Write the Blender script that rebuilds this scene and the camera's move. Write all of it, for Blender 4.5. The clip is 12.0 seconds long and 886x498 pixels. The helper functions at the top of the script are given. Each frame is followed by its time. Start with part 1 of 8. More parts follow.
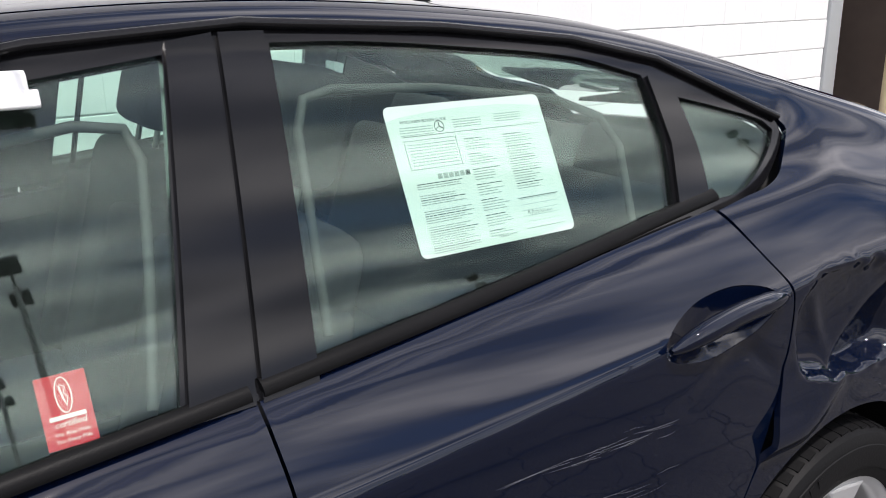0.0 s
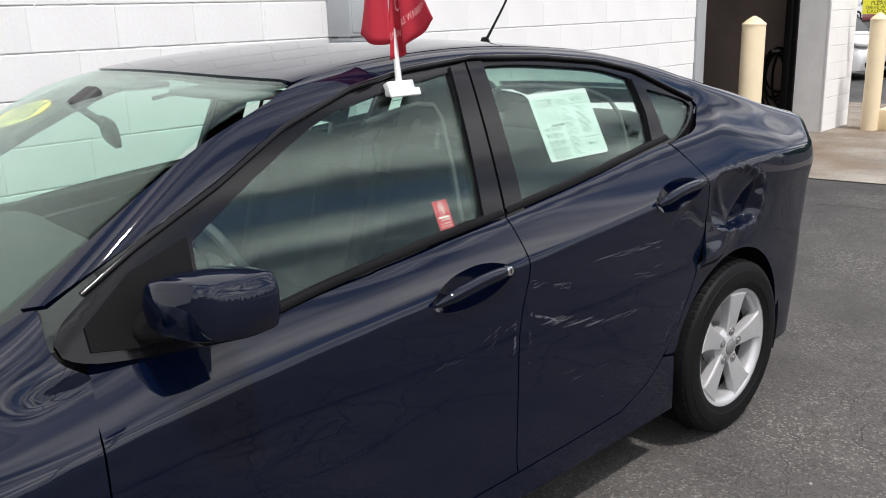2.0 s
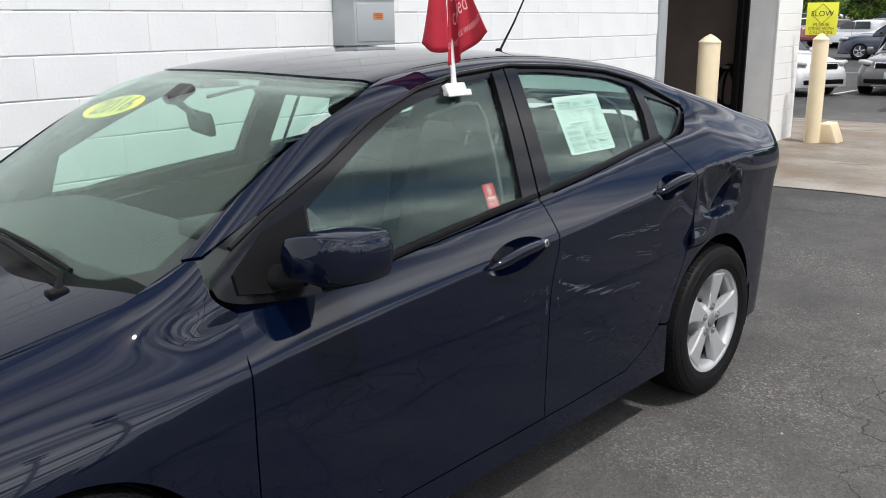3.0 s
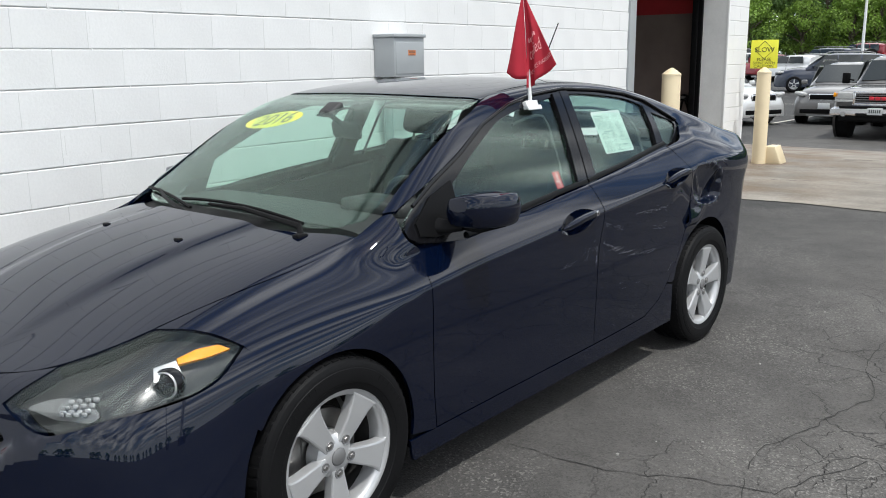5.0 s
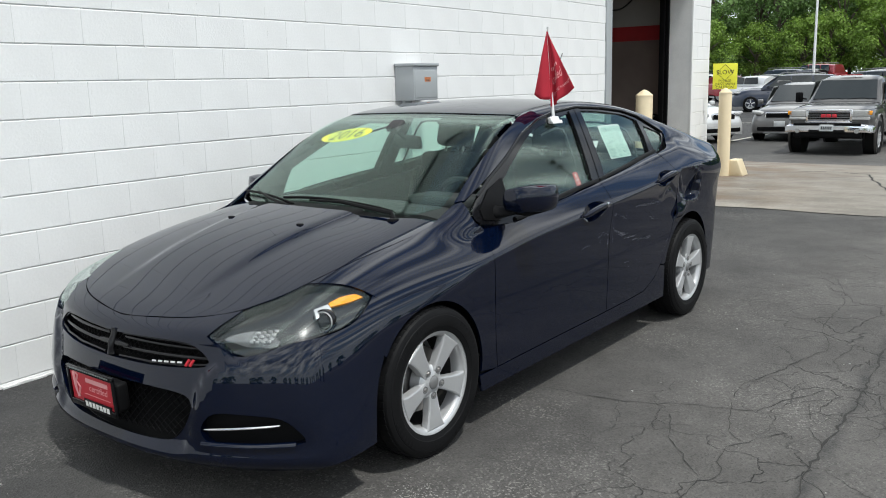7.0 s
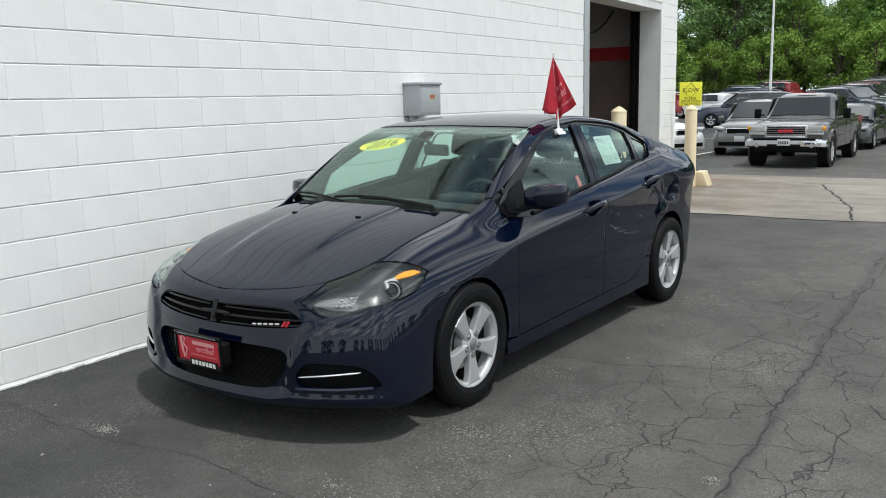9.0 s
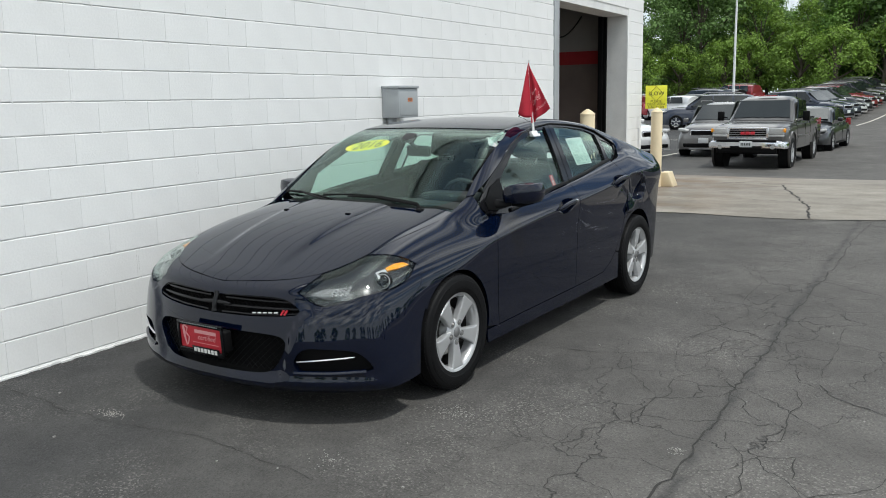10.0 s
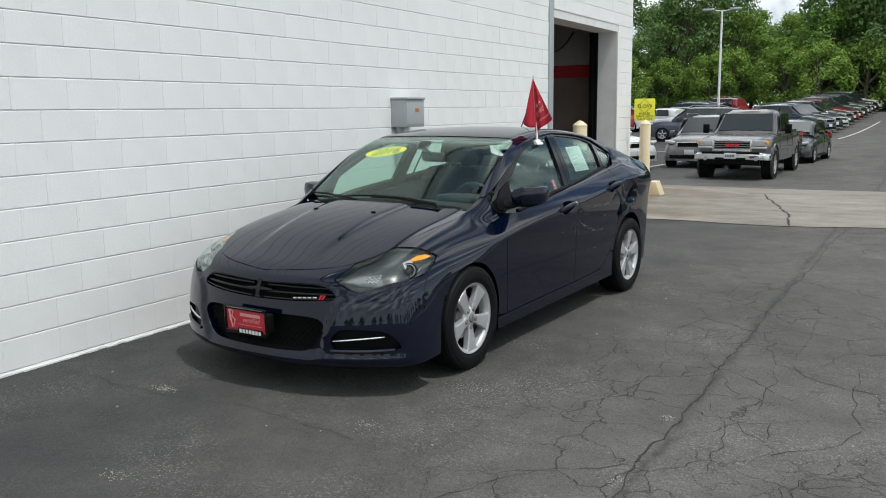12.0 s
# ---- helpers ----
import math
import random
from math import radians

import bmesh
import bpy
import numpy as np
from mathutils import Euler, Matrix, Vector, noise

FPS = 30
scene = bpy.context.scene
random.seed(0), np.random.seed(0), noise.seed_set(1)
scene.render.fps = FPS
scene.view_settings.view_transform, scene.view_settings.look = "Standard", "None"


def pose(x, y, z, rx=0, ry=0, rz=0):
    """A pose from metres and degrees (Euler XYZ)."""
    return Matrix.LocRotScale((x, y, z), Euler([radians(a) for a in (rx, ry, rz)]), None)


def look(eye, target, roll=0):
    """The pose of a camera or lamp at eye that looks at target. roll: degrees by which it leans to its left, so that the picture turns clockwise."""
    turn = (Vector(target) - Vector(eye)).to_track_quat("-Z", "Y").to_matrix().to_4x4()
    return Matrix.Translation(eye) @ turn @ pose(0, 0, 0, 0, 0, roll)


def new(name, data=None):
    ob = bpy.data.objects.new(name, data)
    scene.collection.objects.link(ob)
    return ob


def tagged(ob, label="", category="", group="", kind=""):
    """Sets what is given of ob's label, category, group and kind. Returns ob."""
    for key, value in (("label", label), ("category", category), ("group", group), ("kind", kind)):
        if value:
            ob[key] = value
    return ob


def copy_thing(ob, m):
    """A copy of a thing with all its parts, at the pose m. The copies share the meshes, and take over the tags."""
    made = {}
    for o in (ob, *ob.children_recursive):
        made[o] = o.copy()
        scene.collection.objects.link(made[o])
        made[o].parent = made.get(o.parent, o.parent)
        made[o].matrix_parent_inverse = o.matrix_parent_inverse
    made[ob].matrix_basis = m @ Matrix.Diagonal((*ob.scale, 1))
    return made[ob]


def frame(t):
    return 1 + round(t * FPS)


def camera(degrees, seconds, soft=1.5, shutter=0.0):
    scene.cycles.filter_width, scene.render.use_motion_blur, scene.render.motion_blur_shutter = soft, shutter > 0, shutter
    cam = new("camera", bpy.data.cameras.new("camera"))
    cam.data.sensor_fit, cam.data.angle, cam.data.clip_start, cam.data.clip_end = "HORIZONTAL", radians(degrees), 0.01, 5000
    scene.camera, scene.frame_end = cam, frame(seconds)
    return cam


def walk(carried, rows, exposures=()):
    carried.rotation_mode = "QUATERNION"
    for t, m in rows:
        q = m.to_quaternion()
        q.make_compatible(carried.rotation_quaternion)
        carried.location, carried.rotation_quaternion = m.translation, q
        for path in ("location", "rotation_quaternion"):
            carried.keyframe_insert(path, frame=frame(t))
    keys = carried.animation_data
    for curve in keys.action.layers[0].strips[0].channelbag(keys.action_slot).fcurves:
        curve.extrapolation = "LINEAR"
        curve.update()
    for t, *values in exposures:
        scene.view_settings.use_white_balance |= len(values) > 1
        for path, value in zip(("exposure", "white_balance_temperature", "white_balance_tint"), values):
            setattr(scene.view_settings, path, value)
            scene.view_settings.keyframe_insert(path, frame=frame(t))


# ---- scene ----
import mathutils.geometry

cam = camera(54.7, 12.0, soft=1.0)
PATH = [
    (0, (1.724, 1.246, 1.447), (0.197, 2.403, 0.871), -0.8),
    (0.5, (1.92, 0.937, 1.498), (0.433, 2.108, 0.852), -0.5),
    (1, (2.06, 0.55, 1.499), (0.63, 1.809, 0.888), -2.0),
    (1.5, (2.208, 0.22, 1.52), (0.836, 1.568, 0.969), -1.7),
    (2, (2.356, -0.1, 1.535), (0.995, 1.267, 1.005), -1.9),
    (2.5, (2.392, -0.396, 1.526), (1.072, 1.019, 1.019), -1.5),
    (3, (2.43, -0.618, 1.547), (1.158, 0.84, 1.039), -0.6),
    (3.2, (2.454, -0.727, 1.522), (1.198, 0.746, 1.017), -0.4),
    (4.8, (2.655, -1.672, 1.527), (1.463, -0.126, 1.092), -0.7),
    (5, (2.683, -1.78, 1.551), (1.492, -0.232, 1.118), -0.7),
    (5.5, (2.709, -2.081, 1.543), (1.55, -0.502, 1.139), -1.1),
    (6, (2.755, -2.309, 1.559), (1.609, -0.719, 1.161), -1.2),
    (6.5, (2.875, -2.554, 1.547), (1.73, -0.962, 1.152), -1.3),
    (7, (2.912, -2.783, 1.564), (1.781, -1.178, 1.184), -1.4),
    (8.8, (3.102, -3.57, 1.597), (2.03, -1.917, 1.253), -1.3),
    (9, (3.074, -3.671, 1.576), (2.009, -2.014, 1.231), -1.3),
    (9.5, (3.085, -3.842, 1.588), (2.039, -2.173, 1.239), -1.2),
    (10, (3.168, -3.994, 1.596), (2.166, -2.298, 1.252), -1.1),
    (10.5, (3.23, -4.127, 1.602), (2.227, -2.43, 1.264), -1.1),
    (11, (3.255, -4.218, 1.603), (2.254, -2.52, 1.265), -1.1),
    (11.5, (3.266, -4.437, 1.579), (2.27, -2.735, 1.242), -1.1),
    (12, (3.297, -4.586, 1.602), (2.321, -2.87, 1.281), -0.6),
]
EXPOSURES = [(0.0, 0.36, 6600, 16), (0.5, 0.74, 6650, 18), (1.0, 0.82, 6650, 16), (1.5, 0.58, 6650, 18), (2.0, 0.22, 6600, 14), (2.6, 0.17, 6500, 12), (5.5, 0.07, 6350, 8), (9.0, -0.09, 6350, 6), (12.0, -0.24, 6350, 6)]
walk(cam, [(t, look(eye, target, roll)) for t, eye, target, roll in PATH], EXPOSURES)

# ---- sky and sun ----
SUN_ELEVATION, SUN_AZIMUTH = 66.0, 12.0   # degrees; azimuth counted from +x towards -y
SKY_STRENGTH, CLOUD_STRENGTH, SUN_STRENGTH = 0.14, 1.7, 3.1

world = bpy.data.worlds.new("sky")
scene.world = world
world.use_nodes = True
wn, wl = world.node_tree.nodes, world.node_tree.links
wn.clear()
w_out = wn.new("ShaderNodeOutputWorld")
w_sky = wn.new("ShaderNodeTexSky")
w_sky.sky_type, w_sky.sun_disc = "NISHITA", False
w_sky.sun_elevation, w_sky.sun_rotation = radians(SUN_ELEVATION), radians(90 + SUN_AZIMUTH)
w_blue = wn.new("ShaderNodeBackground")
w_blue.inputs["Strength"].default_value = SKY_STRENGTH
wl.new(w_sky.outputs[0], w_blue.inputs["Color"])
w_co = wn.new("ShaderNodeTexCoord")
w_sep = wn.new("ShaderNodeSeparateXYZ")
wl.new(w_co.outputs["Generated"], w_sep.inputs[0])
w_hi = wn.new("ShaderNodeMath")
w_hi.operation, w_hi.inputs[1].default_value = "ADD", 0.22
wl.new(w_sep.outputs["Z"], w_hi.inputs[0])
w_flat = wn.new("ShaderNodeCombineXYZ")
for axis in "XY":
    w_div = wn.new("ShaderNodeMath")
    w_div.operation = "DIVIDE"
    wl.new(w_sep.outputs[axis], w_div.inputs[0])
    wl.new(w_hi.outputs[0], w_div.inputs[1])
    wl.new(w_div.outputs[0], w_flat.inputs[axis])
w_map = wn.new("ShaderNodeMapping")
w_map.inputs["Scale"].default_value = (2.4, 0.6, 1.0)
w_map.inputs["Rotation"].default_value = (0, 0, radians(20))
wl.new(w_flat.outputs[0], w_map.inputs[0])
w_n = wn.new("ShaderNodeTexNoise")
w_n.inputs["Scale"].default_value, w_n.inputs["Detail"].default_value = 2.0, 6
w_n.inputs["Roughness"].default_value, w_n.inputs["Distortion"].default_value = 0.50, 0.35
wl.new(w_map.outputs[0], w_n.inputs["Vector"])
w_shade = wn.new("ShaderNodeValToRGB")
w_shade.color_ramp.elements[0].position, w_shade.color_ramp.elements[0].color = 0.39, (0.20, 0.23, 0.28, 1)
w_shade.color_ramp.elements[1].position, w_shade.color_ramp.elements[1].color = 0.63, (1.36, 1.37, 1.37, 1)
wl.new(w_n.outputs["Fac"], w_shade.inputs["Fac"])
w_cloud = wn.new("ShaderNodeBackground")
w_cloud.inputs["Strength"].default_value = CLOUD_STRENGTH
w_low = wn.new("ShaderNodeMapRange")   # pale haze towards the horizon
w_low.inputs["From Min"].default_value, w_low.inputs["From Max"].default_value = 0.05, 0.15
w_low.inputs["To Min"].default_value, w_low.inputs["To Max"].default_value = 1.0, 0.0
wl.new(w_sep.outputs["Z"], w_low.inputs["Value"])
w_haze = wn.new("ShaderNodeMix")
w_haze.data_type = "RGBA"
w_haze.inputs["B"].default_value = (0.62, 0.66, 0.69, 1)
wl.new(w_low.outputs[0], w_haze.inputs["Factor"])
wl.new(w_shade.outputs[0], w_haze.inputs["A"])
wl.new(w_haze.outputs["Result"], w_cloud.inputs["Color"])
w_n2 = wn.new("ShaderNodeTexNoise")
w_n2.inputs["Scale"].default_value, w_n2.inputs["Detail"].default_value = 1.3, 6
wl.new(w_map.outputs[0], w_n2.inputs["Vector"])
w_cover = wn.new("ShaderNodeValToRGB")
w_cover.color_ramp.elements[0].position, w_cover.color_ramp.elements[1].position = 0.36, 0.52
wl.new(w_n2.outputs["Fac"], w_cover.inputs["Fac"])
w_mix = wn.new("ShaderNodeMixShader")
w_full = wn.new("ShaderNodeMath")
w_full.operation = "MAXIMUM"
wl.new(w_cover.outputs[0], w_full.inputs[0])
wl.new(w_low.outputs[0], w_full.inputs[1])
wl.new(w_full.outputs[0], w_mix.inputs["Fac"])
wl.new(w_blue.outputs[0], w_mix.inputs[1])
wl.new(w_cloud.outputs[0], w_mix.inputs[2])
wl.new(w_mix.outputs[0], w_out.inputs["Surface"])

sun = new("sun", bpy.data.lights.new("sun", "SUN"))
sun.data.energy, sun.data.angle, sun.data.color = SUN_STRENGTH, radians(3.0), (1.0, 0.97, 0.92)
sun_way = Vector((math.cos(radians(SUN_AZIMUTH)) * math.cos(radians(SUN_ELEVATION)),
                  -math.sin(radians(SUN_AZIMUTH)) * math.cos(radians(SUN_ELEVATION)), math.sin(radians(SUN_ELEVATION))))
sun.matrix_world = look(sun_way * 30, (0, 0, 0))

# ---- materials ----


def surface(name, color, rough=0.5, metal=0.0, vary=0.12, scale=6.0, grain=0.0, grain_scale=120.0, bump=0.0,
            coat=0.0, rough_vary=0.0, spec=0.5, per_object=0.0):
    """A painted, plastic, metal or stone surface with variation at two scales."""
    m = bpy.data.materials.new(name)
    m.use_nodes = True
    n, l = m.node_tree.nodes, m.node_tree.links
    b = n["Principled BSDF"]
    co = n.new("ShaderNodeTexCoord")
    big = n.new("ShaderNodeTexNoise")
    big.inputs["Scale"].default_value, big.inputs["Detail"].default_value = scale, 5
    fine = n.new("ShaderNodeTexNoise")
    fine.inputs["Scale"].default_value, fine.inputs["Detail"].default_value = grain_scale, 3
    for t in (big, fine):
        l.new(co.outputs["Object"], t.inputs["Vector"])
    both_n = n.new("ShaderNodeMath")
    both_n.operation = "MULTIPLY_ADD"
    both_n.inputs[1].default_value = grain
    l.new(fine.outputs["Fac"], both_n.inputs[0])
    l.new(big.outputs["Fac"], both_n.inputs[2])
    ramp = n.new("ShaderNodeMapRange")
    ramp.inputs["From Min"].default_value, ramp.inputs["From Max"].default_value = 0.25 + grain * 0.3, 0.75 + grain * 0.7
    ramp.inputs["To Min"].default_value, ramp.inputs["To Max"].default_value = 1 - vary, 1 + vary
    l.new(both_n.outputs[0], ramp.inputs["Value"])
    value = ramp.outputs[0]
    if per_object:
        info = n.new("ShaderNodeObjectInfo")
        spread = n.new("ShaderNodeMapRange")
        spread.inputs["To Min"].default_value, spread.inputs["To Max"].default_value = 1 - per_object, 1 + per_object
        l.new(info.outputs["Random"], spread.inputs["Value"])
        times = n.new("ShaderNodeMath")
        times.operation = "MULTIPLY"
        l.new(value, times.inputs[0])
        l.new(spread.outputs[0], times.inputs[1])
        value = times.outputs[0]
    tint = n.new("ShaderNodeVectorMath")
    tint.operation = "SCALE"
    tint.inputs[0].default_value = color
    l.new(value, tint.inputs["Scale"])
    l.new(tint.outputs[0], b.inputs["Base Color"])
    b.inputs["Roughness"].default_value, b.inputs["Metallic"].default_value = rough, metal
    b.inputs["Specular IOR Level"].default_value = spec
    b.inputs["Coat Weight"].default_value, b.inputs["Coat Roughness"].default_value = coat, 0.015
    if rough_vary:
        rr = n.new("ShaderNodeMapRange")
        rr.inputs["To Min"].default_value, rr.inputs["To Max"].default_value = max(0.02, rough - rough_vary), min(1, rough + rough_vary)
        l.new(big.outputs["Fac"], rr.inputs["Value"])
        l.new(rr.outputs[0], b.inputs["Roughness"])
    if bump:
        bp = n.new("ShaderNodeBump")
        bp.inputs["Strength"].default_value, bp.inputs["Distance"].default_value = 1.0, bump
        l.new(fine.outputs["Fac"], bp.inputs["Height"])
        l.new(bp.outputs[0], b.inputs["Normal"])
    return m


def window_glass(name, tint, face=0.045):
    """A clear pane: tinted straight-through light with a mirror gloss on top."""
    m = bpy.data.materials.new(name)
    m.use_nodes = True
    n, l = m.node_tree.nodes, m.node_tree.links
    n.remove(n["Principled BSDF"])
    clear, gloss, mix, rim, power, lift = (n.new("ShaderNodeBsdfTransparent"), n.new("ShaderNodeBsdfGlossy"), n.new("ShaderNodeMixShader"),
                                           n.new("ShaderNodeLayerWeight"), n.new("ShaderNodeMath"), n.new("ShaderNodeMath"))
    clear.inputs["Color"].default_value = (*tint, 1)
    gloss.inputs["Roughness"].default_value = 0.01
    gloss.inputs["Color"].default_value = (0.86, 0.95, 0.90, 1)
    rim.inputs["Blend"].default_value = 0.5
    power.operation, power.inputs[1].default_value = "POWER", 5.0
    lift.operation, lift.inputs[1].default_value, lift.inputs[2].default_value = "MULTIPLY_ADD", 0.9, face
    l.new(rim.outputs["Facing"], power.inputs[0])
    l.new(power.outputs[0], lift.inputs[0])
    l.new(lift.outputs[0], mix.inputs["Fac"])
    l.new(clear.outputs[0], mix.inputs[1])
    l.new(gloss.outputs[0], mix.inputs[2])
    l.new(mix.outputs[0], n["Material Output"].inputs["Surface"])
    return m


NAVY = surface("navy_metallic_paint", (0.0010, 0.0031, 0.0122), rough=0.5, vary=0.08, scale=3, grain=0.5, grain_scale=900, coat=1.0, spec=0.0)
navy_b = NAVY.node_tree.nodes["Principled BSDF"]
navy_b.inputs["Coat IOR"].default_value, navy_b.inputs["Coat Roughness"].default_value = 1.50, 0.030
BLACK_GLOSS = surface("black_gloss_trim", (0.006, 0.006, 0.007), rough=0.09, vary=0.1, rough_vary=0.03, spec=0.30)
BLACK_PLASTIC = surface("black_plastic", (0.006, 0.006, 0.0064), rough=0.42, vary=0.2, grain=0.6, grain_scale=400, bump=0.0003, spec=0.07)
RUBBER = surface("tyre_rubber", (0.0065, 0.0065, 0.007), rough=0.55, spec=0.12, vary=0.25, scale=9, grain=0.6, grain_scale=220, bump=0.0004)
UNDER = surface("underbody_black", (0.005, 0.005, 0.005), rough=0.8, vary=0.2, spec=0.2)
ALLOY = surface("silver_alloy", (0.52, 0.525, 0.53), rough=0.34, metal=0.5, vary=0.06, grain=0.4, grain_scale=500)
STEEL = surface("brake_steel", (0.30, 0.29, 0.28), rough=0.4, metal=0.9, vary=0.2, scale=20)
CHROME = surface("chrome", (0.75, 0.75, 0.76), rough=0.08, metal=1.0, vary=0.03)
GLASS = window_glass("green_tinted_glass", (0.86, 0.965, 0.92))
LENS = window_glass("clear_lens", (0.96, 0.97, 0.97), 0.03)
CABIN = surface("charcoal_cabin_plastic", (0.030, 0.030, 0.031), rough=0.6, vary=0.15, grain=0.6, grain_scale=300, bump=0.0003)
HEADLINER = surface("grey_headliner_cloth", (0.13, 0.13, 0.125), rough=0.9, vary=0.1, grain=0.5, grain_scale=300)
CLOTH = surface("charcoal_seat_cloth", (0.020, 0.020, 0.022), rough=0.9, vary=0.2, grain=0.5, grain_scale=350, bump=0.0001)
WHITE_PLASTIC = surface("white_plastic", (0.78, 0.78, 0.77), rough=0.4, vary=0.05)
RED_CLOTH = surface("red_flag_cloth", (0.42, 0.012, 0.03), rough=0.75, vary=0.12, scale=12, grain=0.7, grain_scale=700, bump=0.0004)
RED_PRINT = surface("red_print", (0.52, 0.025, 0.04), rough=0.35, vary=0.06)
WHITE_PRINT = surface("white_print", (0.78, 0.76, 0.72), rough=0.5, vary=0.04)
PINK_PRINT = surface("pale_pink_print", (0.75, 0.36, 0.36), rough=0.5, vary=0.04)
PAPER = surface("printed_paper", (0.53, 0.57, 0.55), rough=0.6, vary=0.04, scale=14)
INK = surface("grey_ink", (0.08, 0.09, 0.09), rough=0.6, vary=0.1)
PALE_INK = surface("pale_grey_ink", (0.26, 0.29, 0.28), rough=0.6, vary=0.1)
YELLOW_PRINT = surface("yellow_print", (0.85, 0.72, 0.06), rough=0.4, vary=0.05)
AMBER = surface("amber_reflector", (0.88, 0.34, 0.012), rough=0.2, vary=0.15, scale=60)
LAMP_DARK = surface("headlamp_black_housing", (0.024, 0.024, 0.025), rough=0.3, vary=0.15, scale=30)
LAMP_GREY = surface("headlamp_inner_grey", (0.20, 0.20, 0.20), rough=0.3, metal=0.3, vary=0.1)
LAMP_BRIGHT = surface("headlamp_reflector", (0.40, 0.40, 0.40), rough=0.35, metal=0.4, vary=0.2, scale=60)
WHEEL_DARK = surface("brake_dust_grey", (0.035, 0.034, 0.033), rough=0.6, metal=0.3, vary=0.2, scale=12)
WHITE_BLOCK = surface("white_painted_block", (0.80, 0.80, 0.79), rough=0.55, vary=0.05, scale=2.0, grain=0.6, grain_scale=70, bump=0.0009, per_object=0.012)
MORTAR = surface("painted_mortar", (0.70, 0.70, 0.69), rough=0.6, vary=0.10, scale=5, grain=0.6, grain_scale=80, bump=0.0008)
GREY_BOX = surface("grey_enamel", (0.36, 0.38, 0.39), rough=0.4, vary=0.05, scale=4)
CREAM = surface("cream_bollard_paint", (0.72, 0.60, 0.40), rough=0.45, vary=0.06, scale=5, grain=0.3)
CONCRETE = surface("weathered_concrete", (0.215, 0.187, 0.153), rough=0.85, vary=0.40, scale=0.7, grain=0.6, grain_scale=60, bump=0.0015)
SIGN_YELLOW = surface("sign_yellow", (0.80, 0.78, 0.05), rough=0.45, vary=0.05)
SIGN_BLACK = surface("sign_black", (0.02, 0.02, 0.015), rough=0.5, vary=0.05)
ROOM_DARK = surface("dark_room_paint", (0.16, 0.125, 0.11), rough=0.8, vary=0.2, scale=2)
ROOM_GREY = surface("room_grey_paint", (0.30, 0.29, 0.28), rough=0.8, vary=0.1, scale=2)
ROOM_RED = surface("room_red_stripe", (0.32, 0.015, 0.02), rough=0.7, vary=0.1)
BARK = surface("bark", (0.10, 0.08, 0.06), rough=0.9, vary=0.3, scale=4, grain=0.8, grain_scale=30, bump=0.01)
WHITE_LINE = surface("worn_line_paint", (0.55, 0.53, 0.46), rough=0.8, vary=0.25, scale=8, grain=0.7, grain_scale=50)
SCRATCH = surface("scratched_paint", (0.20, 0.20, 0.22), rough=0.6, vary=0.3, scale=40)

# ---- tools ----


def part(name, data, material, parent=None, label=""):
    """Links a mesh or a bmesh as one mesh object under a thing or a part."""
    if isinstance(data, bmesh.types.BMesh):
        me = bpy.data.meshes.new(name)
        data.to_mesh(me)
        data.free()
        data = me
    if material is not None and not len(data.materials):
        data.materials.append(material)
    ob = new(name, data)
    ob.parent = parent
    if label:
        ob["label"] = label
    return ob


def thing(name, m, label, category, group="", kind=""):
    ob = new(name)
    ob.empty_display_size = 0.1
    ob.matrix_world = m
    return tagged(ob, label, category, group, kind)


def smooth_mesh(name, verts, faces, angle=None):
    me = bpy.data.meshes.new(name)
    me.from_pydata([tuple(v) for v in verts], [], [tuple(int(i) for i in f) for f in faces])
    if angle is None or angle > 0:
        me.polygons.foreach_set("use_smooth", [True] * len(me.polygons))
    if angle:
        me.set_sharp_from_angle(angle=radians(angle))
    me.update()
    return me


def block(sx, sy, sz, bevel=0.0, at=(0, 0, 0), segments=2, m=None):
    """A box of that size centred at a point, with rounded edges."""
    bm = bmesh.new()
    bmesh.ops.create_cube(bm, size=1.0, matrix=Matrix.Translation(at) @ Matrix.Diagonal((sx, sy, sz, 1)))
    if bevel:
        bmesh.ops.bevel(bm, geom=bm.edges[:], offset=bevel, segments=segments, profile=0.6, affect="EDGES")
    if m is not None:
        bmesh.ops.transform(bm, matrix=m, verts=bm.verts)
    for f in bm.faces:
        f.smooth = bevel > 0
    return bm


def lathe(profile, steps=32, axis="z", m=None, angle=35):
    """A turned body from (radius, height) pairs."""
    verts, faces = [], []
    n = len(profile)
    for i in range(steps):
        a = 2 * math.pi * i / steps
        for r, h in profile:
            p = (r * math.cos(a), r * math.sin(a), h)
            verts.append(p if axis == "z" else (h, p[0], p[1]) if axis == "x" else (p[1], h, p[0]))
    for i in range(steps):
        k = (i + 1) % steps
        for j in range(n - 1):
            faces.append((i * n + j, k * n + j, k * n + j + 1, i * n + j + 1))
    if m is not None:
        verts = [m @ Vector(v) for v in verts]
    bm = bmesh.new()
    bm.from_mesh(smooth_mesh("turned", verts, faces, angle))
    bmesh.ops.remove_doubles(bm, verts=bm.verts, dist=1e-5)
    return bm


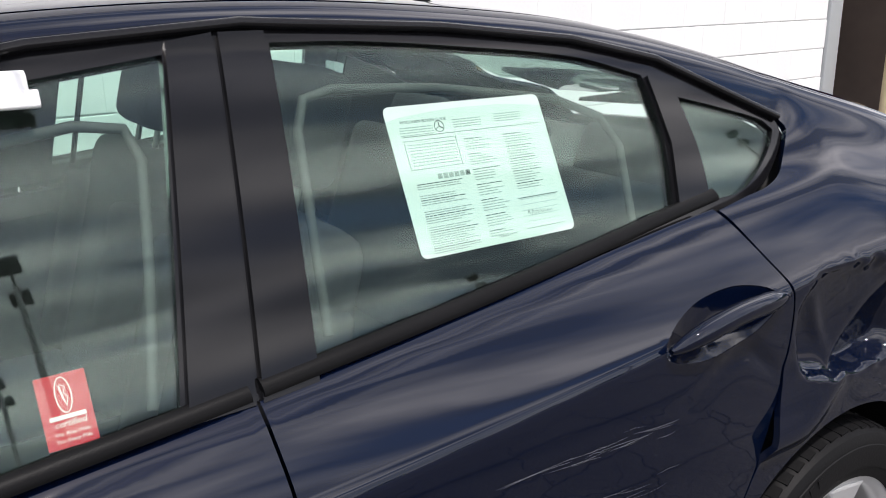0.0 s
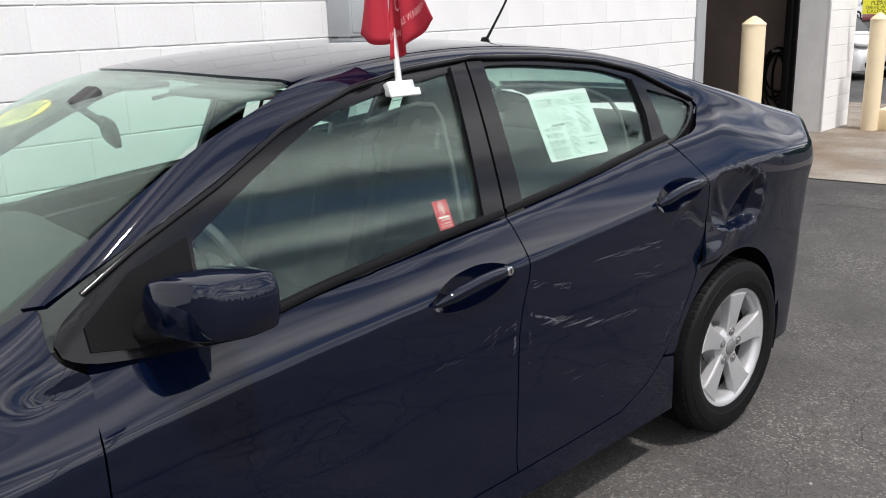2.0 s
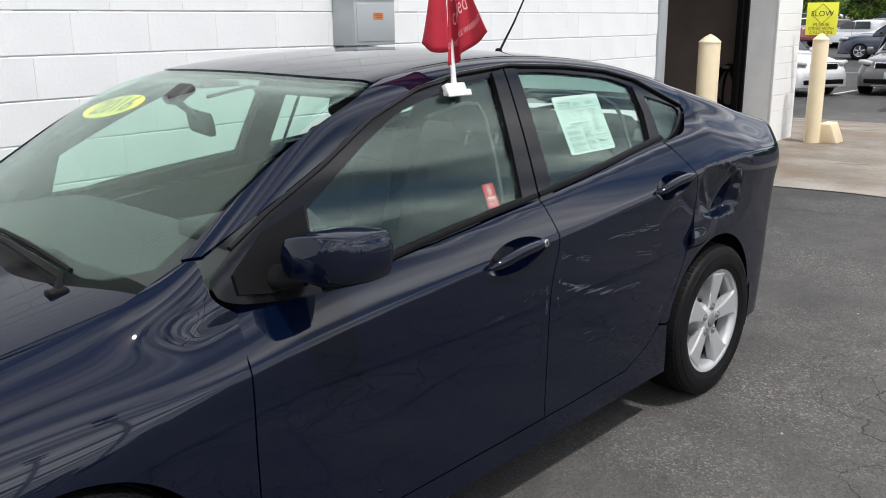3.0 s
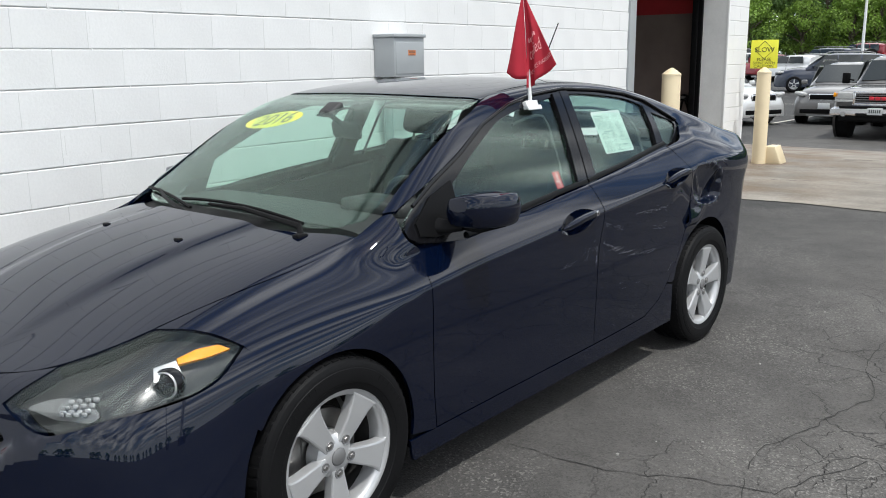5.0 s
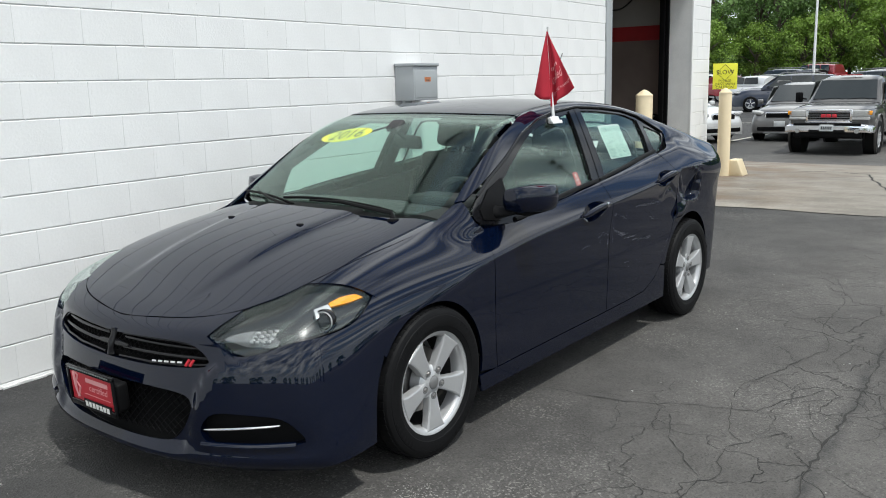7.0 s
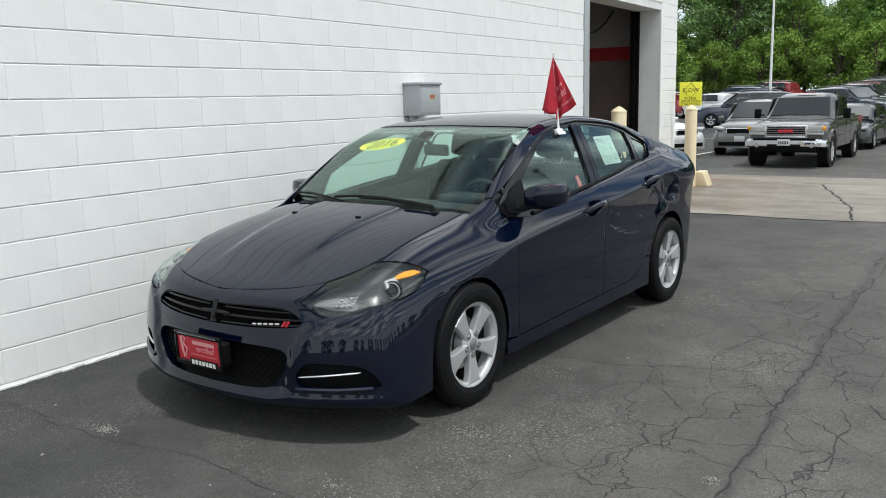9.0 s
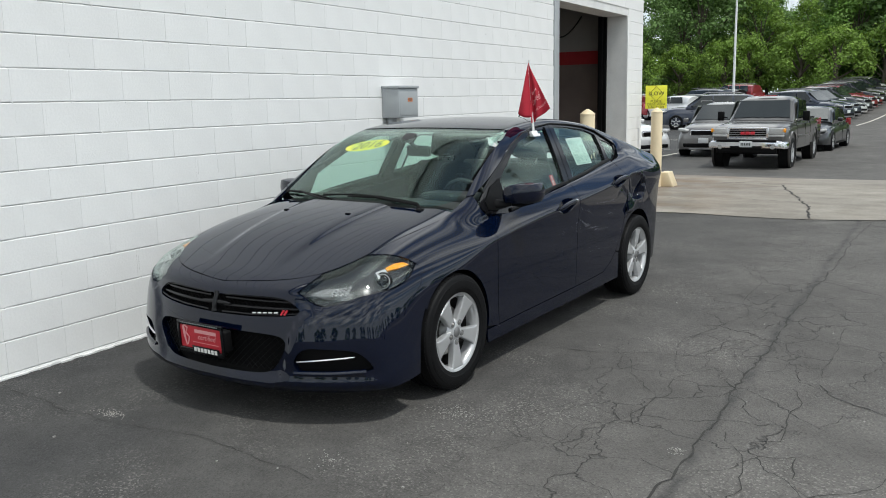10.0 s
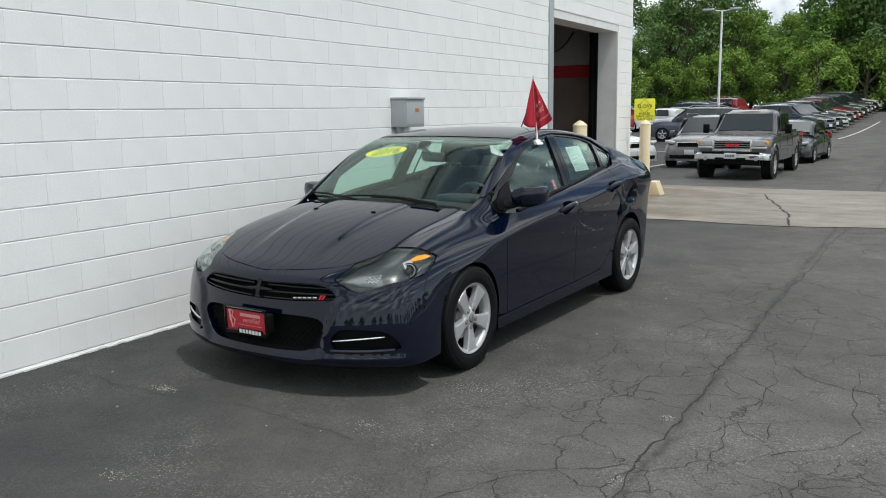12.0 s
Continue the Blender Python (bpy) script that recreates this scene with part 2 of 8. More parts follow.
def tube(points, radius, steps=10, taper=None, flat=1.0):
    """A round bar along points; taper: a radius for each point."""
    pts = [Vector(p) for p in points]
    verts, faces = [], []
    side = None
    for i, p in enumerate(pts):
        way = (pts[min(i + 1, len(pts) - 1)] - pts[max(i - 1, 0)]).normalized()
        if side is None:
            side = way.orthogonal().normalized()
        side = (side - way * side.dot(way)).normalized()
        up = way.cross(side)
        r = taper[i] if taper else radius
        for k in range(steps):
            a = 2 * math.pi * k / steps
            verts.append(p + side * (r * math.cos(a)) + up * (r * flat * math.sin(a)))
    for i in range(len(pts) - 1):
        for k in range(steps):
            q = (k + 1) % steps
            faces.append((i * steps + k, i * steps + q, (i + 1) * steps + q, (i + 1) * steps + k))
    faces += [tuple(range(steps - 1, -1, -1)), tuple(range((len(pts) - 1) * steps, len(pts) * steps))]
    return smooth_mesh("bar", verts, faces, 50)


def spline(points, step=0.02):
    """A closed smooth outline through points; a point given twice in a row is a corner."""
    pts, corner = [], []
    for p in points:
        p = tuple(float(c) for c in p)
        if pts and p == pts[-1]:
            corner[-1] = True
        else:
            pts.append(p)
            corner.append(False)
    n, out = len(pts), []
    P = np.array(pts)
    for i in range(n):
        a, b = P[i], P[(i + 1) % n]
        before = P[i - 1] if not corner[i] else 2 * a - b
        after = P[(i + 2) % n] if not corner[(i + 1) % n] else 2 * b - a
        if corner[i] and corner[(i + 1) % n]:
            before, after = 2 * a - b, 2 * b - a
        length = np.linalg.norm(b - a)
        ta = (b - before) * length / (np.linalg.norm(b - a) + np.linalg.norm(a - before))
        tb = (after - a) * length / (np.linalg.norm(after - b) + np.linalg.norm(b - a))
        for s in np.arange(0, 1, 1 / max(1, round(length / step))):
            out.append((2*s**3 - 3*s**2 + 1) * a + (s**3 - 2*s**2 + s) * ta + (-2*s**3 + 3*s**2) * b + (s**3 - s**2) * tb)
    return np.array(out)


def inside(poly, pts):
    x, y = pts[:, 0], pts[:, 1]
    px, py = poly[:, 0], poly[:, 1]
    qx, qy = np.roll(px, -1), np.roll(py, -1)
    hit = np.zeros(len(pts), bool)
    for i in range(len(poly)):
        cross = (py[i] > y) != (qy[i] > y)
        with np.errstate(divide="ignore", invalid="ignore"):
            hit ^= cross & (x < (qx[i] - px[i]) * (y - py[i]) / (qy[i] - py[i]) + px[i])
    return hit


def flat_mesh(outline, holes=(), step=0.03, ridge=()):
    """Triangles that fill a flat outline, with points on a grid inside it."""
    loops = [np.asarray(o, float) for o in (outline, *holes)]
    lo, hi = loops[0].min(axis=0), loops[0].max(axis=0)
    gx, gy = np.arange(lo[0] + step / 2, hi[0], step), np.arange(lo[1] + step / 2, hi[1], step)
    grid = np.array([(x, y) for x in gx for y in gy]).reshape(-1, 2)
    if len(grid):
        keep = inside(loops[0], grid)
        for h in loops[1:]:
            keep &= ~inside(h, grid)
        grid = grid[keep]
    rim = np.concatenate(loops)
    if len(grid):
        near = np.array([np.min(np.hypot(*(rim - g).T)) for g in grid])
        grid = grid[near > step * 0.45]
    if len(ridge):
        extra = np.concatenate(ridge)
        keep = inside(loops[0], extra)
        for h in loops[1:]:
            keep &= ~inside(h, extra)
        extra = extra[keep]
        if len(extra):
            extra = extra[np.array([np.min(np.hypot(*(rim - g).T)) for g in extra]) > step * 0.3]
            if len(grid) and len(extra):
                grid = grid[np.array([np.min(np.hypot(*(extra - g).T)) for g in grid]) > step * 0.5]
            grid = np.concatenate([grid, extra])
    edges, start = [], 0
    for o in loops:
        edges += [(start + i, start + (i + 1) % len(o)) for i in range(len(o))]
        start += len(o)
    pts = np.concatenate([rim, grid]) if len(grid) else rim
    v, e, f, *rest = mathutils.geometry.delaunay_2d_cdt([Vector(p) for p in pts], edges, [], 1, 1e-6)
    v = np.array([(p.x, p.y) for p in v])
    f = [t for t in f]
    if holes:
        mid = np.array([v[list(t)].mean(axis=0) for t in f])
        keep = np.ones(len(f), bool)
        for h in loops[1:]:
            keep &= ~inside(h, mid)
        f = [t for t, k in zip(f, keep) if k]
    faces = []
    for t in f:
        a, b, c = v[t[0]], v[t[1]], v[t[2]]
        area = (b[0] - a[0]) * (c[1] - a[1]) - (b[1] - a[1]) * (c[0] - a[0])
        if abs(area) > 1e-10:
            faces.append(tuple(t) if area > 0 else tuple(reversed(t)))
    return v, faces


def gradient(f, P):
    e, g = 8e-4, np.zeros_like(P)
    for k in range(3):
        d = np.zeros(3)
        d[k] = e
        g[:, k] = f(*(P + d).T) - f(*(P - d).T)
    return g / np.maximum(np.linalg.norm(g, axis=1, keepdims=True), 1e-12)


def sheet(f, outline, way, holes=(), step=0.03, off=0.0, thick=0.01, mirrored=False, ridge=(), bowl=0.0, brim=0.03):
    """A panel of the surface f = 0: a flat outline carried onto it along lines. way(uv) gives each line's outer and inner ends.
    It has a rim and a back, and the true normals of the surface."""
    uv, faces = flat_mesh(outline, holes, step, ridge)
    out, inn = way(uv)
    a, b = np.zeros(len(uv)), np.ones(len(uv))
    for _ in range(34):
        mid = (a + b) / 2
        P = out + (inn - out) * mid[:, None]
        neg = f(*P.T) < 0
        b, a = np.where(neg, mid, b), np.where(neg, a, mid)
    P = out + (inn - out) * ((a + b) / 2)[:, None]
    N = gradient(f, P)
    P = P + N * off
    if bowl:
        line = np.asarray(outline, float)
        nxt = np.roll(line, -1, axis=0)
        away = np.full(len(uv), 9.0)
        for a0, b0 in zip(line, nxt):
            q = np.clip(((uv - a0) @ (b0 - a0)) / max((b0 - a0) @ (b0 - a0), 1e-12), 0, 1)
            away = np.minimum(away, np.linalg.norm(uv - a0 - q[:, None] * (b0 - a0), axis=1))
        P = P - N * (bowl * eased(0.5 + 0.5 * np.clip(away / brim, 0, 1)) * 2 - bowl)[:, None]
    t0 = faces[len(faces) // 2]
    flip = np.dot(np.cross(P[t0[1]] - P[t0[0]], P[t0[2]] - P[t0[0]]), N[t0[0]]) < 0
    if flip:
        faces = [tuple(reversed(t)) for t in faces]
    if mirrored:
        P, N = P * (-1, 1, 1), N * (-1, 1, 1)
        faces = [tuple(reversed(t)) for t in faces]
    if bowl:
        N = np.zeros_like(P)
        for t in faces:
            c = np.cross(P[t[1]] - P[t[0]], P[t[2]] - P[t[0]])
            for i in t:
                N[i] += c
        N = N / np.maximum(np.linalg.norm(N, axis=1, keepdims=True), 1e-12)
    used = {}
    for t in faces:
        for i in range(3):
            used[(t[i], t[(i + 1) % 3])] = 1
    edge = [k for k in used if (k[1], k[0]) not in used]
    n = len(P)
    verts = np.concatenate([P, P - N * thick])
    back = [tuple(n + i for i in reversed(t)) for t in faces]
    rim = [(k[1], k[0], k[0] + n, k[1] + n) for k in edge]
    me = bpy.data.meshes.new("panel")
    me.from_pydata(verts.tolist(), [], [tuple(int(i) for i in t) for t in (*faces, *back, *rim)])
    me.polygons.foreach_set("use_smooth", [True] * len(me.polygons))
    normals = []
    for t in faces:
        normals += [N[i] for i in t]
    for t in back:
        normals += [-N[i - n] for i in t]
    for q in rim:
        c = np.cross(verts[q[1]] - verts[q[0]], verts[q[2]] - verts[q[0]])
        c = c / max(np.linalg.norm(c), 1e-12)
        normals += [c] * 4
    me.update()
    me.normals_split_custom_set([tuple(v) for v in normals])
    return me


def from_side(uv):
    return np.stack([np.full(len(uv), 1.3), uv[:, 0], uv[:, 1]], 1), np.stack([np.full(len(uv), 0.2), uv[:, 0], uv[:, 1]], 1)


def from_top(uv):
    return np.stack([uv[:, 0], uv[:, 1], np.full(len(uv), 1.8)], 1), np.stack([uv[:, 0], uv[:, 1], np.full(len(uv), 0.3)], 1)


def slanted(axis, far=1.2, centre=(0, 0, 0), near=-1.0):
    """Lines along a slanting axis; returns the way, and how a place in space falls on the flat."""
    d = Vector(axis).normalized()
    u = Vector((0, 1, 0)) if abs(d.y) < 0.9 else Vector((1, 0, 0))
    u = (u - d * u.dot(d)).normalized()
    v = d.cross(u)
    D, U, V, C = (np.array(q) for q in (d, u, v, Vector(centre)))

    def way(uv):
        base = C + uv[:, :1] * U + uv[:, 1:] * V
        return base + D * far, base + D * near

    def fall(points):
        return [((np.array(p) - C) @ U, (np.array(p) - C) @ V) for p in points]
    return way, fall


def turned_way(cy, reach, front=True):
    """Lines towards an upright axis at y = cy: outlines are angles (from the car's middle) and heights."""
    s = -1 if front else 1

    def way(uv):
        c, d = np.sin(uv[:, 0]), s * np.cos(uv[:, 0])
        return (np.stack([c * reach, cy + d * reach, uv[:, 1]], 1), np.stack([c * 0.05, cy + d * 0.05, uv[:, 1]], 1))
    return way


def prism(outline, depth, m=None, bevel=0.0, axis="z"):
    """A flat outline with thickness."""
    v, f = flat_mesh(outline, (), 10.0)
    n = len(v)
    bm = bmesh.new()
    ring = [bm.verts.new((*p, 0)) for p in v]
    fs = [bm.faces.new([ring[i] for i in t]) for t in f]
    r = bmesh.ops.extrude_face_region(bm, geom=fs)
    bmesh.ops.translate(bm, vec=(0, 0, depth), verts=[e for e in r["geom"] if isinstance(e, bmesh.types.BMVert)])
    bmesh.ops.recalc_face_normals(bm, faces=bm.faces)
    if bevel:
        sharp = [e for e in bm.edges if len(e.link_faces) == 2 and e.calc_face_angle() > 0.7]
        bmesh.ops.bevel(bm, geom=sharp, offset=bevel, segments=2, profile=0.6, affect="EDGES")
    if m is not None:
        bmesh.ops.transform(bm, matrix=m, verts=bm.verts)
    return bm


def lettering(name, words, size, material, parent, m, label="", shear=0.0, align="CENTER", thick=0.0006):
    """Words in the built-in font, turned into a mesh."""
    cu = bpy.data.curves.new(name, "FONT")
    cu.body, cu.size, cu.align_x, cu.align_y, cu.shear, cu.extrude = words, size, align, "CENTER", shear, thick
    cu.resolution_u = 3
    ob = bpy.data.objects.new(name, cu)
    me = bpy.data.meshes.new_from_object(ob)
    bpy.data.objects.remove(ob)
    bpy.data.curves.remove(cu)
    me.transform(m)
    me.materials.clear()
    return part(name, me, material, parent, label)


def joined(meshes, name="joined"):
    """Several meshes or bmeshes as one bmesh."""
    bm = bmesh.new()
    for me in meshes:
        if isinstance(me, bmesh.types.BMesh):
            tmp = bpy.data.meshes.new("tmp")
            me.to_mesh(tmp)
            me.free()
            me = tmp
        bm.from_mesh(me)
    return bm


def keyed(keys, soft=0.0):
    """A smooth curve through a few (place, value) keys: monotone cubic, straight on beyond the ends.
    soft: faired by a cubic B-spline with knots that far apart, so that its bend has no jumps."""
    k = np.array(keys, float)
    px, py = k[:, 0], k[:, 1]
    h = np.diff(px)
    d = np.diff(py) / h
    m = np.zeros(len(px))
    m[0], m[-1] = d[0], d[-1]
    for i in range(1, len(px) - 1):
        if d[i - 1] * d[i] > 0:
            w1, w2 = 2 * h[i] + h[i - 1], h[i] + 2 * h[i - 1]
            m[i] = (w1 + w2) / (w1 / d[i - 1] + w2 / d[i])

    def at(v):
        v = np.asarray(v, float)
        i = np.clip(np.searchsorted(px, v) - 1, 0, len(h) - 1)
        s = (v - px[i]) / h[i]
        t = np.clip(s, 0, 1)
        r = (py[i] * (2*t**3 - 3*t**2 + 1) + h[i] * m[i] * (t**3 - 2*t**2 + t)
             + py[i + 1] * (-2*t**3 + 3*t**2) + h[i] * m[i + 1] * (t**3 - t**2))
        return r + (s - t) * h[i] * np.where(s < 0, m[0], m[-1])
    if not soft:
        return at
    start = px[0] - 2.0
    knots = at(start + soft * np.arange(int((px[-1] - px[0] + 4.0) / soft) + 4))

    def fair(v):
        u = (np.asarray(v, float) - start) / soft
        i = np.clip(np.floor(u).astype(int), 1, len(knots) - 3)
        t = u - i
        return (knots[i - 1] * (1 - t)**3 + knots[i] * (3*t**3 - 6*t**2 + 4)
                + knots[i + 1] * (-3*t**3 + 3*t**2 + 3*t + 1) + knots[i + 2] * t**3) / 6
    return fair


def eased(v):
    """From 0 to 1 with soft ends."""
    v = np.clip(v, 0, 1)
    return v**3 * (v * (6*v - 15) + 10)


def both(values, k):
    """The rounded meeting of several half spaces."""
    g = np.stack(np.broadcast_arrays(*values))
    top = g.max(axis=0)
    return top + k * np.log(np.exp((g - top) / k).sum(axis=0))

# ---- ground ----


def asphalt(name):
    """Worn asphalt: pale stone grains, a tone that pales away from the wall and a net of fine cracks."""
    m = bpy.data.materials.new(name)
    m.use_nodes = True
    n, l = m.node_tree.nodes, m.node_tree.links
    b = n["Principled BSDF"]
    co = n.new("ShaderNodeTexCoord")

    def noise_tex(scale, detail=4, rough=0.55, vector=None):
        t = n.new("ShaderNodeTexNoise")
        t.inputs["Scale"].default_value, t.inputs["Detail"].default_value, t.inputs["Roughness"].default_value = scale, detail, rough
        l.new(vector or co.outputs["Object"], t.inputs["Vector"])
        return t

    def ramp(value, p0, c0, p1, c1):
        r = n.new("ShaderNodeValToRGB")
        r.color_ramp.elements[0].position, r.color_ramp.elements[1].position = p0, p1
        r.color_ramp.elements[0].color, r.color_ramp.elements[1].color = (*c0, 1), (*c1, 1)
        l.new(value, r.inputs["Fac"])
        return r.outputs["Color"]

    def mix(kind, fac, a, c):
        x = n.new("ShaderNodeMix")
        x.data_type, x.blend_type = "RGBA", kind
        if isinstance(fac, float):
            x.inputs["Factor"].default_value = fac
        else:
            l.new(fac, x.inputs["Factor"])
        l.new(a, x.inputs["A"])
        l.new(c, x.inputs["B"])
        return x.outputs["Result"]

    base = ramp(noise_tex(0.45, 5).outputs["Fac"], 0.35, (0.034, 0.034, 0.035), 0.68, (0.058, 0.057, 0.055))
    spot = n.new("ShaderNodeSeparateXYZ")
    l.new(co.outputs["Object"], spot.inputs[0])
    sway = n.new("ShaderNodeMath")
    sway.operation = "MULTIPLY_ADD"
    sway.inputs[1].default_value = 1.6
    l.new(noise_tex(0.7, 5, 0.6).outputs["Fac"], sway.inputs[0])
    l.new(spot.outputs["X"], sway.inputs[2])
    # base tone runs darker near the wall, paler outward and in the far lot
    paling = n.new("ShaderNodeMapRange")
    paling.inputs["From Min"].default_value, paling.inputs["From Max"].default_value = 0.6, 2.6
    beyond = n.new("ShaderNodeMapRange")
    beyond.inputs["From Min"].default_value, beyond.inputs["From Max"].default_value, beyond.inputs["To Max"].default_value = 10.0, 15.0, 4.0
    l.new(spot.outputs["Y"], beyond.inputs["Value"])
    pale_reach = n.new("ShaderNodeMath")
    pale_reach.operation = "ADD"
    l.new(sway.outputs[0], pale_reach.inputs[0])
    l.new(beyond.outputs[0], pale_reach.inputs[1])
    l.new(pale_reach.outputs[0], paling.inputs["Value"])
    pale_base = ramp(noise_tex(0.55, 5).outputs["Fac"], 0.35, (0.079, 0.0745, 0.0695), 0.68, (0.112, 0.106, 0.099))
    base = mix("MIX", paling.outputs[0], base, pale_base)
    base = mix("MULTIPLY", 0.8, base, ramp(noise_tex(3.5, 6, 0.65).outputs["Fac"], 0.3, (0.72, 0.72, 0.72), 0.7, (1.2, 1.2, 1.2)))
    grit = n.new("ShaderNodeTexVoronoi")
    grit.inputs["Scale"].default_value = 125
    l.new(co.outputs["Object"], grit.inputs["Vector"])
    worn = ramp(noise_tex(1.1, 4).outputs["Fac"], 0.45, (0.08,) * 3, 0.66, (0.7,) * 3)
    sep = n.new("ShaderNodeSeparateColor")
    l.new(grit.outputs["Color"], sep.inputs[0])
    pick = ramp(sep.outputs[0], 0.82, (0, 0, 0), 0.87, (1, 1, 1))
    pick2 = mix("MULTIPLY", 1.0, pick, worn)
    pale = n.new("ShaderNodeRGB")
    pale.outputs[0].default_value = (0.22, 0.21, 0.195, 1)
    base = mix("MIX", pick2, base, pale.outputs[0])
    dots = ramp(sep.outputs[1], 0.55, (1, 1, 1), 0.95, (0.55, 0.55, 0.55))
    base = mix("MULTIPLY", 0.7, base, dots)
    # a net of fine cracks, bent by noise, only where the paving is tired
    bent = n.new("ShaderNodeVectorMath")
    bent.operation = "MULTIPLY_ADD"
    bend = noise_tex(2.3, 4, 0.6)
    l.new(bend.outputs["Color"], bent.inputs[0])
    bent.inputs[1].default_value = (0.45, 0.45, 0)
    l.new(co.outputs["Object"], bent.inputs[2])
    net = n.new("ShaderNodeTexVoronoi")
    net.feature = "DISTANCE_TO_EDGE"
    net.inputs["Scale"].default_value = 2.3
    l.new(bent.outputs[0], net.inputs["Vector"])
    thin = ramp(net.outputs["Distance"], 0.0005, (0.6,) * 3, 0.0085, (0, 0, 0))
    where = n.new("ShaderNodeSeparateXYZ")
    l.new(co.outputs["Object"], where.inputs[0])
    out_x = n.new("ShaderNodeMapRange")
    out_x.inputs["From Min"].default_value, out_x.inputs["From Max"].default_value = 0.9, 1.9
    l.new(where.outputs["X"], out_x.inputs["Value"])
    tired = n.new("ShaderNodeMath")
    tired.operation = "MULTIPLY"
    l.new(out_x.outputs[0], tired.inputs[0])
    l.new(ramp(noise_tex(0.8, 3).outputs["Fac"], 0.36, (0,) * 3, 0.5, (1,) * 3), tired.inputs[1])
    # a closer net, fainter, in patches
    fine_net = n.new("ShaderNodeTexVoronoi")
    fine_net.feature = "DISTANCE_TO_EDGE"
    fine_net.inputs["Scale"].default_value = 6.0
    l.new(bent.outputs[0], fine_net.inputs["Vector"])
    hair = mix("MULTIPLY", 1.0, ramp(fine_net.outputs["Distance"], 0.0, (0.5,) * 3, 0.016, (0, 0, 0)), ramp(noise_tex(0.9, 3, vector=bent.outputs[0]).outputs["Fac"], 0.50, (0,) * 3, 0.60, (1,) * 3))
    cracks = mix("MULTIPLY", 1.0, mix("LIGHTEN", 1.0, thin, hair), tired.outputs[0])
    # the old paving seam: a sooty band that comes and goes along one line
    off_seam = n.new("ShaderNodeMath")
    off_seam.operation = "MULTIPLY_ADD"
    off_seam.inputs[1].default_value, off_seam.inputs[2].default_value = 0.16, -0.08 - 2.27
    l.new(noise_tex(1.6, 5, 0.6).outputs["Fac"], off_seam.inputs[0])
    from_seam = n.new("ShaderNodeMath")
    from_seam.operation = "ADD"
    l.new(where.outputs["X"], from_seam.inputs[0])
    l.new(off_seam.outputs[0], from_seam.inputs[1])
    away = n.new("ShaderNodeMath")
    away.operation = "ABSOLUTE"
    l.new(from_seam.outputs[0], away.inputs[0])
    soot = mix("MULTIPLY", 1.0, ramp(away.outputs[0], 0.003, (0.85,) * 3, 0.048, (0,) * 3), ramp(noise_tex(3.5, 5, 0.65).outputs["Fac"], 0.38, (0.05,) * 3, 0.60, (1,) * 3))
    sooty = n.new("ShaderNodeRGB")
    sooty.outputs[0].default_value = (0.030, 0.030, 0.030, 1)
    base = mix("MIX", soot, base, sooty.outputs[0])
    dark = n.new("ShaderNodeRGB")
    dark.outputs[0].default_value = (0.012, 0.012, 0.012, 1)
    base = mix("MIX", cracks, base, dark.outputs[0])
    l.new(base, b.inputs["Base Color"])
    b.inputs["Roughness"].default_value = 0.82
    b.inputs["Specular IOR Level"].default_value = 0.35
    bp = n.new("ShaderNodeBump")
    bp.inputs["Distance"].default_value, bp.inputs["Strength"].default_value = 0.004, 0.8
    l.new(grit.outputs["Distance"], bp.inputs["Height"])
    bp2 = n.new("ShaderNodeBump")
    bp2.inputs["Distance"].default_value = 0.012
    bp2.invert = True
    l.new(cracks, bp2.inputs["Height"])
    l.new(bp.outputs[0], bp2.inputs["Normal"])
    l.new(bp2.outputs[0], b.inputs["Normal"])
    return m


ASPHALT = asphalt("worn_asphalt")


def flat_sheet(x0, x1, y0, y1, z=0.0):
    return smooth_mesh("flat", [(x0, y0, z), (x1, y0, z), (x1, y1, z), (x0, y1, z)], [(0, 1, 2, 3)], 0)


def level(y):
    """The ground's height: the lot beyond the apron lies in a shallow dip and climbs behind it."""
    def ease(q):
        q = min(1.0, max(0.0, q))
        return q * q * (3 - 2 * q)
    return -0.35 * ease((y - 11.6) / 6.5) * (1 - ease((y - 29) / 14)) + 1.35 * ease((y - 42) / 46)


ys = [-900.0, -100.0, -20.0] + [0.5 * k for k in range(0, 180)] + [900.0]
xs = [-900.0, -1.75, -1.6, -1.45, -1.3, -1.15, -1.0, -0.85, 900.0]


def dip(x, y):
    """The paving falls a little to the foot of the wall."""
    return -0.026 * float(eased((-0.90 - x) / 0.65)) * float(eased((6.0 - y) / 3.0)) if x > -5 else 0.0


rows_g = [(x, y, level(y) + dip(x, y)) for y in ys for x in xs]
nx = len(xs)
ground_me = smooth_mesh("ground", rows_g, [(nx * i + j, nx * i + j + 1, nx * (i + 1) + j + 1, nx * (i + 1) + j) for i in range(len(ys) - 1) for j in range(nx - 1)])
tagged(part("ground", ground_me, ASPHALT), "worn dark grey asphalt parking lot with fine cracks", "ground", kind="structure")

# ---- the building ----
WALL_X, CORNER_Y, TOP_Z = -1.665, 11.32, 4.9
DOOR_Y0, DOOR_Y1, DOOR_Z = 7.47, 10.48, 2.93
SOUTH_Y = -14.0


def solid(x0, x1, y0, y1, z0, z1, bevel=0.0):
    return block(x1 - x0, y1 - y0, z1 - z0, bevel, ((x0 + x1) / 2, (y0 + y1) / 2, (z0 + z1) / 2))


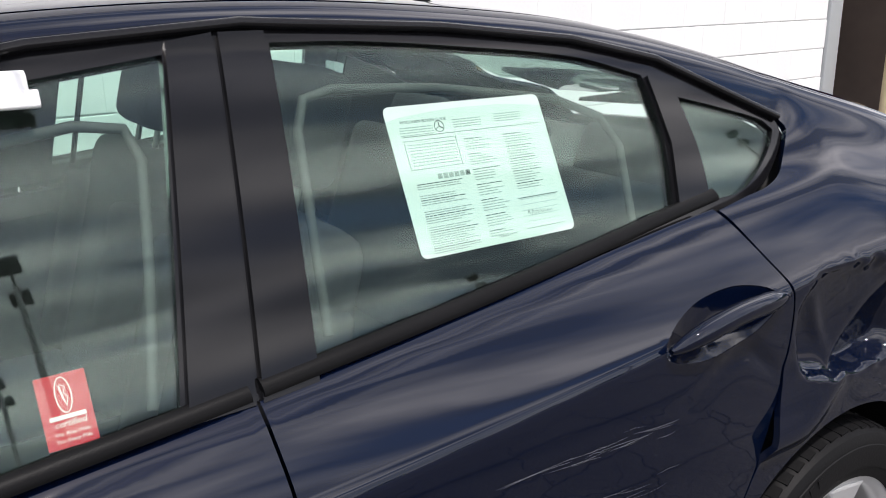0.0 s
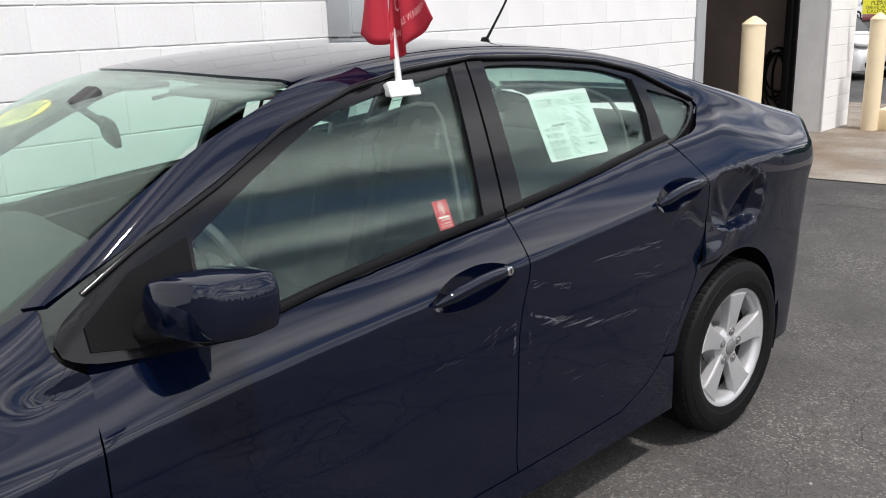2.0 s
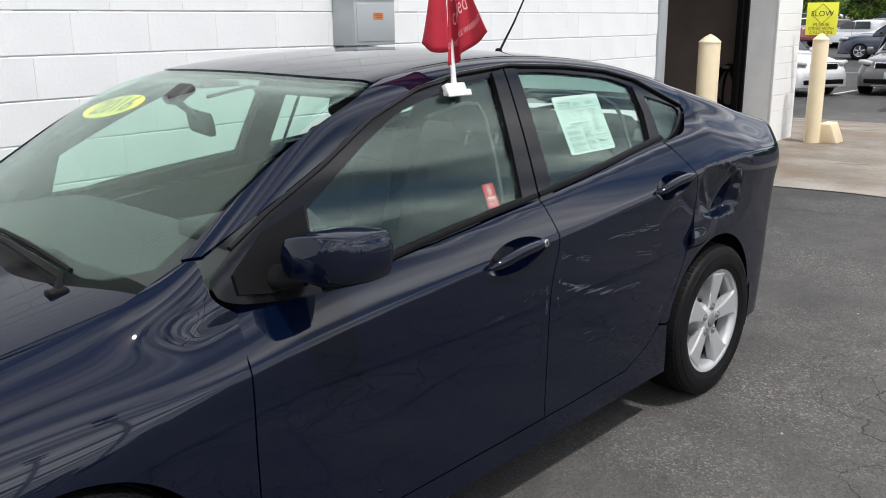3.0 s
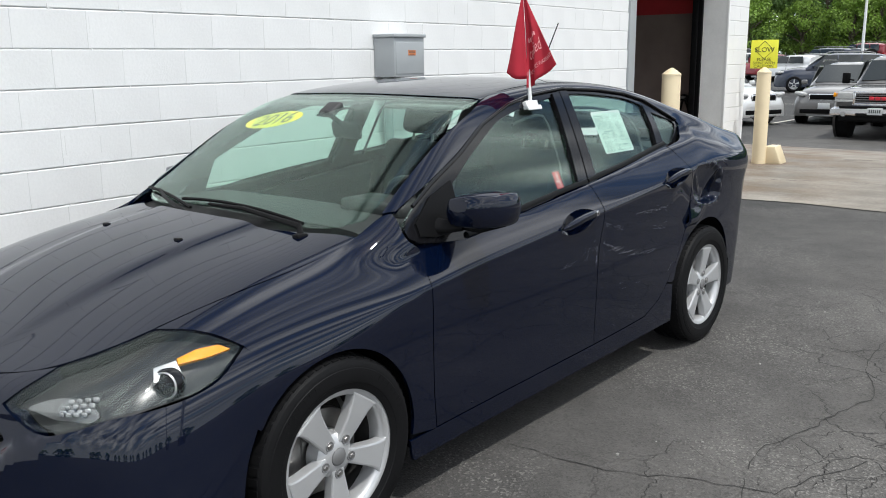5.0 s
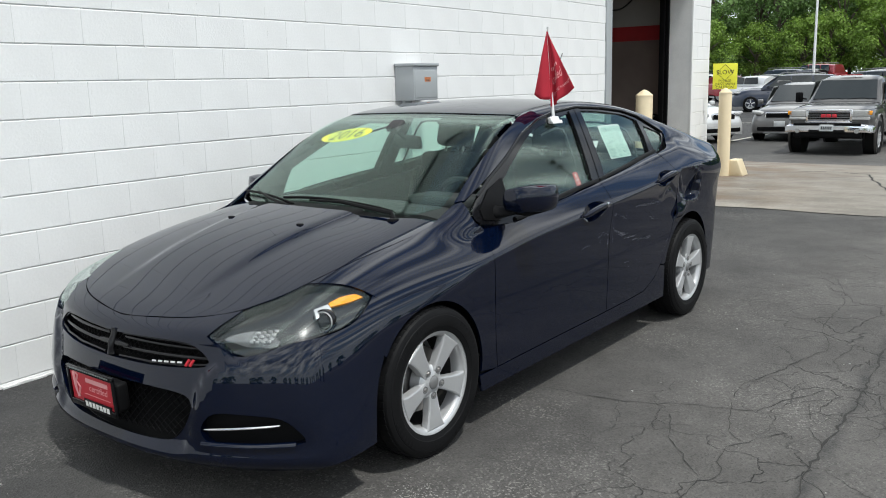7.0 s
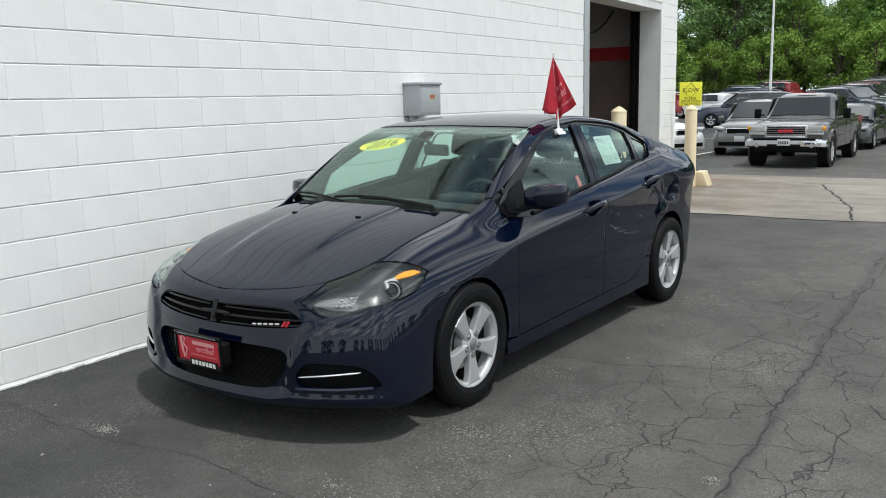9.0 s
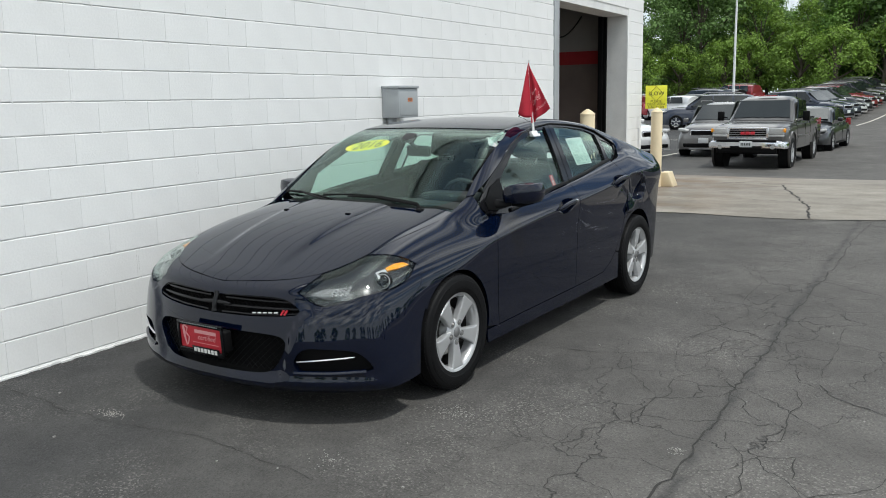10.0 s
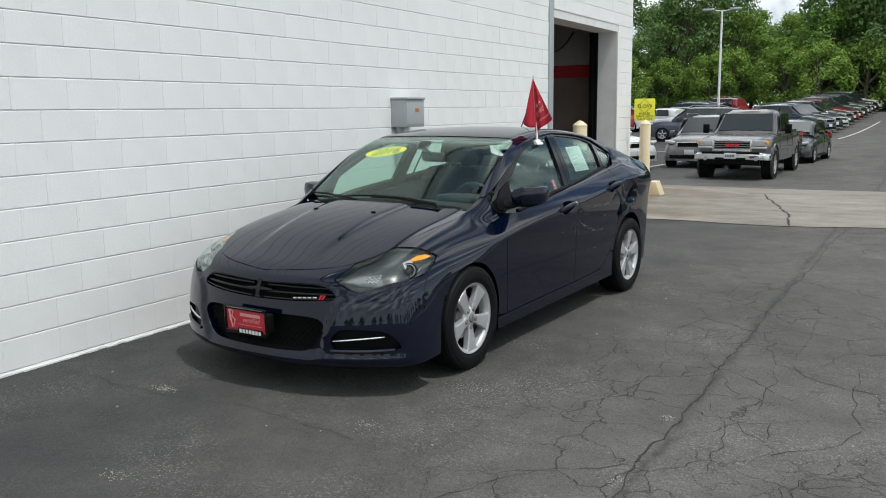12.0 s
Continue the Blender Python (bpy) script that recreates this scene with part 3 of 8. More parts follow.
east = tagged(part("wall_east", joined([solid(WALL_X - 0.4, WALL_X - 0.010, SOUTH_Y, DOOR_Y0, -0.2, TOP_Z),
                                        solid(WALL_X - 0.4, WALL_X - 0.010, DOOR_Y1, CORNER_Y - 0.010, -0.2, TOP_Z),
                                        solid(WALL_X - 0.4, WALL_X - 0.010, DOOR_Y0, DOOR_Y1, DOOR_Z, TOP_Z)]), MORTAR),
              "white painted concrete block wall with an open service door", "wall", kind="structure")

north = tagged(part("wall_north", solid(WALL_X - 14.0, WALL_X - 0.42, CORNER_Y - 0.40, CORNER_Y - 0.010, -0.2, TOP_Z), MORTAR),
               "white painted block end wall", "wall", kind="structure")
tagged(part("wall_west", solid(WALL_X - 14.4, WALL_X - 14.0, SOUTH_Y, CORNER_Y, -0.2, TOP_Z), MORTAR), "white painted block back wall", "wall", kind="structure")
tagged(part("wall_south", solid(WALL_X - 14.4, WALL_X - 0.4, SOUTH_Y - 0.4, SOUTH_Y, -0.2, TOP_Z), MORTAR), "white painted block end wall", "wall", kind="structure")
tagged(part("ceiling", solid(WALL_X - 14.6, WALL_X + 0.05, SOUTH_Y - 0.5, CORNER_Y + 0.05, TOP_Z, TOP_Z + 0.35), GREY_BOX), "flat roof of the service building", "roof", kind="structure")
tagged(part("floor", solid(WALL_X - 14.0, WALL_X - 0.02, SOUTH_Y, CORNER_Y - 0.4, -0.1, 0.006), CONCRETE), "grey concrete shop floor", "floor", kind="structure")

# lining of the room behind the door
room = thing("room_lining", Matrix(), "dark painted room walls with a red stripe", "wall", kind="structure")
ry = CORNER_Y - 0.405
part("lower_wall", solid(WALL_X - 9, WALL_X - 0.42, ry - 0.02, ry, 0.0, 2.17), ROOM_DARK, room)
part("red_stripe", solid(WALL_X - 9, WALL_X - 0.42, ry - 0.024, ry, 2.17, 2.40), ROOM_RED, room)
part("upper_wall", solid(WALL_X - 9, WALL_X - 0.42, ry - 0.02, ry, 2.40, TOP_Z), ROOM_GREY, room)
part("back_wall", solid(WALL_X - 9.2, WALL_X - 9, 3.0, ry, 0.0, TOP_Z), ROOM_DARK, room)
part("cross_wall", solid(WALL_X - 9.2, WALL_X - 0.41, 2.8, 3.0, 0.0, TOP_Z), ROOM_DARK, room)

# steel door frame, tracks and the reveal
frame_d = thing("door_1", Matrix(), "open overhead service door with grey steel jambs", "door", kind="structure")
part("jamb", solid(WALL_X - 0.35, WALL_X + 0.022, DOOR_Y0 - 0.16, DOOR_Y0 - 0.002, 0.0, TOP_Z - 0.6, 0.006), GREY_BOX, frame_d, "grey steel jamb post")
part("jamb_lining", solid(WALL_X - 0.40, WALL_X + 0.004, DOOR_Y1 + 0.001, DOOR_Y1 + 0.012, 0.0, DOOR_Z, 0.003), WHITE_BLOCK, frame_d)
part("door_track", solid(WALL_X - 0.50, WALL_X - 0.42, DOOR_Y1 - 0.075, DOOR_Y1 - 0.035, 0.0, DOOR_Z, 0.006), BLACK_PLASTIC, frame_d)
part("door_track", solid(WALL_X - 0.50, WALL_X - 0.42, DOOR_Y0 + 0.03, DOOR_Y0 + 0.10, 0.0, DOOR_Z, 0.006), BLACK_PLASTIC, frame_d)
part("weather_strip", solid(WALL_X - 0.42, WALL_X - 0.36, DOOR_Y1 - 0.045, DOOR_Y1 - 0.001, 0.0, DOOR_Z, 0.006), BLACK_PLASTIC, frame_d)
for k in range(4):
    part("door_panel", solid(WALL_X - 0.60 - 0.72 * (k + 1), WALL_X - 0.62 - 0.72 * k, DOOR_Y0 - 0.05, DOOR_Y1 + 0.05, DOOR_Z + 0.25, DOOR_Z + 0.30, 0.01), ROOM_GREY, frame_d)
part("jamb_edge", solid(WALL_X - 0.02, WALL_X + 0.010, DOOR_Y1 - 0.004, DOOR_Y1 + 0.035, 0.0, DOOR_Z, 0.004), WHITE_BLOCK, frame_d)

# hoses on a hook inside, and a cable under the lintel
hose = thing("coiled_hose", Matrix(), "black rubber hoses hanging coiled on the inner wall", "hose")
rng = random.Random(3)
for k in range(6):
    cx, top, drop, wide = WALL_X - 0.74 + rng.uniform(-0.09, 0.09), 0.97 + rng.uniform(-0.04, 0.02), rng.uniform(0.5, 0.8), rng.uniform(0.10, 0.22)
    pts = [(cx + wide * math.sin(2 * math.pi * q), ry - 0.06 - 0.015 * k - 0.02 * math.sin(6 * q), top - drop / 2 + drop / 2 * math.cos(2 * math.pi * q)) for q in np.linspace(0, 1, 26)]
    part("hose_loop", tube(pts, 0.016, 8), BLACK_PLASTIC, hose)
part("hook", solid(WALL_X - 0.80, WALL_X - 0.70, ry - 0.16, ry - 0.02, 0.93, 0.97, 0.01), STEEL, hose)
cable = tagged(part("hanging_cable", tube([(WALL_X - 0.75, DOOR_Y0 + 0.4 + 2.4 * q, DOOR_Z + 0.02 - 0.5 * math.sin(math.pi * q) * (0.6 + 0.4 * q)) for q in np.linspace(0, 1, 18)], 0.013, 8), BLACK_PLASTIC),
               "black cable drooping below the door lintel", "cable")

# ---- electrical box on the wall ----
box = thing("electrical_box", Matrix.Translation((WALL_X, 3.06, 1.425)), "grey enamelled electrical box on the white block wall", "electrical box")
part("case", block(0.20, 0.345, 0.285, 0.006, (0.102, 0.1725, 0.1425)), GREY_BOX, box)
part("rain_hood", block(0.215, 0.365, 0.026, 0.006, (0.108, 0.1725, 0.298)), GREY_BOX, box)
part("cover_seam", block(0.004, 0.315, 0.225, 0.0015, (0.2035, 0.1725, 0.136)), GREY_BOX, box)
warn = part("warning_label", block(0.0012, 0.085, 0.038, 0, (0.2065, 0.195, 0.175)), surface("orange_label", (0.62, 0.20, 0.06), rough=0.5, vary=0.05), box, "small orange warning label")
for k, w in enumerate((0.06, 0.07, 0.05)):
    part("print_bar", block(0.0008, w, 0.004, 0, (0.2077, 0.195, 0.187 - 0.011 * k)), INK, warn)
part("conduit", tube([(0.055, 0.09, 0.01), (0.055, 0.09, -0.30), (0.055, 0.09, -0.9), (0.055, 0.09, -1.42)], 0.035, 16), GREY_BOX, box)
part("conduit_collar", lathe([(0.036, -0.05), (0.046, -0.05), (0.046, 0.0), (0.036, 0.0)], 20, "z", pose(0.055, 0.09, 0)), GREY_BOX, box)

# ---- bollards, sign, stop block ----


def bollard(x, y, h, r, label):
    b = thing("bollard", Matrix.Translation((x, y, 0)), label, "bollard", "bollards by the service door")
    part("post", lathe([(r, -0.05), (r, h - 0.09), (r - 0.004, h - 0.075)], 28, "z", None, 30), CREAM, b)
    part("cap", lathe([(r + 0.004, h - 0.085), (r + 0.002, h - 0.07), (r * 0.55, h - 0.028), (0.012, h), (0.0, h)], 28, "z", None, 30), CREAM, b)
    return b


bollard(-1.39, 7.92, 1.42, 0.108, "cream painted steel bollard with a pointed cap")
bollard(-1.27, 10.95, 1.385, 0.098, "cream painted steel bollard beside a yellow sign")
sign = thing("warning_sign", pose(-1.335, 11.10, 1.565, 0, 0, 12), "yellow caution sign with black lettering", "sign")
part("plate", block(0.37, 0.006, 0.40, 0.004), SIGN_YELLOW, sign)
for a, b in (((0, 0.185), (0.125, 0.06)), ((0.125, 0.06), (0, -0.065)), ((0, -0.065), (-0.125, 0.06)), ((-0.125, 0.06), (0, 0.185))):
    part("diamond_edge", tube([(a[0], -0.0042, a[1]), (b[0], -0.0042, b[1])], 0.0035, 4, None, 0.5), SIGN_BLACK, sign)
for words, size, z in (("SLOW", 0.095, 0.06), ("PLEASE", 0.062, -0.075), ("DRIVE WITH", 0.054, -0.125), ("CAUTION", 0.060, -0.172)):
    lettering("letters", words, size, SIGN_BLACK, sign, pose(0, -0.0040, z, 90), thick=0.0005)
part("sign_post", tube([(0, 0.022, 0.15), (0, 0.022, -1.565)], 0.018, 10), STEEL, sign)
stop = thing("concrete_stop", pose(-1.12, 11.12, 0, 0, 0, 0), "cream concrete footing block beside the bollard", "concrete block")
bm = block(0.26, 0.30, 0.26, 0.02, (0.03, 0.0, 0.13), 2)
for v in bm.verts:
    if v.co.z > 0.14:
        v.co.x = v.co.x * 0.55 + (-0.02)
part("body", bm, CREAM, stop)

# ---- pavement beyond the asphalt, lines ----
apron = [(-1.68, 7.45), (-1.68, 7.45), (-0.5, 7.60), (0.2, 7.68), (0.9, 7.60), (1.73, 7.64), (2.8, 7.96), (4.5, 8.1), (9, 8.4), (40, 9.5), (40, 9.5), (40, 22), (40, 22), (9, 18.0), (3.0, 17.0), (0.5, 16.4), (-2.5, 16.6), (-6, 17.0), (-16, 17), (-16, 17), (-16, 11.37), (-16, 11.37), (-1.68, 11.37), (-1.68, 11.37)]


def old_concrete(name):
    """Drive-worn concrete: pale and grey patches, rust-brown stains, dark tyre film and fine pits."""
    m = bpy.data.materials.new(name)
    m.use_nodes = True
    n, l = m.node_tree.nodes, m.node_tree.links
    b = n["Principled BSDF"]
    co = n.new("ShaderNodeTexCoord")

    def cloud(scale, detail, rough, p0, c0, p1, c1, stretch=None):
        t, r = n.new("ShaderNodeTexNoise"), n.new("ShaderNodeValToRGB")
        t.inputs["Scale"].default_value, t.inputs["Detail"].default_value, t.inputs["Roughness"].default_value = scale, detail, rough
        if stretch:
            mp = n.new("ShaderNodeMapping")
            mp.inputs["Scale"].default_value = stretch
            l.new(co.outputs["Object"], mp.inputs[0])
            l.new(mp.outputs[0], t.inputs["Vector"])
        else:
            l.new(co.outputs["Object"], t.inputs["Vector"])
        r.color_ramp.elements[0].position, r.color_ramp.elements[1].position = p0, p1
        r.color_ramp.elements[0].color, r.color_ramp.elements[1].color = (*c0, 1), (*c1, 1)
        l.new(t.outputs["Fac"], r.inputs["Fac"])
        return r.outputs["Color"], t.outputs["Fac"]

    def mix(kind, fac, a, c):
        x = n.new("ShaderNodeMix")
        x.data_type, x.blend_type = "RGBA", kind
        if isinstance(fac, float):
            x.inputs["Factor"].default_value = fac
        else:
            l.new(fac, x.inputs["Factor"])
        l.new(a, x.inputs["A"])
        l.new(c, x.inputs["B"])
        return x.outputs["Result"]

    base = cloud(0.5, 6, 0.6, 0.32, (0.185, 0.168, 0.145), 0.68, (0.300, 0.275, 0.235))[0]
    base = mix("MULTIPLY", 0.6, base, cloud(1.6, 8, 0.68, 0.36, (0.62, 0.60, 0.57), 0.60, (1.12, 1.12, 1.12), (0.8, 1.25, 1))[0])
    near = n.new("ShaderNodeSeparateXYZ")
    l.new(co.outputs["Object"], near.inputs[0])
    close = n.new("ShaderNodeMapRange")
    close.inputs["From Min"].default_value, close.inputs["From Max"].default_value = 1.2, -1.2
    l.new(near.outputs["X"], close.inputs["Value"])
    rust = n.new("ShaderNodeRGB")
    rust.outputs[0].default_value = (0.150, 0.098, 0.058, 1)
    spread = n.new("ShaderNodeMath")
    spread.operation = "MULTIPLY"
    l.new(close.outputs[0], spread.inputs[0])
    l.new(cloud(1.1, 6, 0.6, 0.40, (0, 0, 0), 0.62, (0.85,) * 3)[0], spread.inputs[1])
    base = mix("MIX", spread.outputs[0], base, rust.outputs[0])
    base = mix("MULTIPLY", 0.7, base, cloud(26, 5, 0.7, 0.30, (0.72,) * 3, 0.66, (1.12,) * 3)[0])
    l.new(base, b.inputs["Base Color"])
    b.inputs["Roughness"].default_value = 0.88
    bp = n.new("ShaderNodeBump")
    bp.inputs["Distance"].default_value = 0.003
    l.new(cloud(60, 4, 0.6, 0, (0,) * 3, 1, (1,) * 3)[1], bp.inputs["Height"])
    l.new(bp.outputs[0], b.inputs["Normal"])
    return m


APRON = old_concrete("drive_worn_concrete")
v, f = flat_mesh(spline(apron, 0.25), (), 0.5)
pave = tagged(part("pavement", smooth_mesh("apron", [(p[0], p[1], level(p[1]) + 0.008) for p in v], f, 0), APRON), "stained concrete drive apron with a dark crack", "pavement", kind="structure")
CRACK = surface("crack_dark", (0.028, 0.027, 0.025), rough=0.95, vary=0.3, scale=10)


def crack(points, width, seed, z=0.003):
    """An uneven crack, as a dark ribbon let into the paving."""
    r = random.Random(seed)
    pts = []
    for (x0, y0), (x1, y1) in zip(points, points[1:]):
        n = max(2, int(math.hypot(x1 - x0, y1 - y0) / 0.05))
        pts += [(x0 + (x1 - x0) * i / n, y0 + (y1 - y0) * i / n) for i in range(n)]
    verts, faces, dx = [], [], 0.0
    for i, (x, y) in enumerate(pts):
        dx = dx * 0.88 + r.gauss(0, 0.009)
        j = min(i, len(pts) - 2)
        tx, ty = pts[j + 1][0] - pts[j][0], pts[j + 1][1] - pts[j][1]
        ln = math.hypot(tx, ty) or 1
        nx, ny = -ty / ln, tx / ln
        w = width * r.uniform(0.25, 1.3) / 2
        verts += [(x + nx * (dx - w), y + ny * (dx - w), z + dip(x, y)), (x + nx * (dx + w), y + ny * (dx + w), z + dip(x, y))]
    faces = [(2 * i, 2 * i + 1, 2 * i + 3, 2 * i + 2) for i in range(len(pts) - 1)]
    return smooth_mesh("crack", verts, faces, 0)


seam = [crack([(2.22, -6), (2.24, -1.2), (2.26, -0.2), (2.29, 1.7), (2.28, 3.5), (2.34, 4.7), (2.36, 7.6)], 0.011, 1)]
CRACKS = [([(0.9, 0.98), (1.32, 1.01), (1.61, 1.12), (1.91, 1.19), (1.97, 1.40), (2.15, 1.70)], 1.1),
          ([(1.58, 0.95), (1.78, 0.50), (1.92, 0.34), (1.96, 0.40), (1.92, 0.71), (2.01, 0.87), (2.13, 1.04)], 1.0), ([(1.92, 0.34), (1.88, 0.06), (1.92, -0.14)], 1.2),
          ([(1.76, 1.32), (1.76, 1.56), (1.87, 1.84), (1.90, 2.10), (1.98, 2.32), (1.89, 2.73), (1.87, 3.38), (1.7, 4.3)], 1.0),
          ([(1.76, 1.24), (1.84, 0.88), (1.97, 0.73)], 0.7), ([(2.09, 1.41), (2.16, 1.12), (2.28, 0.90)], 0.8), ([(2.13, 1.98), (2.06, 2.14), (2.10, 2.42), (2.15, 2.62)], 0.8),
          ([(2.66, 0.96), (2.75, 0.78), (2.85, 0.71), (2.98, 0.66), (3.6, 0.5)], 1.3), ([(2.52, 0.82), (2.60, 0.61), (2.57, 0.31), (2.57, 0.05), (2.43, -0.07)], 1.2),
          ([(2.35, 0.03), (2.47, -0.20), (2.52, -0.55), (2.48, -0.66), (2.57, -0.96)], 1.0), ([(2.67, -0.14), (2.70, -0.42)], 1.0), ([(2.65, 1.09), (2.66, 1.54), (2.66, 1.88), (2.64, 2.34)], 0.9),
          ([(3.01, 1.01), (3.03, 0.55), (3.07, -0.01), (3.00, -0.30), (2.7, -0.6)], 0.9), ([(0.9, -1.3), (0.2, -1.22), (-0.6, -1.3), (-1.5, -1.15)], 0.9), ([(2.28, -0.9), (1.8, -1.3), (1.5, -1.9)], 0.8),
          ([(-1.66, 6.5), (0.05, 6.65), (0.8, 6.82), (1.73, 7.5), (2.86, 7.75), (6, 8.1)], 2.4)]
for seed, (pts, w) in enumerate(CRACKS):
    seam.append(crack(pts, w * 0.0048, seed + 10))
tagged(part("asphalt_cracks", joined(seam), CRACK, None), "dark cracks and a paving seam in the asphalt", "cracks", kind="stuff")
tagged(part("pavement_cracks", joined([crack([(1.70, 7.7), (1.55, 8.8), (1.25, 10.0), (0.85, 11.2), (0.7, 11.9), (0.2, 12.1), (-0.4, 12.0)], 0.036, 31, 0.0115), crack([(-0.6, 9.3), (0.4, 9.6), (1.4, 9.4)], 0.014, 32, 0.0115), crack([(-1.6, 10.4), (-0.3, 10.9), (0.7, 11.6)], 0.014, 33, 0.0115)]), CRACK),
       "dark cracks across the concrete apron", "cracks", kind="stuff")
PALE_STONE = surface("pale_stone", (0.30, 0.29, 0.27), rough=0.8, vary=0.3, scale=60)
# pale grit and a bottle cap on the asphalt
r5 = random.Random(5)
bits = []
for k in range(90):
    x, y = r5.uniform(-1.5, 3.2), r5.uniform(-3.2, 4.5)
    if -0.95 < x < 1.0 and y > -1.0:
        continue
    s = r5.uniform(0.003, 0.010)
    bits.append(block(s, s * r5.uniform(0.6, 1.4), s * 0.6, 0, (x, y, s * 0.3 + dip(x, y)), 1))
for cx, cy, wide, long, count in ((-0.53, -1.19, 0.10, 0.05, 120), (0.85, -1.12, 0.10, 0.10, 60), (0.22, -2.16, 0.12, 0.06, 60), (2.20, -0.30, 0.04, 0.05, 60), (2.22, -1.16, 0.05, 0.05, 50), (1.05, -0.32, 0.16, 0.10, 130)):
    for k in range(count):
        e = r5.uniform(0.002, 0.005)
        bits.append(block(e, e * r5.uniform(0.7, 1.4), e * 0.5, 0, (r5.gauss(cx, wide * 0.5), r5.gauss(cy, long * 0.5), e * 0.2), 1))
tagged(part("grit", joined(bits), PALE_STONE), "pale grit and pebbles strewn on asphalt", "gravel", kind="stuff")
lines = [((-4.95, 22.4), (-4.65, 27.5), 0.11), ((-7.6, 22.6), (-7.3, 27.5), 0.11), ((-0.75, 41.5), (0.1, 61), 0.10), ((-5.6, 32.5), (-14, 33.0), 0.11)]
for (x0, y0), (x1, y1), w in lines:
    n = max(2, int(math.hypot(x1 - x0, y1 - y0)))
    along = x0 - x1 if abs(x1 - x0) > abs(y1 - y0) else 0
    strip = [(x0 + (x1 - x0) * i / n + (0 if along else e), y0 + (y1 - y0) * i / n + (e if along else 0), level(y0 + (y1 - y0) * i / n) + 0.006) for i in range(n + 1) for e in (0, w)]
    tagged(part("painted_line", smooth_mesh("line", strip, [(2 * i, 2 * i + 1, 2 * i + 3, 2 * i + 2) for i in range(n)], 0), WHITE_LINE), "worn pale parking line on asphalt", "line", "parking lines")

# ---- the sedan: its skin as two rounded solids, and the panels cut from them ----
plan_w = keyed([(-0.95, 0.81), (-0.5, 0.885), (0.0, 0.903), (0.7, 0.900), (1.5, 0.902), (2.7, 0.903), (3.1, 0.885), (3.4, 0.845), (3.7, 0.77)], 0.14)
crease_z = keyed([(-0.9, 0.62), (0.0, 0.72), (0.47, 0.786), (0.83, 0.827), (1.21, 0.86), (1.63, 0.893), (1.84, 0.911), (2.02, 0.928), (2.19, 0.945), (2.44, 0.975), (2.66, 0.997), (2.86, 1.008), (3.2, 1.012), (3.6, 1.0)], 0.12)
shoulder = keyed([(-0.9, 0.3), (0.4, 0.58), (1.6, 0.62), (2.0, 0.72), (2.45, 0.82), (2.75, 0.82), (3.1, 0.82), (3.5, 0.8)], 0.16)
hood_z = keyed([(-1.0, 0.60), (-0.88, 0.69), (-0.7, 0.765), (-0.4, 0.87), (-0.09, 0.945), (0.2, 0.989), (0.5, 1.034), (0.8, 1.085),
                (1.4, 1.19), (2.4, 1.3), (2.9, 1.14), (3.2, 1.09), (3.6, 1.08), (3.8, 1.0)], 0.09)
front_y = keyed([(0.15, -0.89), (0.19, -0.970), (0.225, -0.990), (0.27, -0.978), (0.36, -0.982), (0.5, -0.964), (0.62, -0.930), (0.72, -0.86), (0.9, -0.7)], 0.02)
crown_k = keyed([(-0.9, 0.030), (-0.5, 0.055), (0.0, 0.065), (0.45, 0.055), (0.8, 0.02), (2.6, 0.02), (3.1, 0.035), (3.7, 0.03)], 0.12)
mouth_x = keyed([(0.22, 0.42), (0.27, 0.445), (0.36, 0.478), (0.45, 0.490), (0.514, 0.510), (0.569, 0.556), (0.602, 0.635), (0.64, 0.72)])
roof_z = keyed([(0.9, 1.38), (1.2, 1.435), (1.7, 1.466), (2.2, 1.435), (2.6, 1.36), (3.0, 1.23), (3.4, 1.08)], 0.14)

belt = keyed([(0.44, 0.925), (0.56, 0.914), (0.66, 0.908), (0.80, 0.915), (0.94, 0.938), (1.25, 0.974), (1.6, 1.006), (2.04, 1.052), (2.42, 1.098), (2.6, 1.115)], 0.08)


def dents(x, y, z):
    """The blow to the rear quarter and the ripples in the rear door, on the driver's side only."""
    r = np.hypot((np.abs(y - 2.682) / 0.160) ** 1.5, (np.abs(z - 0.885 + 0.10 * (y - 2.67)) / 0.098) ** 1.5) ** (1 / 1.5)
    crinkle = np.sin(70 * y + 95 * z) + np.sin(-118 * y + 60 * z + 1.3) + 0.8 * np.sin(150 * y + 20 * z + 0.4) + 0.7 * np.sin(40 * y - 160 * z)
    pit = (0.034 - 0.24 * np.clip(z - 0.885, -0.1, 0.1)) / (1 + np.exp((r - 1.0 - 0.03 * np.sin(9 * np.arctan2(z - 0.885, y - 2.672))) / 0.028))
    wave = 0.0024 * crinkle * np.exp(-((r - 1.05) / 0.12) ** 2) * (0.06 + 0.94 / (1 + np.exp((2.68 - y) / 0.03)))
    crest = -0.008 * np.exp(-((y - 2.60 - 0.55 * (0.885 - z)) / 0.018) ** 2) * np.exp(-(r / 0.75) ** 4)
    fold = 0.006 * np.exp(-((y - 2.40) / 0.10) ** 2 - ((z - 0.870 - 0.03 * np.sin(25 * (y - 2.3))) / 0.018) ** 2)
    ding = 0.002 * np.exp(-((y - 1.62) / 0.06) ** 2 - ((z - 0.76) / 0.08) ** 2)
    return np.where(x > 0, pit + wave + crest + fold + ding, 0.0)


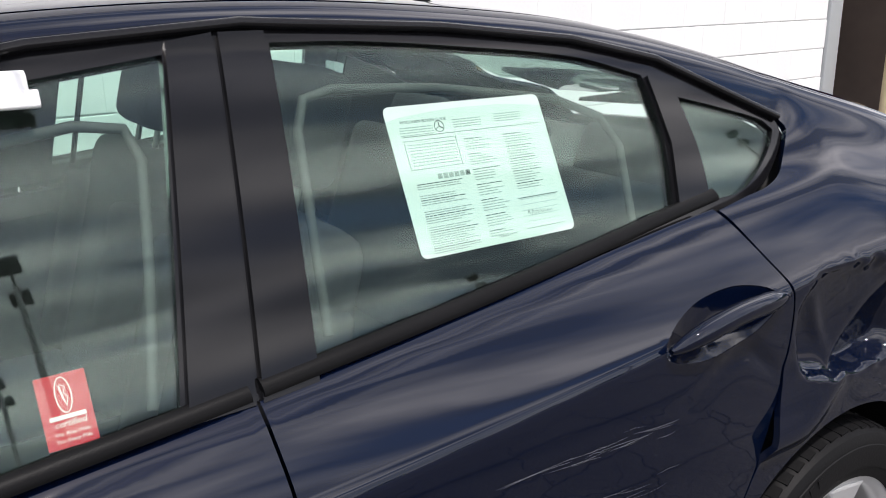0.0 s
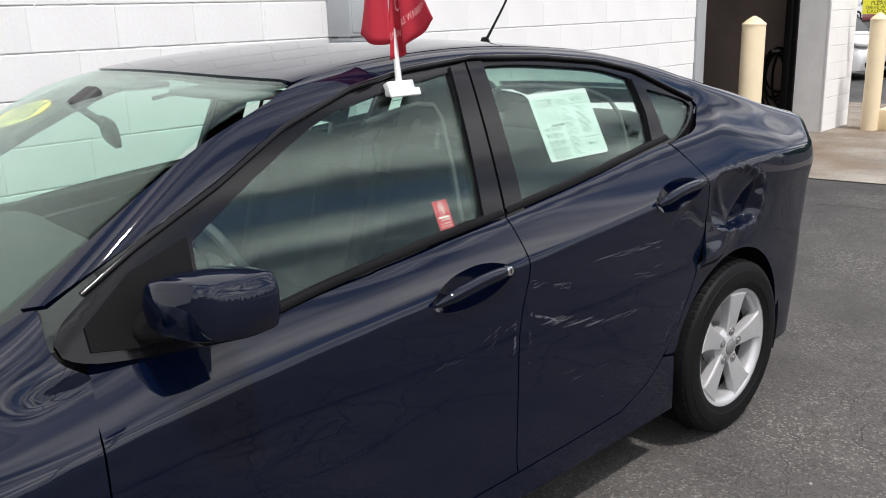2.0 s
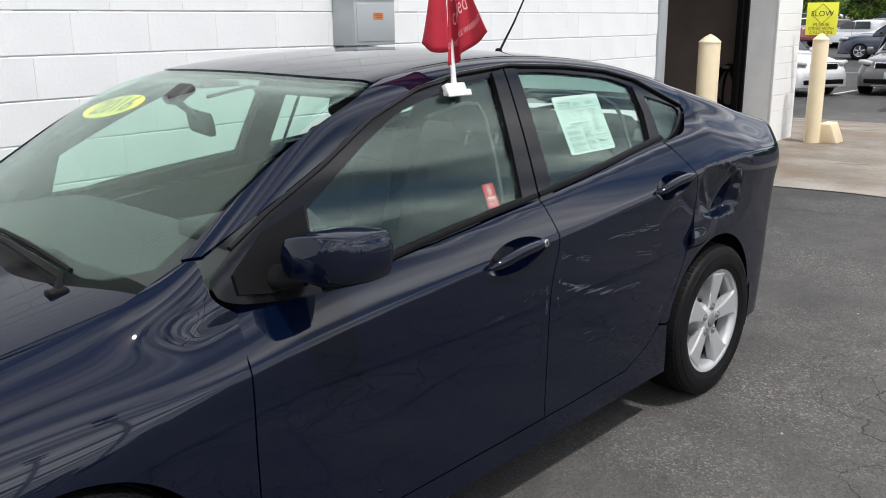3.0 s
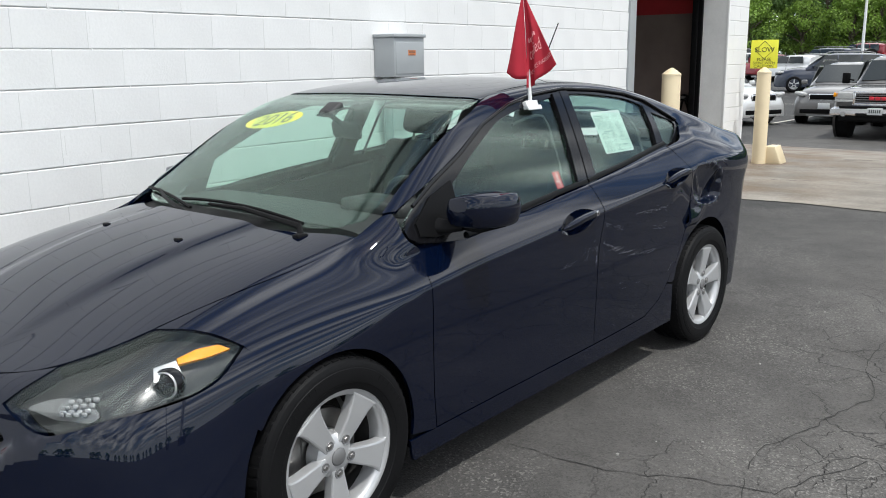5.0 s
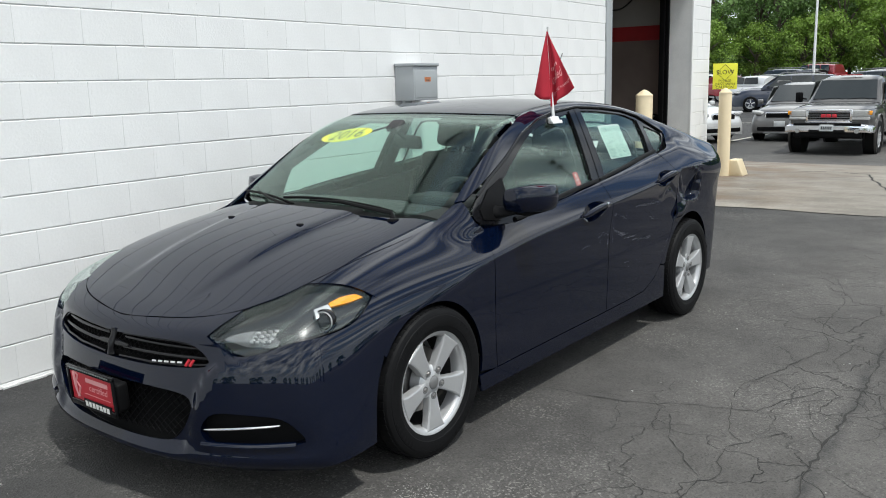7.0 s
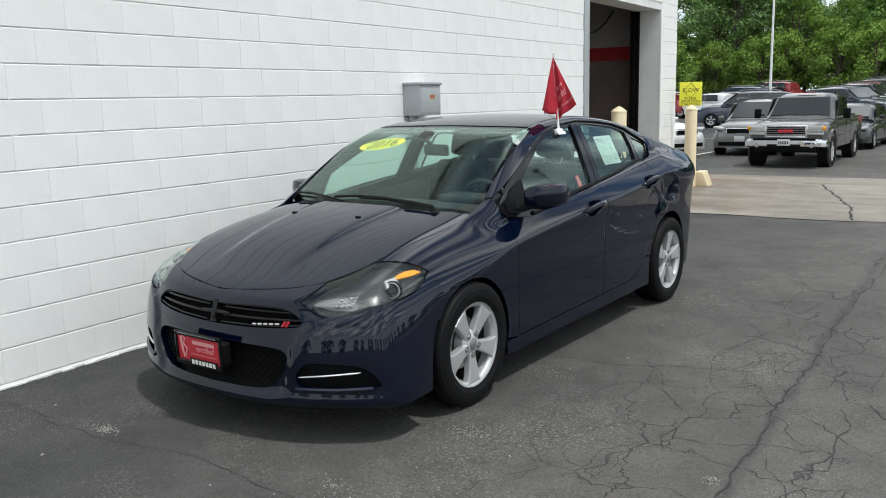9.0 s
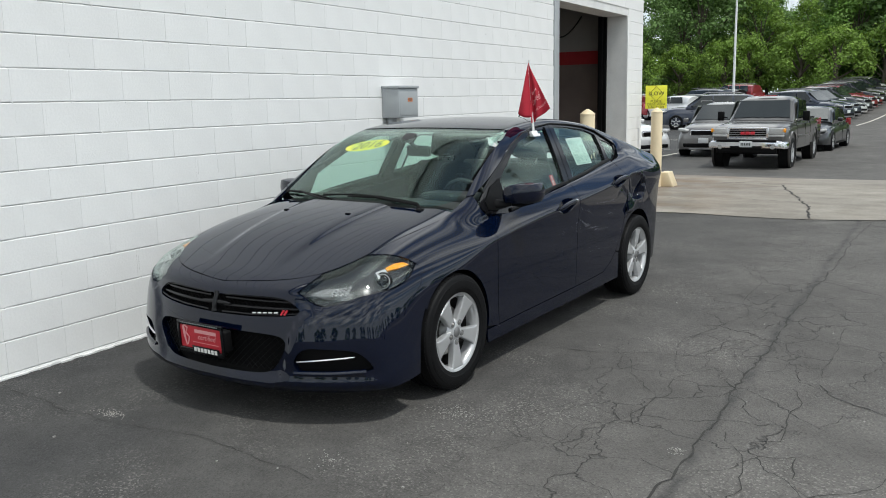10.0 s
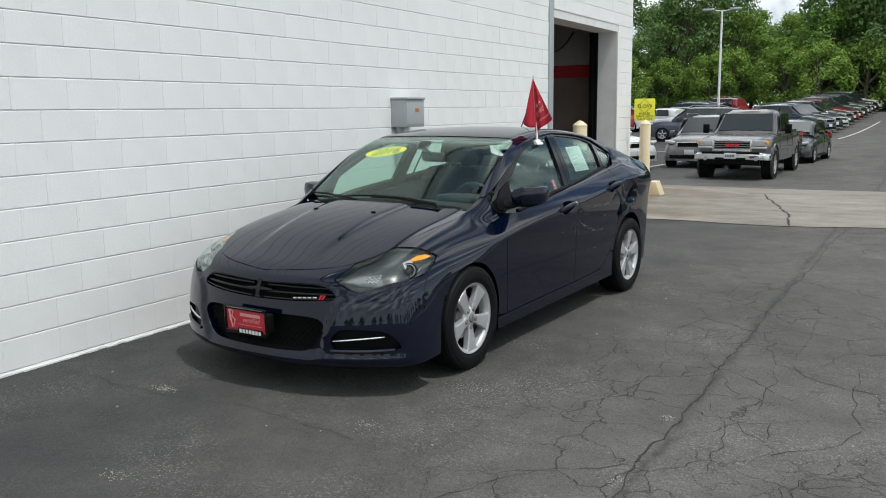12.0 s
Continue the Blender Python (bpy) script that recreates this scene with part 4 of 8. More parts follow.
def half_width(x, y, z):
    d = z - crease_z(y)
    soft = 0.0045 + 0.045 * eased((0.50 - y) / 0.75)
    up = soft * np.logaddexp(0, d / soft)
    dn = up - d
    above = 0.006 * np.logaddexp(0, (z - belt(y) + 0.004) / 0.006)
    sill = 1.5 * above * eased((2.9 - y) / 0.3) * eased((y - 0.9) / 0.4)
    nose = 0.15 * (np.minimum(dn, 0.40) - 0.10) * eased((-0.12 - y) / 0.45)
    return plan_w(y) + nose - sill - shoulder(y) * up - 0.6 * up**2 + 0.02 * dn - 0.06 * dn**2 - dents(x, y, z)


def top_z(x, y):
    bulge = 0.017 / (1 + np.exp((np.abs(x) - 0.30 - 0.06 * y) / 0.011)) * eased((y + 0.9) / 0.7)
    return hood_z(y) - 0.085 * x * x + bulge


def nose_y(x, z):
    return front_y(z) + 0.42 * np.abs(x) ** 2.6 + inner_mouth(x, z)


def tail_y(x, z):
    return 3.61 - 0.44 * np.abs(x) ** 2.6 - 0.12 * np.maximum(z - 0.8, 0) - 0.1 * np.maximum(0.5 - z, 0)


def lower_skin(x, y, z):
    crown = both([np.abs(x) - half_width(x, y, z), z - top_z(x, y)], crown_k(y))
    return both([crown, nose_y(x, z) - y, y - tail_y(x, z)], 0.022)


def glass_w(y, z):
    return 0.815 - 0.42 * (z - 1) - 0.2 * (z - 1) ** 2 * np.sign(z - 1) - 0.024 * ((y - 1.55) / 1.12) ** 2


def inner_mouth(x, z):
    """The middle of the nose stands back behind a ridge on either side."""
    edge = mouth_x(z)
    return 0.026 / (1 + np.exp((np.abs(x) - edge) / 0.009)) / (1 + np.exp((z - 0.645) / 0.010)) / (1 + np.exp((0.235 - z) / 0.010))


def upper_skin(x, y, z, foot=0.70):
    screen = 0.18 + (z - 0.97) * 1.62 + 0.25 * x * x
    return both([np.abs(x) - glass_w(y, z), z - roof_z(y) + 0.07 * x * x, (screen - y) * 0.55, foot + (1.04 - foot) * eased((y - 2.5) / 0.4) - z, y - 3.38], 0.018)


def whole_skin(x, y, z):
    return -both([-lower_skin(x, y, z), -upper_skin(x, y, z)], 0.014 + 0.080 * eased((y - 2.45) / 0.7))


def fender_skin(x, y, z):
    """The lower skin, with the pillar's foot melting into it."""
    fade = eased((0.50 - y) / 0.36)
    return -both([-lower_skin(x, y, z), -upper_skin(np.abs(x) + 0.075 * fade, y, z + 0.045 * fade, 0.90)], 0.010 + 0.040 * eased((0.54 - y) / 0.26) * eased((z - 0.80) / 0.2))


CAR = thing("sedan", pose(-0.0087, 0.0493, 0, 0, 0, -3.09),
            "dark navy metallic four-door sedan with scraped, dented driver's side", "car")
GAP = 0.0022


def arch(cy, r, a0, a1, n=14, squash=1.0):
    """Points on a wheel arch, from one angle to another (degrees, 0 towards the rear, 90 up)."""
    return [(cy + r * squash * math.cos(radians(a)), 0.325 + r * math.sin(radians(a))) for a in np.linspace(a0, a1, n)]


def pair(name, make, material, label="", parent=CAR):
    """A part for the driver's side and its twin for the other."""
    return [part(name, make(False), material, parent, label), part(name, make(True), material, parent, label)]


def side_panel(name, points,  f=lower_skin, step=0.022, off=0.0, thick=0.012, material=NAVY, label="", way=from_side, holes=()):
    line = spline(points, step)
    cuts = [spline(h, step) for h in holes]
    ridge = []
    if f is not upper_skin and way is from_side:
        ys = np.arange(-0.4, 3.6, step * 0.8)
        ridge = [np.stack([ys, crease_z(ys) + k], 1) for k in (-0.03, -0.018, -0.009, 0.0, 0.009, 0.018, 0.03)]
    return pair(name, lambda mir: sheet(f, line, way, cuts, step, off, thick, mir, ridge), material, label)


def plain(p):
    """Doubles every point: an outline with straight edges."""
    return [q for q in p for _ in (0, 1)]


B_GAP = [(1.606, 1.004), (1.612, 0.877), (1.580, 0.76), (1.566, 0.686), (1.560, 0.50), (1.560, 0.330), (1.566, 0.282)]
A_GAP = [(0.480, 0.918), (0.472, 0.885), (0.460, 0.82), (0.457, 0.70), (0.455, 0.597), (0.460, 0.40), (0.475, 0.262)]
C_GAP = [(2.425, 1.098), (2.462, 1.030), (2.490, 0.972), (2.492, 0.91), (2.482, 0.845), (2.462, 0.755), (2.426, 0.655), (2.365, 0.54), (2.285, 0.44), (2.19, 0.357), (2.05, 0.298)]


def moved(points, dy, dz=0.0):
    return [(p[0] + dy, p[1] + dz) for p in points]


belt_front = [(y, float(belt(y))) for y in (0.62, 0.78, 0.94, 1.10, 1.25, 1.42)]
belt_rear = [(y, float(belt(y))) for y in (1.75, 1.9, 2.04, 2.2, 2.34)]
a, b, c = moved(A_GAP, GAP), moved(B_GAP, -GAP), moved(B_GAP, GAP)


def pocket_line(cy, cz, a, b, slope):
    """A long rounded dish round a handle, fuller in the middle."""
    out = []
    for k in range(18):
        q = 2 * math.pi * k / 18
        dy = a * math.copysign(abs(math.cos(q)) ** 0.8, math.cos(q))
        out.append((cy + dy, cz + slope * dy + b * math.sin(q) * (0.72 + 0.28 * math.cos(dy / a * math.pi / 2))))
    return out


front_pocket = pocket_line(1.405, 0.869, 0.144, 0.046, 0.10)
rear_pocket = pocket_line(2.325, 0.955, 0.135, 0.044, 0.11)
front_doors = side_panel("front_door", [a[0], a[0], *belt_front, b[0], b[0], *b[1:], b[-1], (1.0, 0.272), a[-1], a[-1], *a[-2:0:-1]], holes=(front_pocket,))
d = moved(C_GAP, -GAP)
rear_doors = side_panel("rear_door", [c[0], c[0], *belt_rear, d[0], d[0], *d[1:], d[-1], (1.8, 0.288), c[-1], c[-1], *c[-2:0:-1]], step=0.016, holes=(rear_pocket,))

# rocker below the doors
side_panel("rocker_panel", plain([(0.335, 0.256), (0.47, 0.257), (1.0, 0.267), (1.566, 0.277), (1.8, 0.283), (2.05, 0.293), (2.19, 0.351), (2.27, 0.418), (2.335, 0.402), (2.345, 0.30), (2.355, 0.20), (0.355, 0.175), (0.345, 0.20)]))

def snapped(x, y, z):
    """The nearest place on the lower skin."""
    p = np.array([[x, y, z]])
    for _ in range(8):
        p = p - gradient(lower_skin, p) * lower_skin(*p.T)[:, None]
    return tuple(p[0])


def top_place(x, y):
    lo, hi = 0.3, 1.8
    for _ in range(36):
        mid = (lo + hi) / 2
        lo, hi = (mid, hi) if lower_skin(np.array(x), np.array(y), np.array(mid)) < 0 else (lo, mid)
    return (x, y, lo)


# front fender, cut on a slant so that its crown rolls over to the hood
way_f, fall_f = slanted((0.75, 0, 0.66), 1.4, (0, 0, 0.3), 0.1)
fender = [(0.842, 0.477, 0.920), (0.842, 0.477, 0.920), *[(0.9, y - GAP, z) for y, z in A_GAP[1:]], (0.9, 0.47, 0.262), (0.88, 0.345, 0.262), (0.88, 0.345, 0.262),
          *[(0.905, y, z) for y, z in arch(0, 0.352, 3, 146, 16)], (0.905, -0.303, 0.53), (0.905, -0.303, 0.53), (0.870, -0.255, 0.700), snapped(0.838, -0.288, 0.762), snapped(0.838, -0.288, 0.762),
          snapped(0.745, -0.366, 0.795), top_place(0.652, -0.450), top_place(0.652, -0.450),
          top_place(0.6715, -0.324), top_place(0.7015, 0.018), (0.700, 0.25, 0.945), (0.695, 0.40, 1.00), (0.757, 0.425, 1.041), (0.757, 0.425, 1.041), (0.790, 0.420, 0.985), (0.805, 0.422, 0.958), (0.822, 0.438, 0.938)]
fender_flat = fall_f(fender)
side_panel("front_fender", fender_flat, f=fender_skin, way=way_f, step=0.013)

# hood
hood = [(0.0, -0.857), (0.25, -0.822), (0.40, -0.775), (0.512, -0.708), (0.59, -0.605), (0.634, -0.50), (0.668, -0.324), (0.688, -0.15), (0.698, 0.018), (0.696, 0.25), (0.692, 0.33), (0.692, 0.33),
        (0.45, 0.19), (0.2, 0.145), (0, 0.135)]
hood_line = hood + [(-x, y) for x, y in reversed(hood[1:-1])]
part("hood", sheet(lower_skin, spline(hood_line, 0.025), from_top, (), 0.022, 0.0, 0.012), NAVY, CAR)
cowl = [(0.69, 0.338), (0.45, 0.198), (0.2, 0.153), (0, 0.143), (-0.2, 0.153), (-0.45, 0.198), (-0.69, 0.338), (-0.69, 0.338), (-0.66, 0.36), (-0.3, 0.30), (0, 0.28), (0.3, 0.30), (0.66, 0.36), (0.69, 0.338)]
part("cowl_panel", sheet(lower_skin, spline(cowl, 0.03), from_top, (), 0.03, -0.014, 0.01), BLACK_PLASTIC, CAR)

# front bumper, on lines turned round an upright axis; outlines as angle and height
BUMPER_AXIS = 0.25
way_b = turned_way(BUMPER_AXIS, 2.2)


def turned(points):
    return [(math.atan2(x, BUMPER_AXIS - y), z) for x, y, z in points]


def sided(points):
    """An outline's right half, and its mirror."""
    return points + [(-u, v) for u, v in reversed(points)]


bumper_half = turned([*[top_place(x, y - 0.005) for x, y in hood[:4]], top_place(0.540, -0.690), top_place(0.540, -0.690), snapped(0.515, -0.765, 0.690), snapped(0.492, -0.825, 0.668), snapped(0.492, -0.825, 0.668), snapped(0.61, -0.815, 0.612), snapped(0.70, -0.765, 0.628),
                      snapped(0.789, -0.672, 0.652), snapped(0.867, -0.484, 0.674), snapped(0.868, -0.385, 0.700), snapped(0.840, -0.290, 0.758), snapped(0.840, -0.290, 0.758), (0.90, -0.255, 0.700), (0.905, -0.306, 0.53), (0.905, -0.306, 0.53),
                      (0.90, -0.345, 0.44), (0.89, -0.36, 0.33), (0.88, -0.36, 0.20), (0.88, -0.36, 0.20), (0.70, -0.78, 0.172), (0.35, -0.92, 0.165), (0.0, -0.95, 0.165)])
upper_grille = turned([(0.0, -0.93, 0.628), (0.178, -0.92, 0.636), (0.36, -0.89, 0.640), (0.445, -0.87, 0.632), (0.50, -0.86, 0.605), (0.528, -0.86, 0.578), (0.515, -0.87, 0.560), (0.40, -0.92, 0.548), (0.249, -0.945, 0.540), (0.0, -0.95, 0.534)])
lower_intake = turned([(0.0, -0.96, 0.46), (0.30, -0.955, 0.462), (0.44, -0.92, 0.45), (0.475, -0.92, 0.42), (0.455, -0.92, 0.36), (0.40, -0.935, 0.285), (0.34, -0.95, 0.262), (0.0, -0.97, 0.252)])
fog = turned([(0.515, -0.89, 0.325), (0.535, -0.885, 0.375), (0.575, -0.875, 0.402), (0.69, -0.81, 0.402), (0.785, -0.735, 0.385), (0.825, -0.69, 0.335), (0.832, -0.67, 0.295), (0.70, -0.80, 0.278), (0.56, -0.88, 0.275)])
fog_l = [(-u, v) for u, v in reversed(fog)]
g_line, i_line = sided(upper_grille), sided(lower_intake)
bumper = part("front_bumper", sheet(lower_skin, spline(sided(bumper_half), 0.022), way_b,
              [spline(g_line, 0.02), spline(i_line, 0.02), spline(fog, 0.02), spline(fog_l, 0.02)], 0.022, 0.0, 0.05), NAVY, CAR)
part("grille_backing", sheet(lower_skin, spline(g_line, 0.03), way_b, (), 0.04, -0.055, 0.004), UNDER, CAR)
part("intake_backing", sheet(lower_skin, spline(i_line, 0.03), way_b, (), 0.04, -0.055, 0.004), UNDER, CAR)
for o in (fog, fog_l):
    part("fog_pocket", sheet(lower_skin, spline(o, 0.03), way_b, (), 0.03, -0.035, 0.004), BLACK_PLASTIC, CAR)


def front_place(x, z, off=0.0):
    """The place on the nose at a side distance and a height."""
    lo, hi = -1.3, 0.2
    for _ in range(40):
        mid = (lo + hi) / 2
        lo, hi = (lo, mid) if lower_skin(np.array(x), np.array(mid), np.array(z)) < 0 else (mid, hi)
    return Vector((x, lo - off, z))


# headlamps
way_h, fall_h = slanted((0.62, -0.62, 0.48), 1.0, (0.7, -0.55, 0.7), -0.3)
lamp = [snapped(0.499, -0.821, 0.668), snapped(0.499, -0.821, 0.668), snapped(0.56, -0.822, 0.634), snapped(0.622, -0.812, 0.617), snapped(0.70, -0.755, 0.633), snapped(0.789, -0.668, 0.657), snapped(0.862, -0.484, 0.679),
        snapped(0.862, -0.385, 0.706), snapped(0.836, -0.294, 0.762), snapped(0.836, -0.294, 0.762), snapped(0.747, -0.370, 0.793), top_place(0.655, -0.456), top_place(0.598, -0.606), top_place(0.543, -0.686), snapped(0.518, -0.762, 0.690)]
lamp_line = spline(fall_h(lamp), 0.015)
lenses = pair("headlamp", lambda mir: sheet(lower_skin, lamp_line, way_h, (), 0.02, -0.003, 0.003, mir), LENS, "clear headlamp with dark housing and amber corner")
pair("headlamp_housing", lambda mir: sheet(lower_skin, lamp_line, way_h, (), 0.025, -0.045, 0.003, mir), LAMP_DARK)

# quarter panel with the rear pillar, and the roof's side frame
q_way, q_fall = slanted((0.86, 0.12, 0.5), 2.0, (0, 0, 0.3), 0.6)


def flank(y, z):
    """The place on the body's side at a length and a height."""
    lo, hi = 0.2, 1.3
    for _ in range(36):
        mid = (lo + hi) / 2
        lo, hi = (mid, hi) if lower_skin(np.array(mid), np.array(y), np.array(z)) < 0 else (lo, mid)
    return (lo, y, z)


quarter = [(0.785, 2.43, 1.094), (0.785, 2.43, 1.094), *[flank(y + GAP, z) for y, z in C_GAP[1:-2]], flank(2.278, 0.424), flank(2.278, 0.424), *[(0.90, y, z) for y, z in arch(2.707, 0.372, 165, 12, 16, 1.02)],
           (0.89, 3.09, 0.40), (0.89, 3.09, 0.40), (0.89, 3.20, 0.58), (0.885, 3.25, 0.70), (0.86, 3.36, 0.80), (0.82, 3.45, 0.88), (0.77, 3.475, 0.98), (0.73, 3.485, 1.03), (0.73, 3.485, 1.03),
           (0.66, 3.34, 1.08), (0.62, 3.10, 1.115), (0.585, 2.95, 1.20), (0.56, 2.70, 1.31), (0.55, 2.45, 1.376), (0.55, 2.45, 1.376), (0.62, 2.42, 1.335), *[(float(glass_w(y, z)), y, z) for y, z in ((2.60, 1.258), (2.700, 1.212), (2.712, 1.190), (2.640, 1.128), (2.575, 1.102), (2.50, 1.092))]]
side_panel("rear_quarter_panel", q_fall(quarter), f=whole_skin, way=q_way, step=0.010)
r_way, r_fall = slanted((0.72, 0, 0.70), 1.3, (0, 0, 0.6), 0.55)
rail = [(0.757, 0.438, 1.043), (0.757, 0.438, 1.043), (0.695, 0.405, 1.010), (0.695, 0.405, 1.010), (0.682, 0.536, 1.105), (0.661, 0.78, 1.250), (0.628, 1.013, 1.345), (0.60, 1.10, 1.375), (0.57, 1.25, 1.41), (0.56, 1.7, 1.435), (0.555, 2.2, 1.405), (0.553, 2.445, 1.372), (0.553, 2.445, 1.372),
        (0.622, 2.415, 1.332), (0.622, 2.415, 1.332), (0.612, 2.242, 1.372), (0.602, 2.0, 1.398), (0.598, 1.7, 1.413), (0.608, 1.45, 1.396), (0.628, 1.25, 1.362), (0.66, 1.03, 1.293), (0.70, 0.83, 1.197), (0.735, 0.62, 1.110)]
side_panel("roof_side_frame", r_fall(rail), f=upper_skin, way=r_way, step=0.014)
roof = [(0.0, 1.040), (0.3, 1.052), (0.5, 1.083), (0.598, 1.112), (0.598, 1.112), (0.566, 1.3), (0.556, 1.7), (0.551, 2.2), (0.549, 2.44), (0.549, 2.44), (0.3, 2.50), (0, 2.515)]
part("roof", sheet(upper_skin, spline(roof + [(-x, y) for x, y in reversed(roof[1:-1])], 0.03), from_top, (), 0.03, 0.0, 0.02), NAVY, CAR)
pillar_c = [(0.0, 2.52), (0.3, 2.505), (0.546, 2.445), (0.546, 2.445), (0.557, 2.7), (0.582, 2.95), (0.60, 3.06), (0.60, 3.06), (0.3, 3.13), (0, 3.15)]
rear_glass = part("rear_window", sheet(upper_skin, spline(pillar_c + [(-x, y) for x, y in reversed(pillar_c[1:-1])], 0.03), from_top, (), 0.035, -0.004, 0.004), GLASS, CAR)
trunk = [(0.0, 3.155), (0.3, 3.135), (0.60, 3.065), (0.60, 3.065), (0.655, 3.30), (0.68, 3.385), (0.68, 3.385), (0.35, 3.51), (0, 3.535)]
part("trunk_lid", sheet(whole_skin, spline(trunk + [(-x, y) for x, y in reversed(trunk[1:-1])], 0.03), from_top, (), 0.03, 0.0, 0.012), NAVY, CAR)
lip = [(x, 3.515 - 0.28 * x * x, float(hood_z(3.45)) + 0.026 - 0.10 * x * x) for x in np.linspace(-0.60, 0.60, 17)]
part("spoiler_lip", tube(lip, 0.03, 10, [0.008 + 0.022 * min(1.0, 6 * q, 6 * (1 - q)) for q in np.linspace(0, 1, 17)], 0.45), NAVY, CAR)
way_r = turned_way(2.6, 2.2, False)


def turned_back(points):
    return [(math.atan2(x, y - 2.6), z) for x, y, z in points]


rear_half = turned_back([(0.0, 3.53, 1.03), (0.40, 3.53, 1.02), (0.71, 3.485, 1.01), (0.77, 3.475, 0.975), (0.82, 3.45, 0.875), (0.86, 3.36, 0.795), (0.885, 3.255, 0.695), (0.89, 3.205, 0.575), (0.89, 3.10, 0.40), (0.88, 3.10, 0.22), (0.88, 3.10, 0.22), (0.5, 3.6, 0.21), (0, 3.65, 0.20)])
part("rear_bumper", sheet(whole_skin, spline(sided(rear_half), 0.025), way_r, (), 0.03, -0.002, 0.02), NAVY, CAR)
tail = turned_back([(0.10, 3.6, 0.93), (0.45, 3.6, 0.94), (0.72, 3.55, 0.945), (0.76, 3.47, 0.93), (0.79, 3.44, 0.88), (0.72, 3.50, 0.84), (0.40, 3.6, 0.85), (0.10, 3.62, 0.86)])
TAIL_RED = surface("tail_lamp_red", (0.25, 0.008, 0.01), rough=0.12, vary=0.1, coat=0.6)
for s in (1, -1):
    part("tail_lamp", sheet(whole_skin, spline([(s * u, v) for u, v in (tail if s > 0 else reversed(tail))], 0.02), way_r, (), 0.03, 0.006, 0.012), TAIL_RED, CAR)

side_panel("pillar_trim", plain([(2.50, 1.05), (2.50, 1.295), (2.62, 1.25), (2.80, 1.16), (2.80, 1.05)]), f=upper_skin, step=0.06, off=-0.045, thick=0.008, material=CABIN)

# windscreen and side windows
w_way, w_fall = slanted((0, -0.55, 0.84), 1.0, (0, 0.6, 1.15), -0.3)
screen = [(0.0, 0.22, 0.985), (0.3, 0.235, 0.985), (0.55, 0.285, 0.965), (0.672, 0.37, 0.995), (0.672, 0.37, 0.995), (0.672, 0.536, 1.110), (0.652, 0.78, 1.254), (0.618, 1.013, 1.348), (0.596, 1.105, 1.378), (0.596, 1.105, 1.378), (0.4, 1.075, 1.402), (0.2, 1.058, 1.410), (0, 1.053, 1.413)]
screen_line = spline(w_fall(screen + [(-x, y, z) for x, y, z in reversed(screen[1:-1])]), 0.03)
windscreen = part("windscreen", sheet(upper_skin, screen_line, w_way, (), 0.04, -0.004, 0.005), GLASS, CAR)

front_pane = [(0.716, 0.945), (0.716, 0.945), (0.738, 1.10), (0.738, 1.10), (0.904, 1.192), (1.13, 1.299), (1.25, 1.330), (1.359, 1.350), (1.596, 1.381), (1.596, 1.381), (1.521, 1.013), (1.521, 1.013), (1.176, 0.976), (0.925, 0.953)]
rear_pane = [(1.690, 1.028), (1.690, 1.028), (1.734, 1.389), (1.734, 1.389), (1.85, 1.386), (2.0, 1.374), (2.242, 1.346), (2.378, 1.310), (2.378, 1.310), (2.385, 1.22), (2.358, 1.094), (2.358, 1.094), (1.973, 1.054)]
quarter_pane = [(2.45, 1.270), (2.45, 1.270), (2.55, 1.245), (2.66, 1.213), (2.682, 1.195), (2.64, 1.155), (2.56, 1.112), (2.525, 1.104), (2.455, 1.104), (2.455, 1.104), (2.462, 1.18)]
surround = [(0.52, 0.921), (0.470, 0.932), (0.437, 0.950), (0.430, 0.972), (0.455, 1.008), (0.62, 1.105), (0.83, 1.192), (1.03, 1.288), (1.25, 1.357), (1.45, 1.391), (1.7, 1.409), (2.0, 1.395), (2.242, 1.369), (2.42, 1.329), (2.60, 1.252), (2.700, 1.208), (2.706, 1.185), (2.62, 1.116), (2.56, 1.096), (2.48, 1.08), (2.34, 1.06), (2.04, 1.02), (1.6, 0.975), (1.25, 0.945), (0.94, 0.914), (0.80, 0.905), (0.66, 0.908)]
side_panel("window_surround", surround, f=upper_skin, step=0.025, off=-0.002, thick=0.02, material=BLACK_GLOSS, holes=(front_pane, rear_pane, quarter_pane))
for name, pane in (("front_window", front_pane), ("rear_door_window", rear_pane), ("quarter_window", quarter_pane)):
    for ob in side_panel(name, pane, f=upper_skin, step=0.04, off=-0.008, thick=0.004, material=GLASS):
        ob.visible_shadow = False
windscreen.visible_shadow = rear_glass.visible_shadow = False
for ob in lenses:
    ob.visible_shadow = False

# ---- the sedan's smaller parts ----


def side_place(y, z, off=0.0, f=lower_skin, s=1):
    """The place on the car's side at a length and a height."""
    lo, hi = 0.2, 1.3
    for _ in range(36):
        mid = (lo + hi) / 2
        lo, hi = (mid, hi) if f(np.array(mid), np.array(y), np.array(z)) < 0 else (lo, mid)
    n = gradient(f, np.array([[lo, y, z]]))[0]
    p = np.array([lo, y, z]) + n * off
    return Vector((s * p[0], p[1], p[2]))


